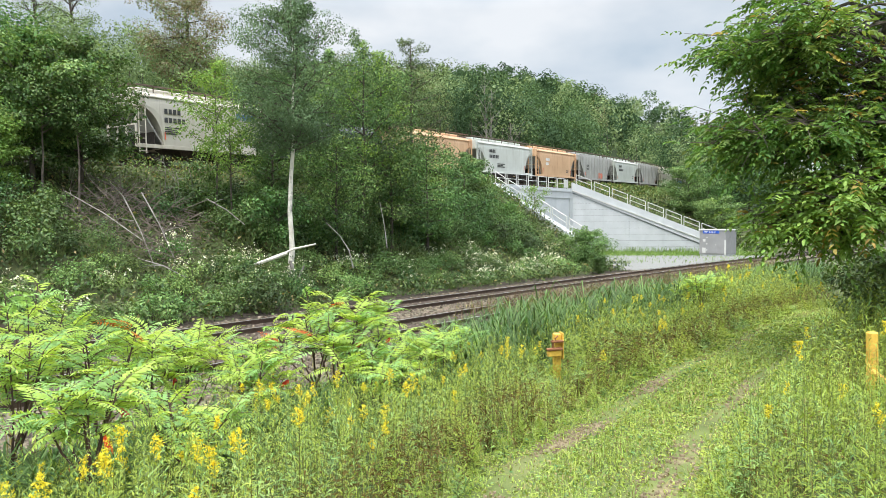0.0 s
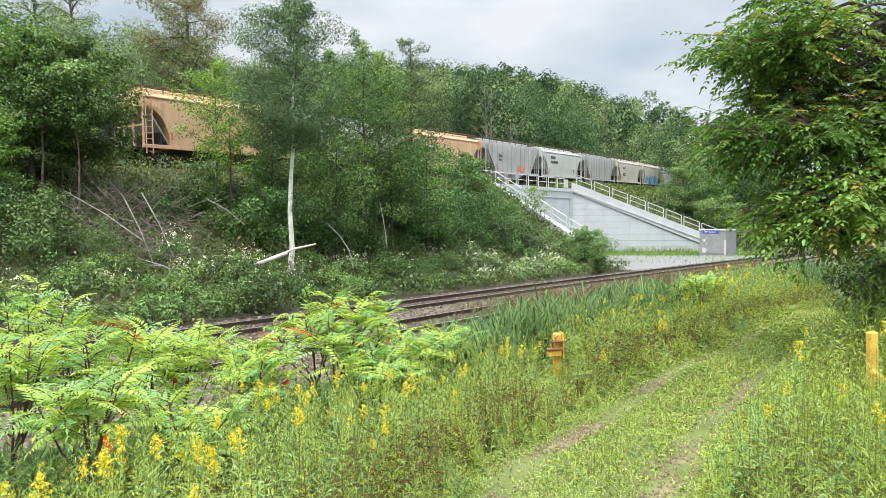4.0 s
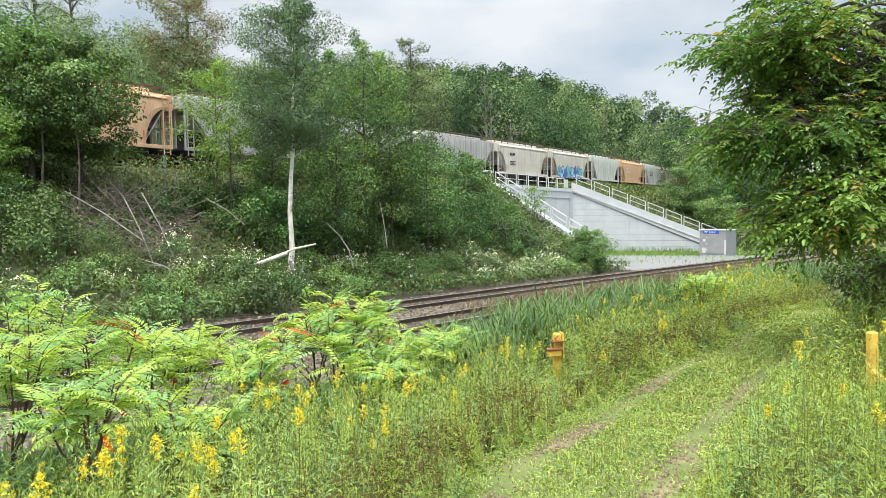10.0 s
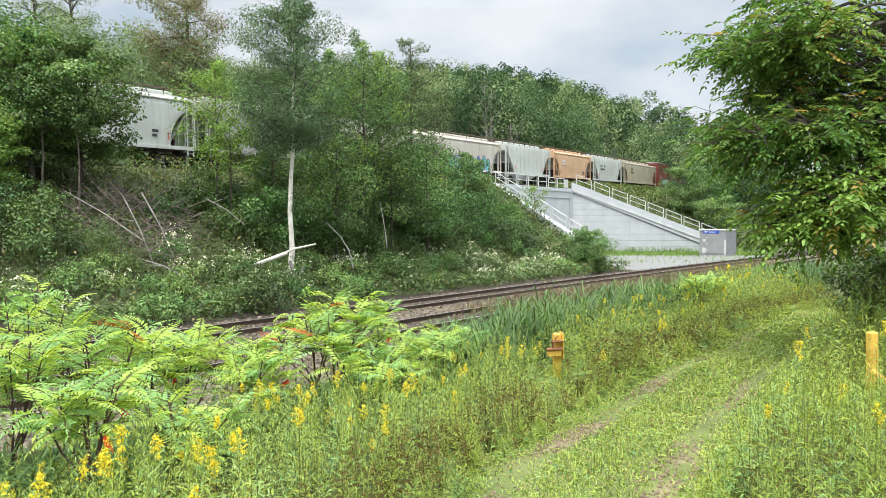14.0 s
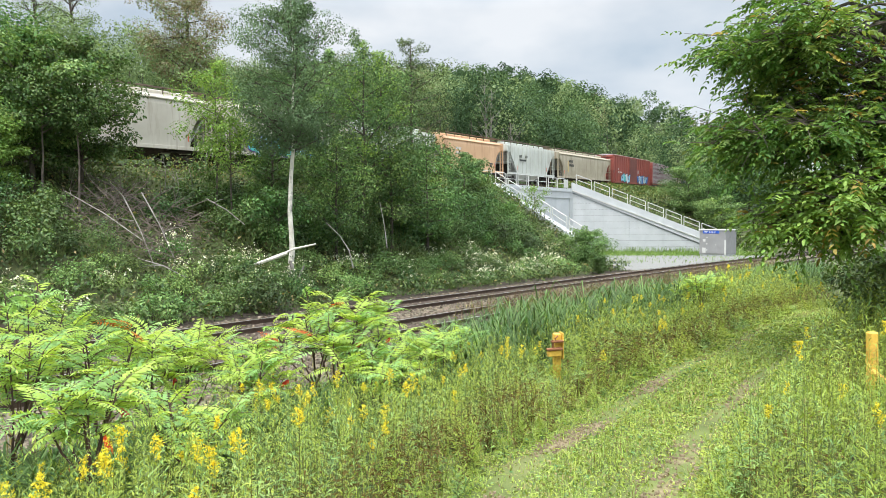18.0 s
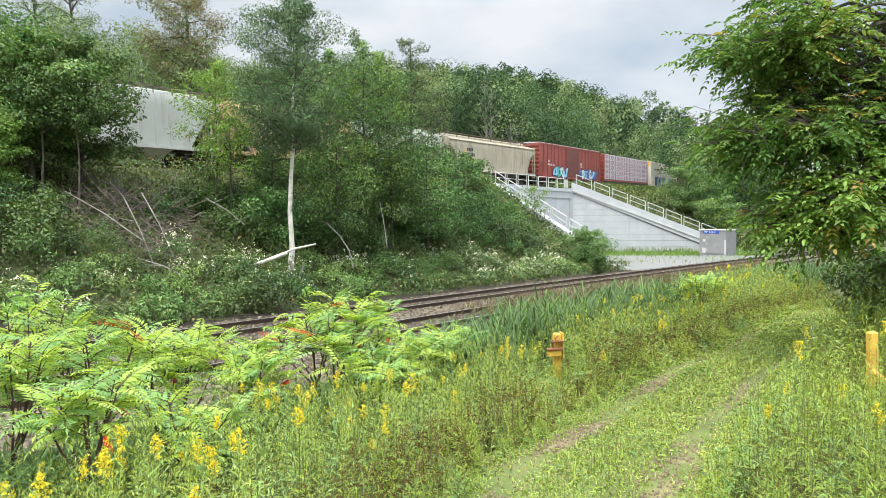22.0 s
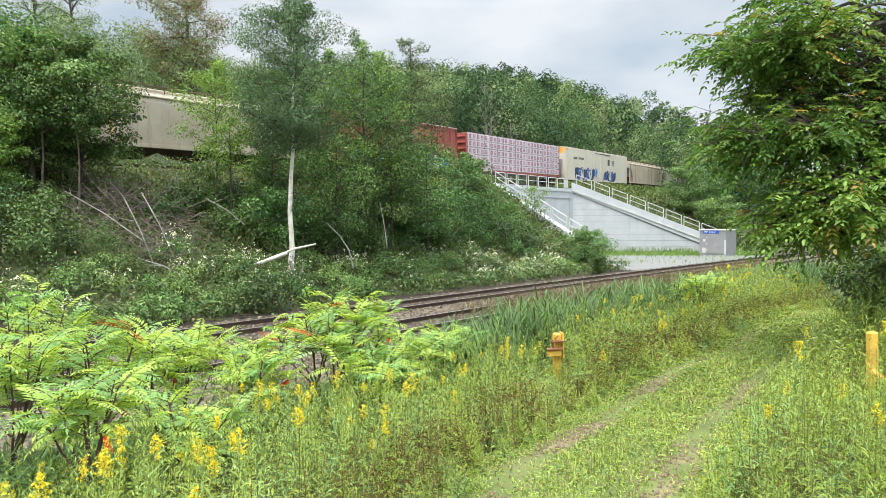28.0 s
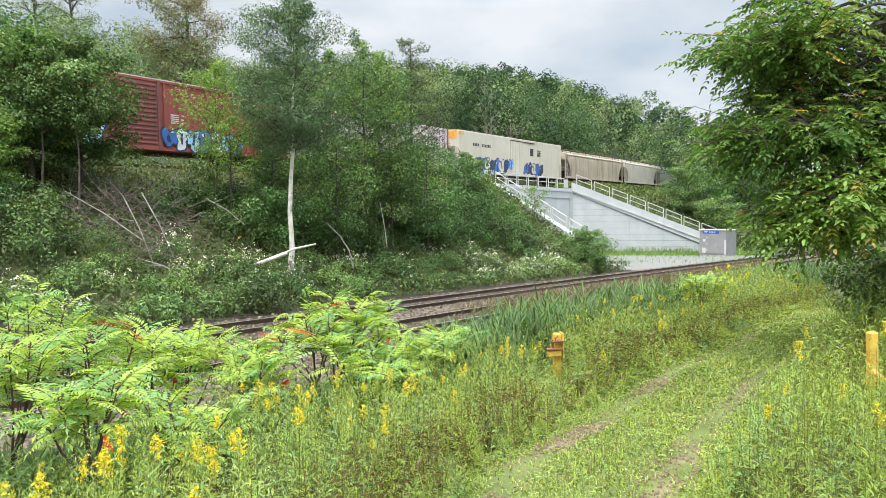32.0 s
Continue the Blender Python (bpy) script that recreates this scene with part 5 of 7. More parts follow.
def woods():
    rng = np.random.default_rng(11)
    C, R, I = [], [], []
    tries = 0
    trunks = Build()
    spots = []
    while len(spots) < 520 and tries < 60000:
        tries += 1
        su, b = rng.uniform(-70, 420), 10 + 120 * rng.random() ** 0.85
        x, y, z, h = upper(su)
        x, y = x - b * math.cos(h), y + b * math.sin(h)
        if rng.random() < 0.2:
            y = rng.uniform(190, 370)
            x = rng.uniform(0.26, 0.5) * y
        if y < 20 or not (-0.78 < x / y < 0.72):
            continue
        sp = 4.4 + 0.014 * math.hypot(x, y)
        if any((x - p) ** 2 + (y - q) ** 2 < sp * sp for p, q in spots[-260:]):
            continue
        spots.append((x, y))
    for i in range(90):
        y = rng.uniform(112, 200)
        spots.append((rng.uniform(0.34, 0.66) * y, y))
    for i in range(22):
        y = rng.uniform(104, 132)
        spots.append((rng.uniform(0.05, 0.22) * y, y))
    # a closer belt straight behind the railway
    near = []
    while len(near) < 120 and tries < 90000:
        tries += 1
        su, b = rng.uniform(-62, 75), 9 + 60 * rng.random()
        x, y, z, h = upper(su)
        x, y = x - b * math.cos(h), y + b * math.sin(h)
        if y < 30 or not (-0.76 < x / y < 0.1) or any((x - p) ** 2 + (y - q) ** 2 < 9 for p, q in near):
            continue
        near.append((x, y))
    spots += near
    sx, sy = np.array([p[0] for p in spots]), np.array([p[1] for p in spots])
    sz = ground(sx, sy)
    for x, y, z in zip(sx, sy, sz):
        hgt = rng.uniform(10, 17)
        dd = math.hypot(x, y)
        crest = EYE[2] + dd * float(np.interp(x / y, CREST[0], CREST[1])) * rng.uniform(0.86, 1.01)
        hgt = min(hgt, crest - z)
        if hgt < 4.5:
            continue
        cr = min(hgt * rng.uniform(0.27, 0.4), 4.6)
        cv = hgt * rng.uniform(0.4, 0.48)
        k = 10 if dd > 170 else 14 if dd > 95 else 17
        # for x < 0 most trees take the leaf colour lifted for haze
        tone = int(rng.choice([0, 1, 2, 3, 4], p=([0.12, 0.0, 0.7, 0.1, 0.08] if x < 0 else [0.28, 0.3, 0.18, 0.22, 0.02])))
        C.append((x, y, z + hgt - cv))
        R.append(cr * 0.62)
        I.append(tone)
        spin = rng.uniform(0, 6.28)
        for q in range(k):
            u = 1 - 1.7 * (q + 0.5) / k + rng.normal() * 0.06
            u = max(-0.8, min(0.98, u))
            a, rr = spin + q * 2.399 + rng.normal() * 0.25, math.sqrt(1 - u * u)
            w = rng.uniform(0.6, 0.82)
            C.append((x + cr * w * rr * math.cos(a), y + cr * w * rr * math.sin(a), z + hgt - cv * (1.0 - w * u)))
            R.append(cr * rng.uniform(0.3, 0.5))
            I.append(tone if rng.random() < 0.85 else int(rng.integers(0, 4)))
        trunks.tube([(x, y, z - 0.3), (x + rng.normal() * 0.3, y, z + hgt * 0.5)], [0.11, 0.05], 4, cap=False)
    # brush at the foot of the trees, along the edge behind the railway
    for i in range(420):
        su, b = rng.uniform(-60, 230), 7.5 + 26 * rng.random()
        x, y, z, h = upper(su)
        x, y = x - b * math.cos(h), y + b * math.sin(h)
        C.append((x, y, gz(x, y) + rng.uniform(0.3, 1.2)))
        R.append(rng.uniform(0.9, 1.7))
        I.append(int(rng.integers(0, 3)))
    C, R, I = np.array(C), np.array(R), np.array(I)
    dist = np.hypot(C[:, 0], C[:, 1])
    sets = []
    for lo, hi, per, size in ((0, 95, 84, 0.17), (95, 170, 58, 0.28), (170, 900, 26, 0.5)):
        k = (dist >= lo) & (dist < hi)
        if k.any():
            V, Q = clump_leaves(C[k], R[k] * 1.1, per, size, 0.8, rng, flat=0.85, form=0.88)
            sets.append((V, Q, np.repeat(I[k], per)))
            V, Q = clump_leaves(C[k], R[k] * 0.78, 18, size * 1.45, 0.9, rng, flat=0.85, form=0.95)     # dense inner foliage
            sets.append((V, Q, np.repeat(I[k], 18)))
    V, Q, mi = gather(sets)
    w = tagged(new("woods", np_mesh("woods", V, Q, [M[q] for q in ("leaf_far", "leaf_far_b", "leaf_far_hazed", "leaf_far_d", "leaf_far_brown")], mi)), "dense green deciduous woods on the hillside", "woods", kind="stuff")
    part("trunks", trunks, M["bark"], w)


woods()

# -- trees on the embankment --
slim = lambda u: 0.5 + 0.55 * math.sin(math.pi * min(1, 0.12 + 1.0 * u)) - 0.28 * u

BL, BM = M["bark"], M["leaf_maple"]
MAPLE = dict(aspect=0.75, clump=0.46, sub=5, flat=0.5, form=0.6, fine=0.8)
tree("maple_tree", "bushy dark green maple tree on the bank", -18.0, 29.4, 7.0, 0.13, 30, 0.3, 2.7, 0.3, BL, BM, 101, per=62, size=0.17, second=M["leaf_bush2"], second_share=0.2, **MAPLE)
tree("maple_tree", "dense dark green maple tree with bright outer leaves", -16.6, 30.6, 7.2, 0.12, 28, 0.22, 2.4, 0.3, BL, BM, 102, per=62, size=0.17, second=M["leaf_bush2"], second_share=0.25, **MAPLE)
tree("maple_tree", "dark green maple tree with thin grey stems", -20.2, 29.8, 6.2, 0.12, 28, 0.3, 2.8, 0.3, BL, BM, 103, per=60, size=0.17, second=M["leaf_light"], second_share=0.08, **MAPLE)
tree("maple_tree", "young maple tree leaning over the brush", -16.9, 28.2, 6.0, 0.06, 18, 0.55, 1.5, 0.5, M["bark_brush"], M["leaf_bush2"], 104, per=36, size=0.14, **MAPLE)
tree("maple_tree", "low leafy young maple tree", -18.2, 27.0, 3.6, 0.05, 16, 0.2, 1.3, 0.4, BL, M["leaf_light"], 105, per=40, size=0.14, **MAPLE)
tree("maple_tree", "slender maple tree with pale leaves and forked grey stems", -15.6, 28.6, 6.0, 0.05, 14, 0.6, 1.3, 0.6, M["bark_brush"], M["leaf_bush2"], 106, per=30, size=0.13, **MAPLE)
tree("birch_tree", "slender white-barked birch tree with fine leaves", -7.1, 30.8, 13.0, 0.13, 48, 0.46, 2.6, 0.5, M["bark_birch"], M["leaf_birch"], 110, per=74, size=0.125, aspect=0.62, clump=0.42, form=0.7, lean=(0.006, 0), sub=5, hang=0.7, shape=slim, wiggle=0.055, fine=0.72)
tree("sapling", "thin young tree with pale green leaves", -11.5, 34.0, 7.4, 0.055, 20, 0.38, 2.0, 0.75, BL, M["leaf_light"], 111, per=46, size=0.14, aspect=0.6, clump=0.42, category="tree")
tree("sapling", "thin dark-stemmed young tree", -10.4, 33.0, 5.6, 0.05, 12, 0.5, 1.2, 0.6, BL, M["leaf_light"], 112, per=26, size=0.13, aspect=0.6, clump=0.4, category="tree")
tree("locust_tree", "green locust tree with feathery crown", -4.6, 37.5, 11.6, 0.11, 26, 0.3, 2.6, 0.5, BL, M["leaf_locust"], 113, per=85, size=0.135, aspect=0.5, clump=0.36, sub=5, second=M["leaf_light"], second_share=0.5, form=0.75, fine=1.05)
tree("locust_tree", "tall dark locust tree with open top", -2.0, 44.0, 12.6, 0.13, 26, 0.35, 2.7, 0.45, BL, M["leaf_bush"], 114, per=71, size=0.13, aspect=0.5, clump=0.40, sub=5, form=0.75, fine=1.05)
tree("locust_tree", "leafy locust tree above the brush", -3.0, 39.0, 8.2, 0.1, 24, 0.25, 2.5, 0.4, BL, M["leaf_locust"], 115, per=88, size=0.12, aspect=0.5, clump=0.40, sub=5, form=0.75, fine=1.05)
tree("locust_tree", "small locust tree among bushes", -5.6, 35.0, 6.6, 0.08, 20, 0.2, 2.0, 0.4, BL, M["leaf_bush"], 116, per=70, size=0.12, aspect=0.55, clump=0.36, sub=5, form=0.75, fine=1.05)
tree("locust_tree", "leafy green tree on the slope", -0.9, 40.5, 6.8, 0.09, 22, 0.2, 2.2, 0.4, BL, M["leaf_bush"], 117, per=70, size=0.13, aspect=0.55, clump=0.40, sub=5, form=0.75, fine=1.05)
tree("locust_tree", "low dark tree at the edge of the slope", 1.5, 46.5, 5.6, 0.08, 20, 0.15, 2.3, 0.35, BL, M["leaf_bush"], 118, per=64, size=0.14, aspect=0.55, clump=0.40, sub=5, form=0.75, fine=1.05)
tree("locust_tree", "leafy locust tree hiding the train", -6.4, 38.2, 10.2, 0.1, 24, 0.28, 2.3, 0.45, BL, M["leaf_locust"], 150, per=81, size=0.14, aspect=0.5, clump=0.40, sub=5, form=0.75, fine=1.05)
tree("locust_tree", "tall leafy locust tree on the slope", -3.7, 41.0, 10.8, 0.1, 24, 0.28, 2.4, 0.45, BL, M["leaf_bush"], 151, per=76, size=0.14, aspect=0.5, clump=0.40, sub=5, form=0.75, fine=1.05)
tree("locust_tree", "slender green locust tree behind the birch", -8.8, 35.0, 8.4, 0.08, 20, 0.3, 1.7, 0.5, BL, M["leaf_locust"], 152, per=72, size=0.13, aspect=0.5, clump=0.36, sub=5, form=0.75, fine=1.05)
tree("sapling", "bare-stemmed dark sapling by the train", 1.0, 52.5, 4.6, 0.045, 9, 0.3, 0.9, 0.9, BL, M["leaf_bush"], 119, per=3, size=0.1, clump=0.3, category="tree")
tree("locust_tree", "dark green tree beyond the wing wall", 35.3, 96.0, 7.6, 0.14, 24, 0.12, 3.6, 0.35, BL, M["leaf_bush"], 120, per=70, size=0.26, aspect=0.6, clump=0.9, sub=5, fine=0.8, flat=0.5, form=0.4)
tree("locust_tree", "dark spreading tree at the foot of the far bank", 39.5, 100.0, 8.8, 0.14, 24, 0.12, 3.8, 0.35, BL, M["leaf_maple"], 121, per=70, size=0.26, aspect=0.6, clump=0.9, sub=5, fine=0.8, flat=0.5, form=0.4)
tree("locust_tree", "dark green tree behind the signal cabinet", 37.6, 90.0, 5.6, 0.12, 22, 0.1, 3.0, 0.3, BL, M["leaf_bush"], 122, per=70, size=0.24, aspect=0.6, clump=0.8, sub=5, fine=0.8, flat=0.5, form=0.4)
tree("tall_tree", "bare-topped tree on the skyline", -37.5, 62.0, 17.5, 0.2, 22, 0.5, 3.0, 0.7, BL, M["leaf_far_hazed"], 123, per=22, size=0.22, clump=0.6, wiggle=0.12, group="trees behind the railway", fine=0.75)
tree("tall_tree", "thin brownish tree on the skyline", -33.6, 62.0, 17.5, 0.2, 22, 0.5, 3.0, 0.7, BL, M["leaf_far_hazed"], 124, per=26, size=0.22, clump=0.6, wiggle=0.12, group="trees behind the railway", fine=0.75)
tree("tall_tree", "rust-tinged oak tree behind the train", -23.0, 62.5, 15.5, 0.24, 34, 0.3, 4.0, 0.4, BL, M["leaf_oak"], 125, per=75, size=0.25, clump=0.9, second=M["leaf_far_hazed"], second_share=0.3, group="trees behind the railway", fine=0.75)
for i, (x, y, hh, rr) in enumerate(((6.3, 97.0, 13.5, 3.4), (7.0, 98.5, 12.0, 2.6), (9.9, 97.0, 8.5, 3.0))):
    tree("dead_tree", "bare grey dead tree in front of the woods", x, y, hh, 0.15, 18, 0.2, rr, 1.5, M["bark_grey"], M["leaf_far"], 130 + i, per=1, size=0.2, group="dead trees")


rs = random.Random(55)
for i, (s, k) in enumerate(((3, -8.5), (5.5, -13), (8, -10), (10, -14.5), (12.5, -9.5), (15, -13), (18, -11), (20.5, -15))):
    x, y = lower(s, k)
    tree("sapling", "slim leafy sapling on the bank", x, y, rs.uniform(3.0, 4.8), 0.045, 14, 0.25, rs.uniform(0.9, 1.4), 0.6, BL, M[rs.choice(("leaf_locust", "leaf_bush2", "leaf_light", "leaf_bush"))], 160 + i, per=42, size=rs.uniform(0.12, 0.18), aspect=0.5, clump=0.4, category="tree")


# -- bushes and weeds on the bank --
def bush_kind(seed, leaf, size, aspect, white=0.0, height=1.6, reach=1.0, per=21):
    rng = np.random.default_rng(seed)
    b = tagged(new("bush"), "leafy green bush on the bank" if not white else "green bush dotted with small white flowers", "bush", "bushes on the bank")
    wood = Build()
    ends = []
    for i in range(26):
        a, r = rng.uniform(0, 6.28), reach * math.sqrt(rng.random())
        e = Vector((r * math.cos(a), r * math.sin(a), height * (1 - 0.55 * (r / reach) ** 2) * rng.uniform(0.45, 1.0)))
        wood.tube([(e.x * 0.12, e.y * 0.12, -0.15), (e.x * 0.5, e.y * 0.5, e.z * 0.55), e], [0.02, 0.014, 0.006], 4, cap=False)
        ends.append(tuple(e))
    part("branchwork", wood, M["stem"], b)["kind"] = "stuff"
    E = np.array(ends)
    V, Q = clump_leaves(E, np.full(len(E), 0.36 * reach), int(per * 1.9), size * 0.8, aspect, rng)
    part("foliage", np_mesh("foliage", V, Q, [leaf]), leaf, b)
    if white:
        k = int(110 * white)
        T = np.repeat(E[rng.integers(0, len(E), k // 4)] + rng.normal(size=(k // 4, 3)) * 0.16, 4, 0)
        k = len(T)
        T = T + rng.normal(size=(k, 3)) * 0.07 + np.array([0, 0, 0.26])
        V, Q = leaves(T, sphere_dirs(k, rng), np.tile([0, 0, 1.0], (k, 1)) + rng.normal(size=(k, 3)) * 0.3, 0.095, 0.085)
        part("blossom", np_mesh("blossom", V, Q, [M["flower_white"]]), M["flower_white"], b, "clusters of small white flowers")["kind"] = "stuff"
    return b


def bank_bushes():
    kinds = [bush_kind(201, M["leaf_bush"], 0.15, 0.6, height=1.7, per=28), bush_kind(202, M["leaf_bush"], 0.13, 0.55, height=2.1, reach=1.2),
             bush_kind(203, M["leaf_bush2"], 0.15, 0.5, height=1.3, per=26), bush_kind(204, M["leaf_bush2"], 0.12, 0.45, white=1.0, height=1.1),
             bush_kind(205, M["leaf_bush"], 0.14, 0.6, white=0.6, height=1.3), bush_kind(206, M["leaf_maple"], 0.155, 0.65, height=2.4, reach=1.3, per=30)]
    rng = np.random.default_rng(21)
    places = []
    for s in np.arange(-20, 42, 1.15):
        for k in np.arange(-4.7, -19, -1.2):
            ss, kk = s + rng.normal() * 0.4, k + rng.normal() * 0.4
            x, y = lower(ss, kk)
            su, m = upper_sm(np.array([x]), np.array([y]))
            if m[0] < 8.6 or side(x, y, PL, WL_END) > -0.9:
                continue
            wall = -side(x, y, PL, WL_END) / W_LEN
            if wall < 6 and y > 44 and rng.random() < (0.55 if wall > 2 else 0.9):
                continue
            if abs(x + 12.9) < 2.2 and abs(y - 28.9) < 2.9 and rng.random() < 0.75:
                continue
            if x < -13.9 and y > 26.3 and rng.random() < 0.85:     # bare shade under the maples
                continue
            if rng.random() < (0.12 if k > -12 else 0.25):
                continue
            places.append((x, y, kk, wall < 6 and y > 44))
    first = set()
    for x, y, k, by_wall in places:
        low = k > -8.2
        bloom = low and (x > 1 or rng.random() < 0.62)
        i = int(rng.choice([3, 4, 3, 2]) if bloom else rng.choice([2, 1, 0, 2]) if low else rng.choice([0, 1, 2, 0, 5, 1]))
        sc = rng.uniform(0.62, 0.95) if low else rng.uniform(0.75, 1.2)
        if by_wall:
            i, sc = int(rng.choice([2, 3])), rng.uniform(0.4, 0.62)
        m = pose(x, y, gz(x, y) - 0.05, 0, 0, rng.uniform(0, 360)) @ Matrix.Diagonal((sc, sc, sc * rng.uniform(0.85, 1.15), 1))
        if i not in first:
            first.add(i)
            kinds[i].matrix_basis = m
        else:
            c = copy_thing(kinds[i], m)
            c.matrix_basis = m
    for i, k in enumerate(kinds):
        if i not in first:
            k.matrix_basis = pose(-9 + i, 32, gz(-9 + i, 32))


bank_bushes()


def bank_weeds():
    rng = np.random.default_rng(31)
    X, Y, s, k = at_ground(68000, rng, -26, 46, -19, -3.0)
    su, m = upper_sm(X, Y)
    keep = (m > 4.4) & (side(X, Y, PL, WL_END) < -0.7)
    X, Y = X[keep], Y[keep]
    # top of the bank beside the rails and the slopes round the wing walls
    su2, m2 = rng.uniform(-50, 110, 16000), rng.uniform(2.6, 6.5, 16000)
    P2 = np.array([upper(a, -b)[:2] for a, b in zip(su2, m2)])
    X3, Y3 = rng.uniform(15.5, 44, 9000), rng.uniform(80.6, 106, 9000)
    s3, m3 = upper_sm(X3, Y3)
    k3 = (m3 > 2.8) & (m3 < 24)
    X, Y = np.concatenate([X, P2[:, 0], X3[k3]]), np.concatenate([Y, P2[:, 1], Y3[k3]])
    Z = ground(X, Y)
    far = np.hypot(X, Y)
    n = len(X)
    hh = rng.uniform(0.05, 0.75, n)
    P = np.stack([X, Y, Z + hh], 1)
    D = unit(rng.normal(size=(n, 3)) + np.array([0, 0, 0.3]))
    N = unit(rng.normal(size=(n, 3)) * 0.5 + np.array([0, 0, 1.0]))
    ln = rng.uniform(0.12, 0.24, n) * (1 + np.clip(far - 45, 0, 60) / 60)
    V, Q = leaves(P, D, N, ln, ln * rng.uniform(0.35, 0.65, n))
    mi = (rng.random(n) < 0.5).astype(int)
    yl = rng.random(n) < np.where(upper_sm(X, Y)[1] < 8.5, 0.12, 0.05)
    mi[yl] = 2
    mi[(upper_sm(X, Y)[1] < 8.5) & (mi == 0)] = 1
    tagged(new("bank_weeds", np_mesh("bank_weeds", V, Q, [M["leaf_bush"], M["leaf_bush2"], M["leaf_dry"]], mi)), "tangled green weeds covering the railway bank", "weeds", kind="stuff")


bank_weeds()


# -- dead wood on the bank --
def dead_branch(name, label, pts, r0, r1, material, twigs=0, seed=1):
    rng = random.Random(seed)
    t = tagged(new(name), label, "branch", "dead wood")
    n = len(pts)
    part("stem", Build().tube(pts, [r0 + (r1 - r0) * i / (n - 1) for i in range(n)], 7), material, t)
    for i in range(twigs):
        a = Vector(pts[rng.randrange(n - 1)]).lerp(Vector(pts[-1]), rng.random() * 0.6)
        e = a + Vector((rng.uniform(-0.9, 0.9), rng.uniform(-0.5, 0.5), rng.uniform(-0.2, 0.9)))
        part("twig", Build().tube([a, (a + e) / 2 + Vector((0, 0, 0.06)), e], [0.018, 0.012, 0.005], 5), material, t)


BG, BB = M["bark_grey"], M["bark_birch"]
dead_branch("fallen_log", "broken pale birch log lying across the stump", [(-8.6, 29.6, 1.35), (-7.6, 29.7, 1.75), (-6.6, 29.8, 2.15), (-5.7, 29.9, 2.35)], 0.07, 0.04, BB)
dead_branch("fallen_log", "split pale birch log on the weeds", [(-8.2, 29.4, 1.5), (-7.3, 29.5, 1.8), (-6.9, 29.5, 1.95)], 0.08, 0.06, BB)
dead_branch("stump", "pale broken birch stump", [(-6.9, 29.9, 0.7), (-6.75, 29.9, 1.2), (-6.85, 29.9, 1.6)], 0.13, 0.06, BG)
dead_branch("stump", "small pale split stump", [(-6.5, 29.7, 0.7), (-6.3, 29.7, 1.15), (-6.2, 29.7, 1.4)], 0.07, 0.03, BG)
dead_branch("bent_stem", "thin bleached stem arching over the weeds", [(-5.6, 32.0, 3.3), (-4.9, 31.6, 2.7), (-4.4, 31.2, 2.0), (-4.15, 30.8, 1.2)], 0.02, 0.03, BG)
dead_branch("bent_stem", "long pale dead stem on the slope", [(-3.4, 36.0, 4.4), (-3.1, 35.2, 3.2), (-2.9, 34.6, 2.0)], 0.02, 0.03, BG)
rb = random.Random(77)
for i in range(26):
    x, y = rb.uniform(-15.2, -11.2), rb.uniform(26.6, 31.4)
    z = gz(x, y) + 0.5
    dx, dz = rb.uniform(1.2, 2.8) * rb.choice((1, 1, 1, -1)), rb.uniform(-1.6, -0.3)
    dead_branch("dead_brush", "tangled grey dead branches on the slope", [(x - dx / 2, y, z - dz / 2 + 0.4), (x, y - 0.1, z + 0.45), (x + dx / 2, y - 0.25, z + dz / 2 + 0.3)], 0.022, 0.01, M["bark_brush"], 5, i)
for i, (p, q) in enumerate((((-15.6, 27.6, 4.6), (-12.0, 26.6, 2.6)), ((-12.9, 28.6, 4.6), (-11.0, 27.4, 1.7)), ((-13.4, 28.0, 4.4), (-11.6, 26.8, 1.5)), ((-10.8, 30.5, 4.4), (-8.9, 30.0, 3.2)), ((-12.0, 26.2, 1.9), (-9.9, 25.6, 1.2)))):
    mid = [(u + v) / 2 + w for u, v, w in zip(p, q, (0.05, 0, 0.08))]
    dead_branch("long_branch", "long bleached dead branch lying on the slope", [p, mid, q], 0.028, 0.018, BG, 2, 40 + i)
tangle = Build()
for i in range(420):
    x, y = rb.uniform(-15.4, -10.8), rb.uniform(26.4, 31.6)
    p = Vector((x, y, gz(x, y) + rb.uniform(0.1, 0.9)))
    e = p + Vector((rb.uniform(-1, 1), rb.uniform(-0.5, 0.5), rb.uniform(-0.35, 0.6)))
    tangle.tube([p, (p + e) / 2 + Vector((0, 0, rb.uniform(-0.05, 0.12))), e], [0.014, 0.01, 0.004], 4, cap=False)
tagged(new("brush_tangle", tangle.mesh("brush_tangle", [M["bark_brush"]])), "tangle of thin brown-grey dead twigs", "brush", kind="stuff")
for x, y, h in ((-14.0, 33.6, 2.3), (-13.2, 33.2, 1.9), (-12.6, 33.4, 2.1), (-13.7, 34.0, 1.6)):
    z = gz(x, y)
    dead_branch("dead_stalk", "thin grey dead stalk in front of the train", [(x, y, z - 0.1), (x + 0.08, y, z + h * 0.6), (x - 0.05, y, z + h)], 0.025, 0.012, BG, 3, int(h * 10))


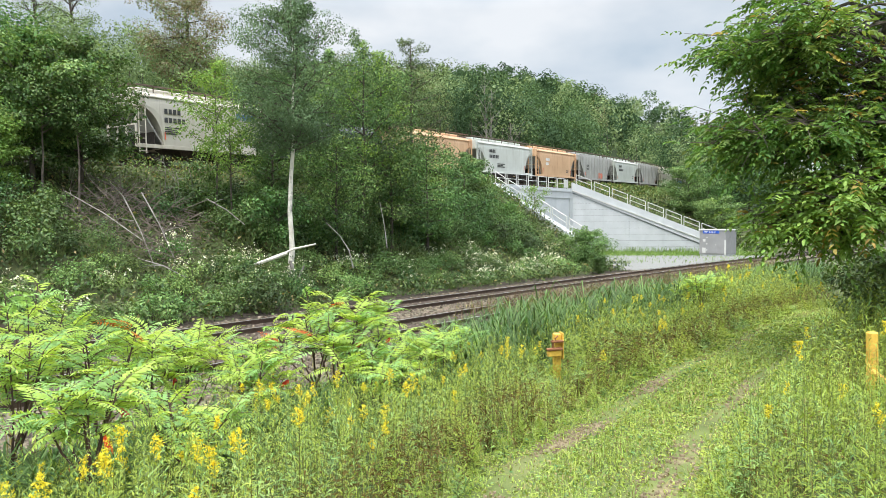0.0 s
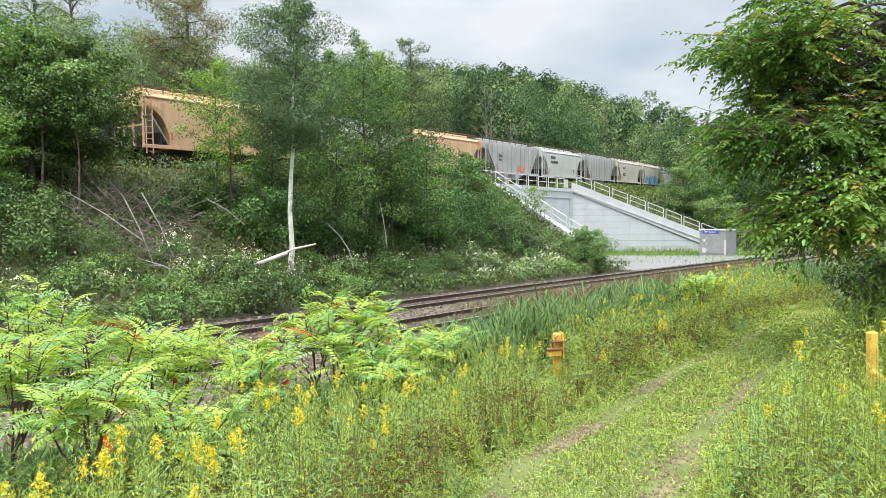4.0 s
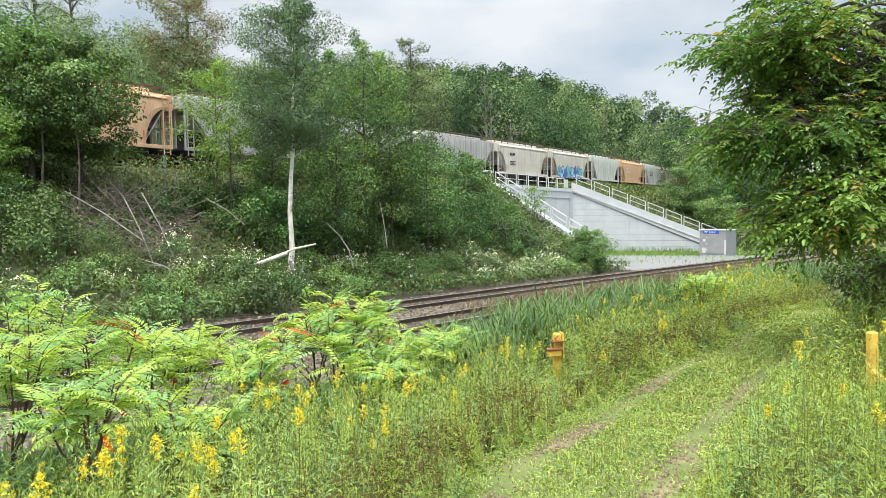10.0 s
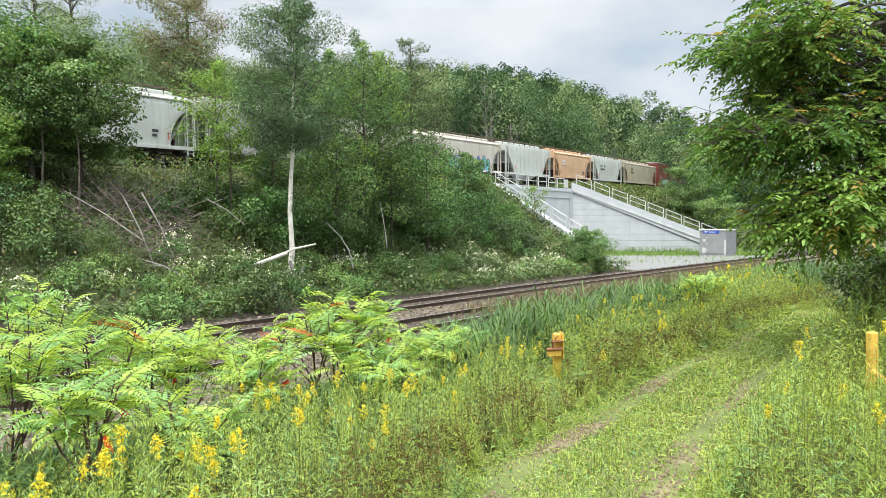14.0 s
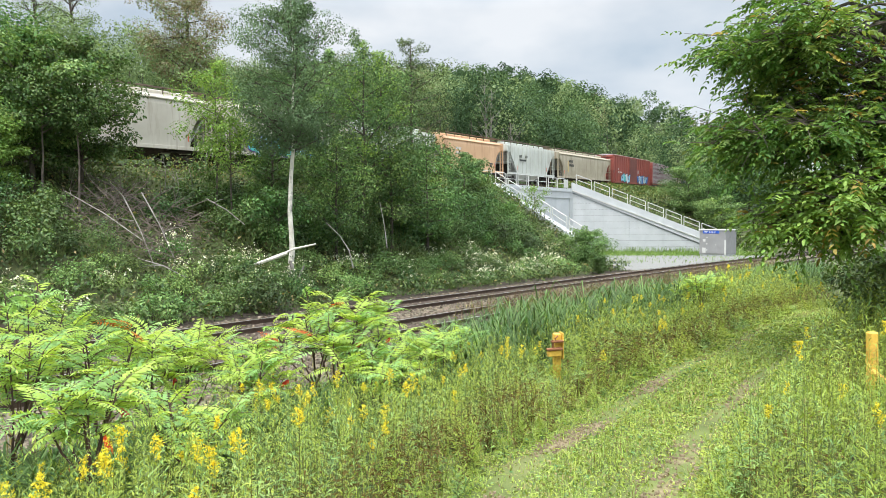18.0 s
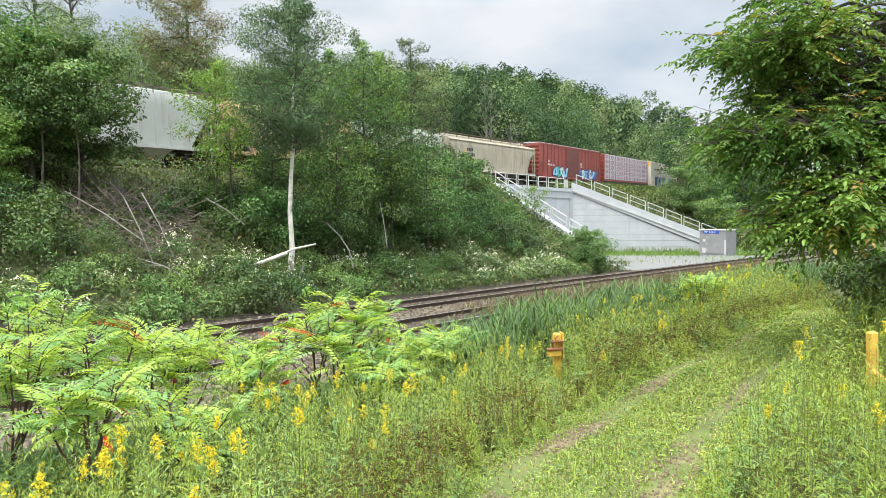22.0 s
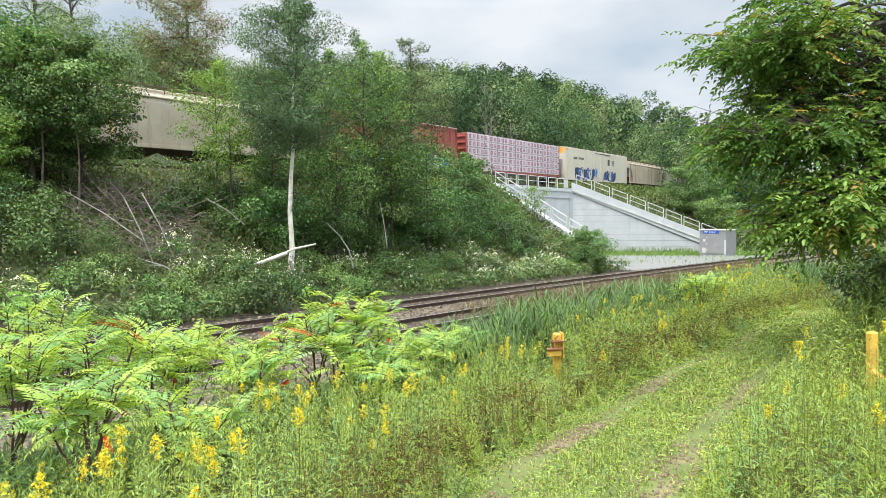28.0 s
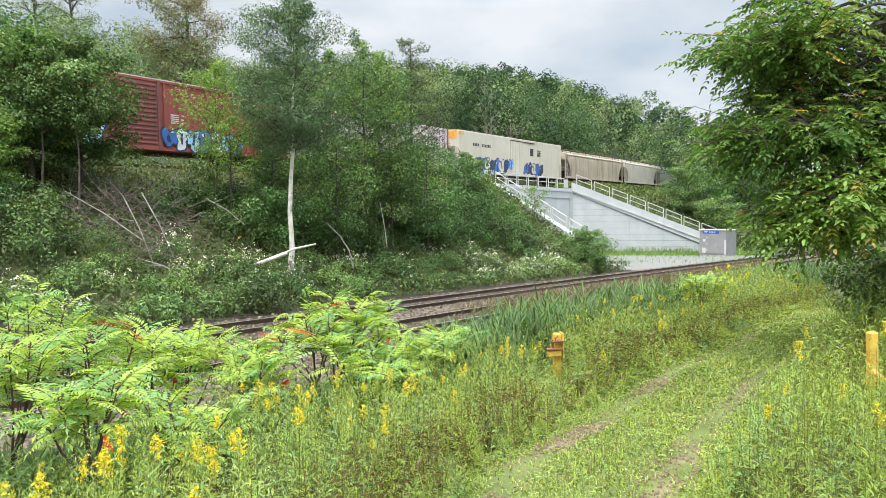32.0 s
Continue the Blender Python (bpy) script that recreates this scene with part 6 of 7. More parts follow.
# -- sumac in the foreground --
def pinnate(b0, d, ln, roll, pairs, size, droop, out, rng):
    """One feather-shaped leaf: its curved stalk; leaflets go into out."""
    pts = [b0]
    for q in range(5):
        pts.append(pts[-1] + d * ln / 5)
        d = (d + Vector((0, 0, -droop))).normalized()
    for q in range(pairs):
        u = 0.12 + 0.86 * q / (pairs - 1)
        g = u * 5
        i0 = min(int(g), 4)
        p = pts[i0].lerp(pts[i0 + 1], g - i0)
        ax = (pts[i0 + 1] - pts[i0]).normalized()
        sd = ax.cross(Vector((0, 0, 1))).normalized()
        up = sd.cross(ax)
        sd, up = sd * math.cos(roll) + up * math.sin(roll), up * math.cos(roll) - sd * math.sin(roll)
        lf = size * math.sin(math.pi * (0.26 + 0.62 * u)) * rng.uniform(0.85, 1.15)
        for sg in (-1, 1):
            dd = (sd * sg + ax * 0.5 - up * 0.22 + Vector(rng.normal(size=3) * 0.1)).normalized()
            out.append((p, dd, up + sd * sg * 0.25, lf))
    out.append((pts[5], d, Vector((0, 0, 1)), size * 0.8))
    return pts


def sumac(x, y, top, seed, spread=0.85, fruits=0, n_leaf=74):
    rng = np.random.default_rng(seed)
    z0 = gz(x, y)
    H = top - z0
    t = tagged(new("sumac"), "bright green sumac shrub with feathery leaves" if not fruits else "bright green sumac shrub with a few red leaves", "shrub", "sumac shrubs")
    t.matrix_basis = pose(x, y, z0 - 0.08)
    wood = Build()
    tips = []
    fork = Vector((rng.normal() * 0.08, rng.normal() * 0.08, H * 0.38))
    wood.tube([(0, 0, 0), (fork.x * 0.4, fork.y * 0.5, H * 0.2), fork], [0.02, 0.017, 0.014], 6)
    for i in range(7):
        a = i * 2.4 + rng.uniform(-0.5, 0.5)
        r = spread * rng.uniform(0.2, 0.9)
        e = Vector((r * math.cos(a), r * math.sin(a), H * (0.93 - 0.36 * r / spread * rng.random() - 0.12 * rng.random())))
        m = fork.lerp(e, 0.5) + Vector((rng.normal() * 0.03, rng.normal() * 0.03, -0.09))
        wood.tube([fork, m, e], [0.013, 0.01, 0.006], 5)
        tips.append((fork, m, e))
    part("branchwork", wood, M["stem_red"], t, "dark reddish-brown stems")["kind"] = "stuff"
    lf, kinds = [], []
    rach = Build()
    for i in range(n_leaf):
        f, m, e = tips[i % 7]
        u = 1.0 - (i // 7) * rng.uniform(0.03, 0.1)
        a = rng.uniform(0, 6.28)
        d = Vector((math.cos(a), math.sin(a), rng.uniform(0.25, 1.3) * (0.5 + 0.5 * u))).normalized()
        k0 = len(lf)
        pts = pinnate(m.lerp(e, max(u, 0.2)), d, rng.uniform(0.3, 0.46), rng.normal() * 0.35, 11, 0.1, rng.uniform(0.08, 0.26), lf, rng)
        rach.tube([pts[0], pts[2], pts[5]], [0.005, 0.0035, 0.002], 3, cap=False)
        kinds += [1 if rng.random() < 0.004 else 2 if rng.random() < 0.4 else 0] * (len(lf) - k0)
    P, D, N, L = (np.array([q[j] for q in lf]) for j in range(4))
    V, Q = leaves(P, unit(D), unit(N), L, L * 0.29, 0.1, 0.12)
    lv = part("foliage", np_mesh("foliage", V, Q, [M["leaf_sumac"], M["sumac_turning"], M["leaf_sumac_b"]], np.array(kinds)), M["leaf_sumac"], t)
    part("stalkwork", rach, M["stem_red"], lv)["kind"] = "stuff"
    for i in range(fruits):
        e = tips[(i * 3) % 7][2] + Vector((rng.normal() * 0.12, -0.12, rng.uniform(-0.42, -0.12)))
        a = rng.uniform(0, 6.28)
        red = []
        pinnate(e, Vector((math.cos(a), math.sin(a) * 0.5, -0.2)).normalized(), 0.15, 1.0, 7, 0.085, 0.2, red, rng)
        P, D, N, L = (np.array([q[j] for q in red]) for j in range(4))
        D = unit(D * 0.5 + np.array([0, 0, -0.8]))
        V, Q = leaves(P, D, unit(N + np.array([0, -1.2, 0.0])), L, L * 0.3, 0.1, 0.1)
        part("turned_leaf", np_mesh("turned_leaf", V, Q, [M["sumac_red"]]), M["sumac_red"], t, "bright red drooping leaf")
    return t


M["sumac_red"] = leaf_mat("sumac_leaf_red", (0.75, 0.07, 0.035), (0.6, 0.045, 0.025), island=0.15)
M["leaf_sumac_b"] = leaf_mat("sumac_leaf_blue_green", (0.33, 0.53, 0.2), (0.25, 0.44, 0.15), island=0.15, trans=0.45)
M["sumac_turning"] = leaf_mat("sumac_leaf_turning", (0.62, 0.13, 0.035), (0.5, 0.2, 0.04))
SUMAC = ((-5.05, 8.0, 2.58, 1), (-4.85, 8.5, 2.45, 1), (-3.64, 7.0, 2.26, 0), (-3.3, 7.5, 2.1, 1), (-3.27, 8.5, 1.85, 0), (-3.05, 5.5, 2.0, 2), (-4.15, 6.5, 2.2, 1),
         (-2.64, 8.8, 1.85, 0), (-1.92, 9.5, 2.3, 1), (-1.12, 9.6, 2.3, 1), (-1.48, 9.0, 2.0, 1), (-0.68, 9.5, 1.55, 0), (-0.2, 10.5, 1.5, 0), (-4.6, 5.9, 1.75, 1), (-2.3, 8.2, 1.6, 1),
         (-2.5, 6.2, 1.6, 1), (-5.6, 7.2, 2.3, 1), (-3.9, 9.2, 1.9, 0), (0.25, 11.2, 1.35, 0), (6.3, 16.6, 1.95, 0), (7.0, 17.4, 1.9, 0), (-0.9, 8.4, 1.55, 0))
for i, (x, y, top, fr) in enumerate(SUMAC):
    sumac(x, y, top + 0.3, 300 + i, fruits=fr, spread=0.62)


# -- goldenrod, grass and reeds --
def rut_n(s):
    return np.interp(s, [-20, -13.3, -12.4, -10, -7.9, -2.8, 4], [18.4, 16.0, 15.6, 15.3, 15.15, 14.9, 14.8])


def stems_field(X, Y, H, rng, leaf_n, leaf_len, flower, slim_leaf=0.17, dry=0.1, tone=None):
    """Upright leafy stems; flower marks those with a yellow plume, dry is the share of brown stems, tone picks the leaf colour."""
    n = len(X)
    Z = ground(X, Y)
    lean = rng.normal(size=(n, 2)) * 0.13
    B = np.stack([X, Y, Z], 1)
    u = np.tile(np.linspace(0.14, 1.0, leaf_n), n) + rng.uniform(-0.02, 0.02, n * leaf_n)
    R = np.repeat(np.arange(n), leaf_n)
    P = B[R] + np.stack([lean[R, 0] * u * H[R], lean[R, 1] * u * H[R], u * H[R]], 1)
    a = rng.uniform(0, 6.28, len(R))
    D = unit(np.stack([np.cos(a), np.sin(a), -0.3 + 2.0 * u * rng.uniform(0.4, 1.2, len(R))], 1))
    ln = leaf_len * rng.uniform(0.7, 1.3, len(R)) * (1.1 - 0.55 * u)
    V, Q = leaves(P, D, np.tile([0, 0, 1.0], (len(R), 1)) + rng.normal(size=(len(R), 3)) * 0.3, ln, ln * slim_leaf, droop=0.25)
    tone = rng.random(n) if tone is None else tone
    kind = np.repeat(np.where(tone < 0.3, 3, 0), leaf_n)
    dry = np.broadcast_to(dry, n)
    withered = (u < 0.3 + 1.2 * dry[R]) & (rng.random(len(R)) < 0.36 + dry[R]) & (np.repeat(H, leaf_n) > 0.3)
    kind[withered] = 4
    sets = [(V, Q, kind)]
    top = B + np.stack([lean[:, 0] * H, lean[:, 1] * H, H], 1)
    brown = np.where((rng.random(n) < dry) & (H > 0.3), 4, 1)
    for w in (np.array([0.0018, 0, 0]), np.array([0, 0.0018, 0])):
        sv = np.stack([B - w, B + w, top + w * 0.5, top - w * 0.5], 1).reshape(-1, 3)
        sets.append((sv, np.arange(n * 4).reshape(-1, 4), brown))
    f = np.nonzero(flower)[0]
    if len(f):
        # a plume: seven curved sprays set round the tip, thick with florets
        k, arms = 130, 7
        R = np.repeat(f, k)
        size = np.repeat(rng.uniform(0.4, 0.85, len(f)), k)
        arm = rng.integers(0, arms, len(R))
        br = arm * 2 * math.pi / arms + np.repeat(rng.uniform(0, 6.28, len(f)), k)
        t = rng.random(len(R)) ** 0.8
        base_z = -0.16 * (arm % 4) / 3
        rad = 0.056 * t * (1 - 0.45 * (arm % 4 == 0))
        P = top[R] + np.stack([np.cos(br) * rad * size, np.sin(br) * rad * size, (base_z + 0.1 * np.sqrt(t) - 0.03 * t * t) * size], 1) + rng.normal(size=(len(R), 3)) * 0.006
        V, Q = leaves(P, sphere_dirs(len(R), rng), sphere_dirs(len(R), rng) + np.array([0, 0, 0.6]), 0.0125, 0.01)
        sets.append((V, Q, 2))
    return gather(sets)


M["leaf_withered"] = leaf_mat("withered_leaf", (0.15, 0.105, 0.03), (0.1, 0.068, 0.02), island=0.3, trans=0.2, spec=0.1)
FIELD = [M["leaf_gold"], M["stem"], M["flower_gold"], M["leaf_bush2"], M["leaf_withered"]]


def meadow():
    rng = np.random.default_rng(41)
    X, Y, s, k = at_ground(38500, rng, -24, 10, 8.6, 24)
    p = k - rut_n(s)
    d = np.hypot(X, Y)
    dens = np.where(p < -0.32, 1.0, np.where(p > 1.5, 1.0, 0.0))
    clear = (d > 2.3) & ((Y > 0.8) & (abs(X / np.maximum(Y, 0.1)) < 0.85) | (rng.random(len(X)) < 0.22) & (d < 11))
    keep = (rng.random(len(X)) < dens) & clear & ~((k < 12.4) & (s > -7.5) & (s < 12))
    X, Y, s, k, p = X[keep], Y[keep], s[keep], k[keep], p[keep]
    # stems grow in clumps: drawn in towards the middle of their clump, which has its own height and colour
    cell = 0.34
    ci, cj = np.floor(X / cell + 0.3 * np.sin(Y * 3.1)).astype(int) % 211, np.floor(Y / cell).astype(int) % 197
    clump = rng.random((211, 197, 4))[ci, cj]
    X = X + (0.55 * clump[:, 2] + 0.2 - (X / cell + 0.3 * np.sin(Y * 3.1)) % 1) * cell * 0.5
    Y = Y + (0.55 * clump[:, 3] + 0.2 - (Y / cell) % 1) * cell * 0.5
    patch = 0.5 + 0.5 * np.sin(X * 1.7 + np.sin(Y * 1.1) * 2) * np.cos(Y * 1.4)
    edge = np.clip((np.abs(p - 0.6) - 0.85) / 0.5, 0.25, 1)
    H = (0.55 + 0.45 * patch + rng.normal(size=len(X)) * 0.08) * (0.76 + 0.48 * clump[:, 0]) * edge
    H = np.clip(H, 0.14, 1.15)
    H = np.where((abs(X - 1.55) < 0.5) & (Y > 7.4) & (Y < 9.75), np.minimum(H, 0.32), H)     # kept low by the post
    H = np.where((abs(X - 4.75) < 0.75) & (Y > 5.6) & (Y < 7.6), np.minimum(H, 0.25), H)
    near_left = (p < 0)
    fl = (rng.random(len(X)) < np.where(near_left, np.clip(0.095 - 0.0055 * Y, 0.026, 0.058), 0.014) * (0.3 + 1.2 * patch)) & (H > 0.5)
    near = np.hypot(X, Y) < 9
    dry = 0.07 + 0.33 * np.clip(1 - abs(p + 0.75) / 0.6, 0, 1)
    tone = clump[:, 1] * 0.8 + 0.2 * rng.random(len(X))
    V, Q, mi = gather([stems_field(X[c], Y[c], H[c], rng, ln, lw, fl[c], 0.17, dry[c], tone[c]) for c, ln, lw in ((near, 30, 0.08), (~near, 14, 0.13))])
    tagged(new("goldenrod", np_mesh("goldenrod", V, Q, FIELD, mi)), "tall green goldenrod with yellow flower plumes", "goldenrod", kind="stuff")
    # short weeds on the crown of the path
    X, Y, s, k = at_ground(6000, rng, -16, 3, 14.4, 18.2)
    p = k - rut_n(s)
    keep = ((p > 0.2) & (p < 0.95) | (p > 1.35) & (p < 1.7) | (p < -0.22) & (p > -0.45)) & (Y > 0.8) & (np.hypot(X, Y) > 2.4)
    X, Y, s, p = X[keep], Y[keep], s[keep], p[keep]
    H = rng.uniform(0.04, 0.1, len(X)) + 0.16 * rng.random(len(X)) ** 2 * np.clip(1 - abs(p - 0.58) / 0.5, 0, 1)
    V, Q, mi = stems_field(X, Y, H, rng, 8, 0.055, rng.random(len(X)) < 0.0)
    tagged(new("path_weeds", np_mesh("path_weeds", V, Q, FIELD, mi)), "short leafy weeds on the crown of the path", "weeds", kind="stuff")
    # yellow stand beyond the gate post
    X, Y, s, k = at_ground(1100, rng, -0.5, 7, 11.4, 13.8)
    H = rng.uniform(1.0, 1.55, len(X))
    V, Q, mi = stems_field(X, Y, H, rng, 14, 0.15, rng.random(len(X)) < 0.035)
    tagged(new("goldenrod", np_mesh("goldenrod_stand", V, Q, FIELD, mi)), "flowering goldenrod stand beyond the yellow post", "goldenrod", kind="stuff")


meadow()


def grass():
    rng = np.random.default_rng(51)
    # the trodden path
    X, Y, s, k = at_ground(230000, rng, -20, 8, 13.6, 20)
    p = k - rut_n(s)
    d = np.hypot(X, Y)
    clear = (d > 1.5) & ((Y > 0.8) & (abs(X / np.maximum(Y, 0.1)) < 0.8) | (rng.random(len(X)) < 0.15)) & (p > -0.7) & (p < 2.0)
    rut = np.minimum(abs(p - 0.06 * np.sin(s * 1.1)), abs(p - 1.15 - 0.06 * np.sin(s * 0.9)) + 0.04)
    patch = 0.5 + 0.5 * np.sin(X * 2.3 + 3 * np.sin(Y * 1.7)) * np.cos(Y * 2.1 + X)
    keep = clear & (rng.random(len(X)) < np.clip((rut - 0.02) / 0.2, np.where(s > -6.0, 0.8, 0.22), 1) * (0.6 + 0.4 * patch)) & (rng.random(len(X)) < np.clip(9 / d, 0.3, 1))
    X, Y, p, rut, d, patch = X[keep], Y[keep], p[keep], rut[keep], d[keep], patch[keep]
    n = len(X)
    H = rng.uniform(0.02, 0.06, n) + 0.12 * np.clip(rut - 0.12, 0, 0.45) / 0.45 * (0.3 + patch) * rng.random(n) ** 1.5
    a = rng.uniform(0, 6.28, n)
    D = np.stack([np.cos(a), np.sin(a), np.zeros(n)], 1)
    V1, Q1 = blades(np.stack([X, Y, ground(X, Y) - 0.005], 1), D, H, 0.009 * (1 + np.clip(d - 4, 0, 20) / 8), rng.uniform(0.3, 1.3, n), rng)
    dry1 = np.tile((rng.random(n) < np.where(rut < 0.14, 0.45, 0.16)).astype(int), 2)
    # taller grass among the weeds
    X, Y, s, k = at_ground(70000, rng, -24, 12, 10.0, 24)
    p = k - rut_n(s)
    d = np.hypot(X, Y)
    keep = (d > 2.0) & ((Y > 0.8) & (abs(X / np.maximum(Y, 0.1)) < 0.85) | (rng.random(len(X)) < 0.5)) & (d < 26) & ((p < -0.5) | (p > 2.0))
    X, Y, d = X[keep], Y[keep], d[keep]
    n = len(X)
    H = rng.uniform(0.12, 0.42, n)
    a = rng.uniform(0, 6.28, n)
    V2, Q2 = blades(np.stack([X, Y, ground(X, Y) - 0.01], 1), np.stack([np.cos(a), np.sin(a), np.zeros(n)], 1), H, 0.008 * (1 + np.clip(d - 5, 0, 20) / 8), rng.uniform(0.3, 1.3, n), rng)
    dry2 = np.tile((rng.random(n) < 0.12).astype(int), 2)
    V, Q, mi = gather([(V1, Q1, dry1), (V2, Q2, dry2)])
    tagged(new("grass", np_mesh("grass", V, Q, [M["leaf_grass"], M["leaf_dry"]], mi)), "patchy green grass with dry blades on the path", "grass", kind="stuff")
    # low clover-like leaves in the turf
    n = 95000
    X, Y, s, k = at_ground(n, rng, -17, 5, 14, 18.6)
    p = k - rut_n(s)
    d = np.hypot(X, Y)
    rut = np.minimum(abs(p), abs(p - 1.15))
    keep = (d > 0.9) & (rng.random(n) < np.clip((rut - 0.06) / 0.2, 0.06, 1)) & (d < 18)
    X, Y = X[keep], Y[keep]
    n = len(X)
    k2 = 1 + np.clip(np.hypot(X, Y) - 5, 0, 15) / 9
    P = np.stack([X, Y, ground(X, Y) + rng.uniform(0.003, 0.045, n)], 1)
    V, Q = leaves(P, unit(rng.normal(size=(n, 3)) * np.array([1, 1, 0.3])), np.tile([0, 0, 1.0], (n, 1)) + rng.normal(size=(n, 3)) * 0.6, rng.uniform(0.022, 0.055, n) * k2, rng.uniform(0.009, 0.02, n) * k2)
    tagged(new("low_weeds", np_mesh("low_weeds", V, Q, [M["leaf_gold"], M["leaf_grass"], M["leaf_dry"], M["leaf_bush2"]], rng.choice([0, 1, 2, 3], n, p=[0.35, 0.35, 0.1, 0.2]))), "low broad-leaved weeds in the turf", "weeds", kind="stuff")


grass()


def reeds():
    rng = np.random.default_rng(61)
    X, Y, s, k = at_ground(5600, rng, -17, 24, 7.9, 12.6)
    n = len(X)
    keep = (k < np.where(s < 1.0, 12.4, 11.5)) & (rng.random(n) < np.clip((k - 7.4) / 1.4, 0.25, 1))
    X, Y, s, k = X[keep], Y[keep], s[keep], k[keep]
    n = len(X)
    H = rng.uniform(1.0, 1.75, n) * np.clip(1.1 - 0.06 * np.clip(9.5 - k, 0, 3), 0.8, 1) * np.interp(s, [-9, -6.5], [0.45, 1])
    z = ground(X, Y)
    lean = rng.normal(size=(n, 2)) * 0.1
    per = 11
    R = np.repeat(np.arange(n), per)
    u = np.tile(np.linspace(0.2, 0.97, per), n)
    a = rng.uniform(0, 6.28, len(R))
    P = np.stack([X[R] + lean[R, 0] * u * H[R], Y[R] + lean[R, 1] * u * H[R], z[R] + u * H[R] * 0.82], 1)
    V, Q = blades(P, np.stack([np.cos(a), np.sin(a), np.zeros(len(R))], 1), rng.uniform(0.35, 0.66, len(R)), 0.024, rng.uniform(1.1, 2.4, len(R)), rng)
    B = np.stack([X, Y, z - 0.02], 1)
    T = np.stack([X + lean[:, 0] * H, Y + lean[:, 1] * H, z + H * 0.85], 1)
    w = np.array([0.005, 0, 0])
    S = np.stack([B - w, B + w, T + w * 0.4, T - w * 0.4], 1).reshape(-1, 3)
    sets = [(V, Q, 0), (S, np.arange(n * 4).reshape(-1, 4), 0)]
    f = (rng.random(n) < 0.03) & (s < 0) & (k < 10.5)
    m = int(f.sum())
    tp = np.stack([X[f], Y[f], z[f] + H[f] * 0.95], 1)
    R = np.repeat(np.arange(m), 12)
    V, Q = leaves(tp[R] + rng.normal(size=(len(R), 3)) * np.array([0.05, 0.05, 0.1]), sphere_dirs(len(R), rng), sphere_dirs(len(R), rng), 0.1, 0.03)
    sets.append((V, Q, 1))
    V, Q, mi = gather(sets)
    tagged(new("reeds", np_mesh("reeds", V, Q, [M["leaf_reed"], M["leaf_dry"]], mi)), "green reeds bending in the trackside ditch", "reeds", kind="stuff")
    # dry weeds and tufts on the ballast edge
    X, Y, s, k = at_ground(14000, rng, -16, 40, 5.6, 9.5)
    keep = rng.random(len(X)) < np.clip((k - 5.2) / 2.2, 0, 1)
    X, Y = X[keep], Y[keep]
    n = len(X)
    a = rng.uniform(0, 6.28, n)
    V, Q = blades(np.stack([X, Y, ground(X, Y) - 0.01], 1), np.stack([np.cos(a), np.sin(a), np.zeros(n)], 1), rng.uniform(0.12, 0.6, n), 0.02, rng.uniform(0.2, 1.2, n), rng)
    tagged(new("dry_weeds", np_mesh("dry_weeds", V, Q, [M["leaf_dry"], M["leaf_reed"]], np.tile((rng.random(n) < 0.55).astype(int), 2))), "dry brown weeds along the ballast edge", "weeds", kind="stuff")
    # brown seeding grass that hides the second track further along
    X, Y, s, k = at_ground(27000, rng, 1.5, 40, 2.3, 8.4)
    keep = rng.random(len(X)) < np.clip((s - 2.0) / 3.5, 0, 1) * np.clip((k - 2.2) / 1.2, 0, 1)
    X, Y, s, k = X[keep], Y[keep], s[keep], k[keep]
    n = len(X)
    a = rng.uniform(0, 6.28, n)
    H = rng.uniform(0.15, 0.45, n) + 0.4 * rng.random(n) ** 2
    z = ground(X, Y)
    V, Q = blades(np.stack([X, Y, z - 0.01], 1), np.stack([np.cos(a), np.sin(a), np.zeros(n)], 1), H, 0.022, rng.uniform(0.2, 1.0, n), rng)
    tint = np.tile(rng.choice([0, 1, 2], n, p=[0.3, 0.25, 0.45]), 2)
    f = np.repeat(np.nonzero(rng.random(n) < 0.22)[0], 7)
    V2, Q2 = leaves(np.stack([X[f], Y[f], z[f] + H[f]], 1) + rng.normal(size=(len(f), 3)) * np.array([0.03, 0.03, 0.06]), unit(rng.normal(size=(len(f), 3)) + np.array([0, 0, 0.8])), sphere_dirs(len(f), rng), 0.07, 0.02)
    V, Q, mi = gather([(V, Q, tint), (V2, Q2, 2)])
    tagged(new("seeding_grass", np_mesh("seeding_grass", V, Q, [M["leaf_dry"], M["leaf_reed"], M["seed_brown"]], mi)), "brown seeding grass growing over the second track", "grass", kind="stuff")
    # grass strip before the wing wall
    X, Y = rng.uniform(13, 36, 12000), np.where(rng.random(12000) < 0.82, rng.uniform(71.5, 79.8, 12000), 79.8 - 22 * rng.random(12000) ** 1.5)
    n = len(X)
    a = rng.uniform(0, 6.28, n)
    V, Q = blades(np.stack([X, Y, ground(X, Y) - 0.02], 1), np.stack([np.cos(a), np.sin(a), np.zeros(n)], 1), rng.uniform(0.12, 0.4, n) + 0.9 * (Y > 78) * rng.random(n) ** 3, 0.04, rng.uniform(0.2, 1.0, n), rng)
    tagged(new("verge_grass", np_mesh("verge_grass", V, Q, [M["leaf_verge"]])), "bright green grass strip before the concrete wall", "grass", kind="stuff")


reeds()


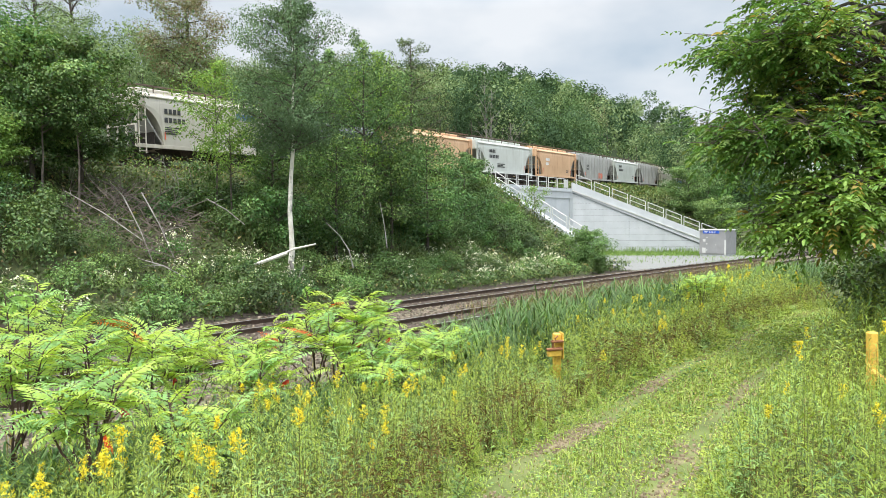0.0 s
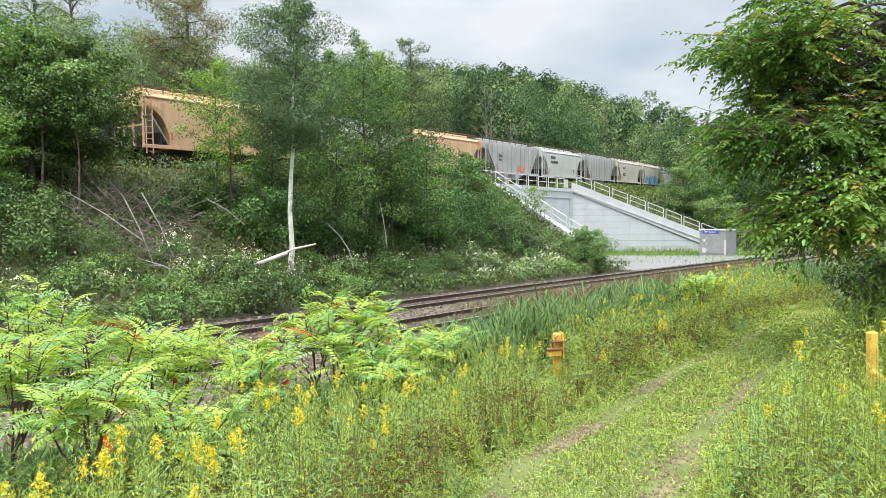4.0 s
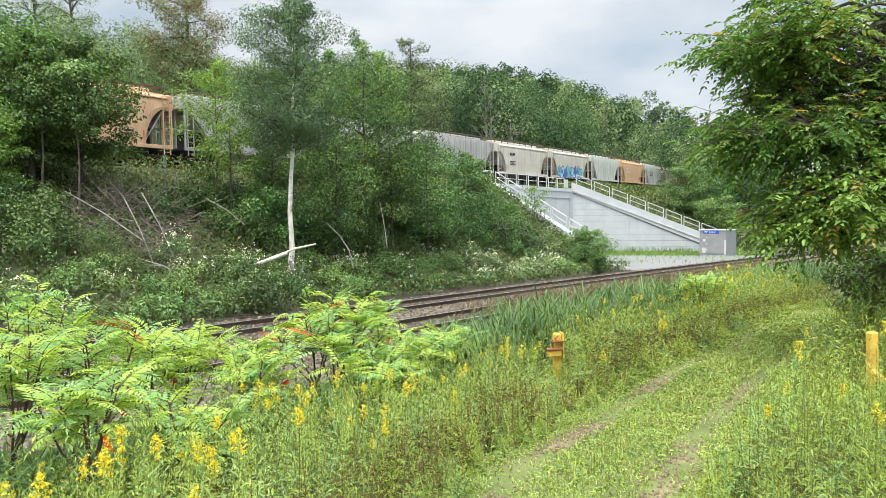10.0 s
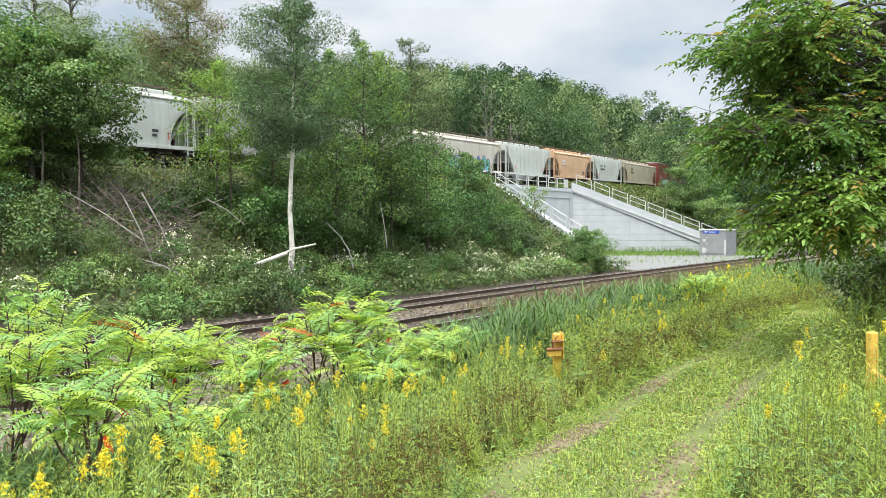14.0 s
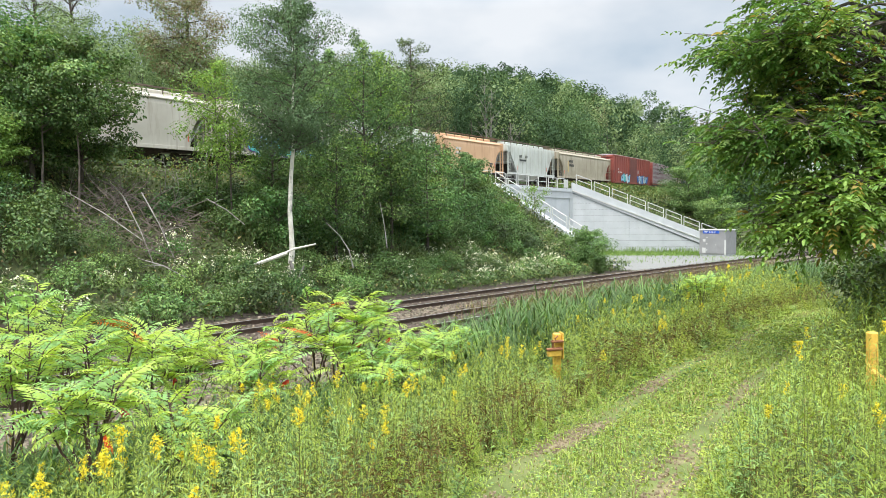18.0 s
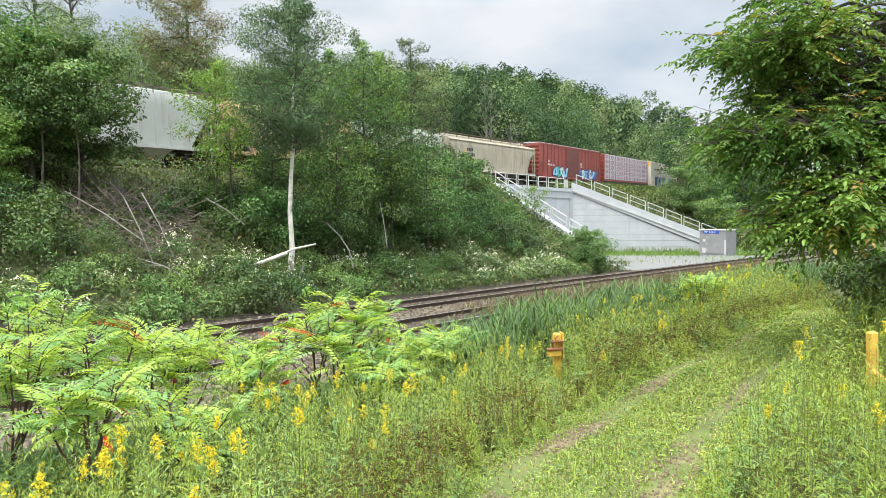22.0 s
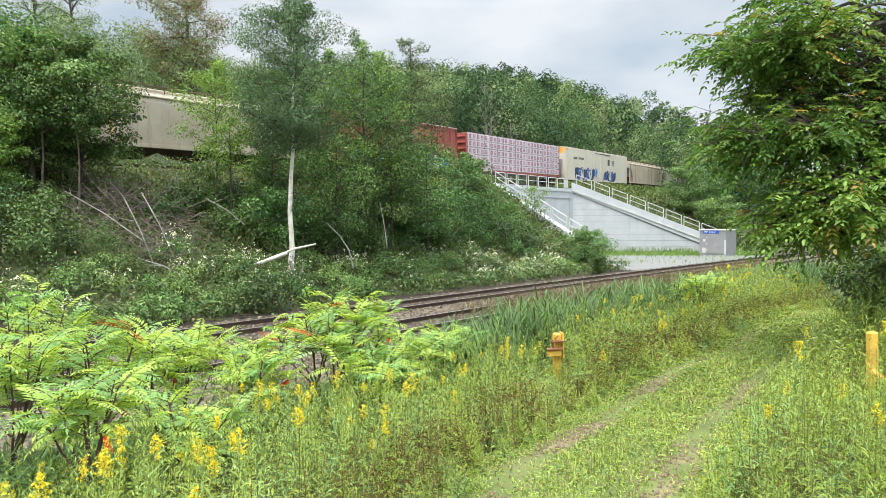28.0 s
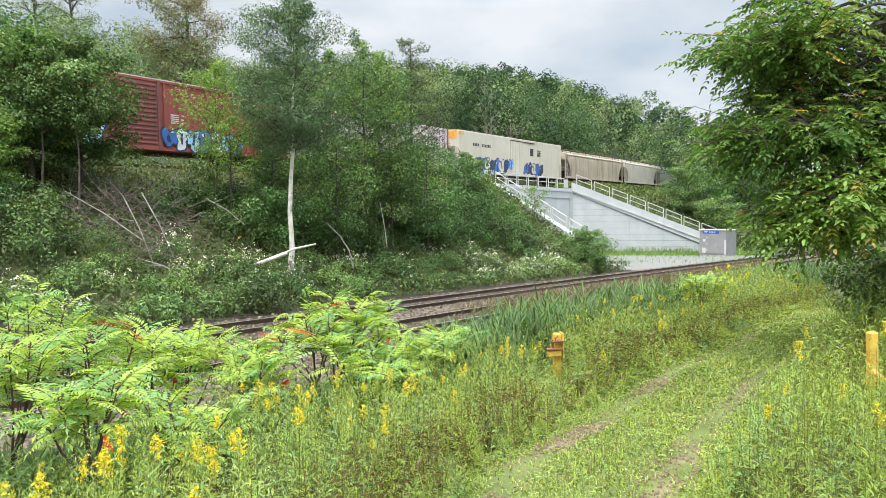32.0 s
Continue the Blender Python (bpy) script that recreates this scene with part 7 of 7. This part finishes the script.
def ballast_stones():
    rng = np.random.default_rng(71)
    X, Y, s, k = at_ground(17000, rng, -12, 30, -2.1, 6.9)
    keep = ((abs(k) > 0.95) & (abs(k - GAP) > 0.95)) | (rng.random(len(X)) < 0.15)
    X, Y = X[keep], Y[keep]
    n = len(X)
    c = np.stack([X, Y, ground(X, Y) + 0.01], 1)
    corner = np.array([[x, y, z] for z in (-1, 1) for x, y in ((-1, -1), (1, -1), (1, 1), (-1, 1))]) * 0.5
    sz = rng.uniform(0.04, 0.1, (n, 1, 1))
    V = c[:, None, :] + corner[None] * sz * rng.uniform(0.5, 1.3, (n, 8, 3))
    f = np.array([[4, 5, 6, 7], [0, 1, 5, 4], [1, 2, 6, 5], [2, 3, 7, 6], [3, 0, 4, 7]])
    Q = (np.arange(n)[:, None, None] * 8 + f[None]).reshape(-1, 4)
    tagged(new("ballast_stones", np_mesh("ballast_stones", V.reshape(-1, 3), Q, [M["stone"]])), "loose brownish ballast stones between the rails", "ballast", kind="stuff")
    # stones worn out of the wheel ruts
    X, Y, s, k = at_ground(60000, rng, -16, -5, 14.6, 18.4)
    p = k - rut_n(s)
    worn = 0.62 + 0.25 * np.clip((-9 - s) / 2, 0, 1) + 0.4 * np.sin(s * 2.1 + 1.2 * np.sin(k * 3.1))
    keep = (np.minimum(abs(p), abs(p - 1.15) + 0.05) < 0.2 * worn) & (rng.random(len(X)) < 0.45 * np.clip((worn - 0.55) * 2.2, 0, 1) * np.clip((-5 - s) / 3, 0, 1) * np.where(p > 0.5, 0.5, 1.0)) & (Y > 0.8) & (np.hypot(X, Y) > 2.2)
    X, Y = X[keep], Y[keep]
    n = len(X)
    c = np.stack([X, Y, ground(X, Y) + 0.004], 1)
    V = c[:, None, :] + corner[None] * rng.uniform(0.008, 0.032, (n, 1, 1)) * rng.uniform(0.5, 1.3, (n, 8, 3))
    Q = (np.arange(n)[:, None, None] * 8 + f[None]).reshape(-1, 4)
    tagged(new("rut_stones", np_mesh("rut_stones", V.reshape(-1, 3), Q, [M["rut"]])), "small brown stones in the wheel ruts", "stones", kind="stuff")


ballast_stones()


# -- overhanging trees and shrubs beside the path --
def pointed_leaves(P, D, N, length, width, fold, droop):
    """Pointed leaves folded along the midrib, two faces each."""
    n = len(P)
    S = unit(np.cross(D, N))
    N = np.cross(S, D)
    ln, w = length[:, None], width[:, None]
    up = N * w * fold
    a, b = P + D * ln * 0.28, P + D * ln * 0.62 - N * ln * droop * 0.3
    tip = P + D * ln - N * ln * droop
    V = np.stack([P, a + S * w * 0.46 + up, b + S * w * 0.4 + up, tip, b - S * w * 0.4 + up, a - S * w * 0.46 + up], 1).reshape(-1, 3)
    o = np.arange(n)[:, None] * 6
    return V, np.concatenate([o + np.array([[0, 1, 2, 3]]), o + np.array([[0, 3, 4, 5]])])


def spray_tree(name, label, bx, by, trunk_pts, trunk_r, ends, root_z, mats, tint, seed, pairs=4, leaf_len=0.125, keep=0.95):
    """A tree of long limbs whose twigs carry drooping feathered sprays of leaflets."""
    rng = np.random.default_rng(seed)
    t = tagged(new(name), label, "tree", "trees by the path")
    zb = gz(bx, by) - 0.15
    t.matrix_basis = pose(bx, by, zb)
    wood, limbwork = Build(), Build()
    wood.tube(trunk_pts, trunk_r, 9)
    A, R = [], []
    for ex, ey, ez in ends(rng):
        e = Vector((ex - bx, ey - by, ez - zb))
        p = Vector((-0.2, 0, max(root_z, e.z * rng.uniform(0.78, 0.98))))
        pts = []
        for q in range(7):
            u = q / 6
            w = 0.18 * math.sin(math.pi * u)
            pts.append(p.lerp(e, u) + Vector((rng.normal() * w, rng.normal() * w, rng.normal() * w + 0.4 * math.sin(math.pi * u))))
        d = (e - p).normalized()
        limbwork.tube(pts, [0.06, 0.048, 0.038, 0.028, 0.02, 0.013, 0.005], 5, cap=False)
        for q in range(2, 7):
            inner = q < 5 and (e - p).length > 1.6
            for w in range(1 if inner else 6):
                if inner and rng.random() < 0.55:
                    continue
                sd = (d * 0.8 + Vector((rng.normal() * 0.8, rng.normal() * 0.8, rng.normal() * 0.35 - 0.05))).normalized()
                g = pts[q] + sd * rng.uniform(0.3, 0.75)
                limbwork.tube([pts[q], g], [0.011, 0.003], 3, cap=False)
                for u in (0.4, 0.7, 1.0):
                    if rng.random() < keep:
                        A.append(tuple(pts[q].lerp(g, u)))
                        R.append(tuple((sd + Vector((rng.normal() * 0.6, rng.normal() * 0.6, -0.25 + rng.normal() * 0.2))).normalized()))
    trunk = part("trunk", wood, M["bark"], t)
    part("branchwork", limbwork, M["bark"], trunk)["kind"] = "stuff"
    A, R = np.array(A), np.array(R)
    m = 2 * pairs + 1
    n = len(A) * m
    side_of = np.tile(np.concatenate([np.repeat([[-1, 1]], pairs, 0).ravel(), [0]]), len(A))[:, None]
    along = np.tile(np.concatenate([np.repeat(np.linspace(0.15, 0.85, pairs), 2), [1.0]]), len(A))[:, None]
    r = np.repeat(R, m, 0)
    down = np.array([0, 0, -1.0])
    rl = np.repeat(rng.uniform(0.2, 0.32, len(A)), m)[:, None]
    P = np.repeat(A, m, 0) + (r * along + down * 0.35 * along ** 2) * rl
    sd = unit(np.cross(r, np.array([0, 0, 1.0])))
    D = unit(sd * side_of + r * (0.55 + 0.5 * (side_of == 0)) + down * rng.uniform(0.05, 0.5, (n, 1)) + rng.normal(size=(n, 3)) * 0.16)
    N = unit(np.array([0, 0, 1.0]) + sd * side_of * 0.35 + rng.normal(size=(n, 3)) * 0.36)
    ln = leaf_len * rng.uniform(0.7, 1.2, n)
    V, Q = pointed_leaves(P, D, N, ln, ln * 0.47, 0.16, 0.16)
    pick = np.repeat(tint(A + np.array([bx, by, zb]), rng), m)
    part("crown", np_mesh("crown", V, Q, mats, np.concatenate([pick, pick])), mats[0], t)


# boughs of the overhanging tree: middle, spread and number of limb ends
BOUGHS = (((5.05, 10.2, 6.0), (0.75, 1.1, 0.46), 27), ((5.5, 10.4, 7.2), (0.9, 1.1, 0.5), 9), ((5.05, 10.0, 4.6), (0.85, 1.1, 0.36), 36), ((5.7, 10.6, 5.35), (0.6, 0.9, 0.35), 11),
          ((6.7, 10.4, 5.7), (0.6, 1.1, 0.7), 3), ((6.7, 10.2, 4.5), (0.7, 1.1, 0.3), 11), ((7.2, 10.6, 7.8), (1.0, 1.1, 0.5), 3))


def cherry_ends(rng):
    for (cx, cy, cz), (rx, ry, rz), k in BOUGHS:
        for i in range(k):
            d = rng.normal(size=3)
            d = d / np.linalg.norm(d) * rng.uniform(0.35, 1.0) ** 0.5
            yield cx + d[0] * rx, cy + d[1] * ry, cz + d[2] * rz


def cherry_tint(A, rng):
    warm = np.exp(-((A[:, 0] - 5.4) ** 2 + (A[:, 2] - 5.5) ** 2) / 0.5)
    q = rng.random(len(A))
    return np.where(q < 0.015 + 0.09 * warm, 1, np.where(q < 0.2 + 0.5 * warm, 2, 0))


M["leaf_right_l"] = leaf_mat("cherry_leaf_light", (0.25, 0.36, 0.11), (0.19, 0.29, 0.085), trans=0.45)
RIGHT = [M["leaf_right"], M["leaf_right_y"], M["leaf_right_l"]]
spray_tree("cherry_tree", "large overhanging tree with drooping green and yellowing leaves", 8.1, 10.6, [(0, 0, 0), (-0.1, 0, 2.0), (-0.2, 0.1, 4.5), (-0.2, 0, 7.0), (-0.3, 0, 8.6)],
           [0.3, 0.24, 0.19, 0.12, 0.05], cherry_ends, 2.8, RIGHT, cherry_tint, 81, pairs=4, leaf_len=0.095)


def ash_ends(rng):
    for i in range(38):
        x = 4.8 + 1.9 * rng.random() ** 0.8
        yield x, 9.3 + rng.uniform(-0.7, 0.7), float(np.interp(x, [4.5, 5.4, 6.6], [3.3, 3.4, 3.6])) + rng.uniform(-0.2, 0.35)


spray_tree("ash_sapling", "yellow-green young tree drooping beside the path", 7.6, 9.3, [(0, 0, 0), (-0.1, 0, 1.0), (-0.2, 0, 2.2)], [0.07, 0.055, 0.03], ash_ends, 2.1,
           [M["leaf_light"], M["leaf_right_y"], M["leaf_light"]], lambda A, rng: rng.choice([0, 1, 2, 2, 0], len(A), p=[0.3, 0.07, 0.3, 0.13, 0.2]), 82, leaf_len=0.105)
tree("locust_tree", "tall tree behind the path", 14.4, 18.2, 5.4, 0.12, 28, 0.35, 3.0, 0.35, BL, M["leaf_locust"], 144, per=80, size=0.15, aspect=0.5, clump=0.65, sub=5, group="trees by the path", fine=0.74)
for i, (x, y, h) in enumerate(((7.9, 11.4, 1.4), (8.8, 13.4, 1.4), (8.0, 9.6, 1.5), (6.9, 8.9, 1.0))):
    tree("path_shrub", "leafy green shrub beside the grassy path", x, y, h, 0.03, 16, 0.08, 0.8, 0.7, BL, M["leaf_bush2"], 180 + i, per=60, size=0.11, aspect=0.4, clump=0.4, sub=4, group="shrubs by the path", category="shrub")
# round bush at the foot of the wing wall
tree("round_bush", "dense rounded green bush at the foot of the wing wall", 11.0, 50.5, 2.9, 0.07, 26, 0.08, 1.5, 0.6, BL, M["leaf_bush2"], 145, per=90, size=0.13, aspect=0.5, clump=0.45, sub=5, group="bushes by the wall", category="bush")
tree("round_bush", "small pale green shrub by the gravel", 10.9, 46.8, 1.3, 0.03, 14, 0.1, 0.8, 0.8, BL, M["leaf_reed"], 146, per=60, size=0.12, aspect=0.25, clump=0.35, sub=4, group="bushes by the wall", category="bush")
tree("round_bush", "dense leafy bush at the top of the wing wall", 1.8, 50.5, 5.2, 0.08, 34, 0.12, 1.35, 0.5, BL, M["leaf_bush"], 148, per=70, size=0.15, aspect=0.6, clump=0.45, form=0.7, sub=5, group="bushes by the wall", category="bush")
tree("sapling", "thin sapling growing before the wing wall", 8.0, 58.5, 3.3, 0.035, 12, 0.3, 1.2, 0.6, BL, M["leaf_light"], 147, per=16, size=0.16, clump=0.45, category="tree")


# ---- movement ----
def motions():
    """The train rolls towards the viewer along the curved bank, gaining a little speed."""
    turn = math.degrees(math.atan(UG))
    for car, s0, s1 in TRAIN:
        mid, half = (s0 + s1) / 2, (s1 - s0) / 2 - 1.95
        rows = []
        for t in range(0, 33, 2):
            s = mid - SPEED * t - GAIN * t * t
            a, b = upper(s - half), upper(s + half)
            h = math.atan2(b[0] - a[0], b[1] - a[1])
            pitch = math.degrees(math.atan2(b[2] - a[2], 2 * half))
            rows.append((float(t), pose((a[0] + b[0]) / 2, (a[1] + b[1]) / 2, (a[2] + b[2]) / 2, 0, -pitch, 90 - math.degrees(h))))
        walk(car, rows)
    # wheels roll: a turn of about 81 degrees in each tenth of a second
    for w in WHEELS:
        x = w.location.x
        walk(w, [(i * 0.1, pose(x, 0, 0.42, 0, -math.degrees((SPEED * i * 0.1 + GAIN * (i * 0.1) ** 2) / 0.42), 0)) for i in range(321)])


motions()
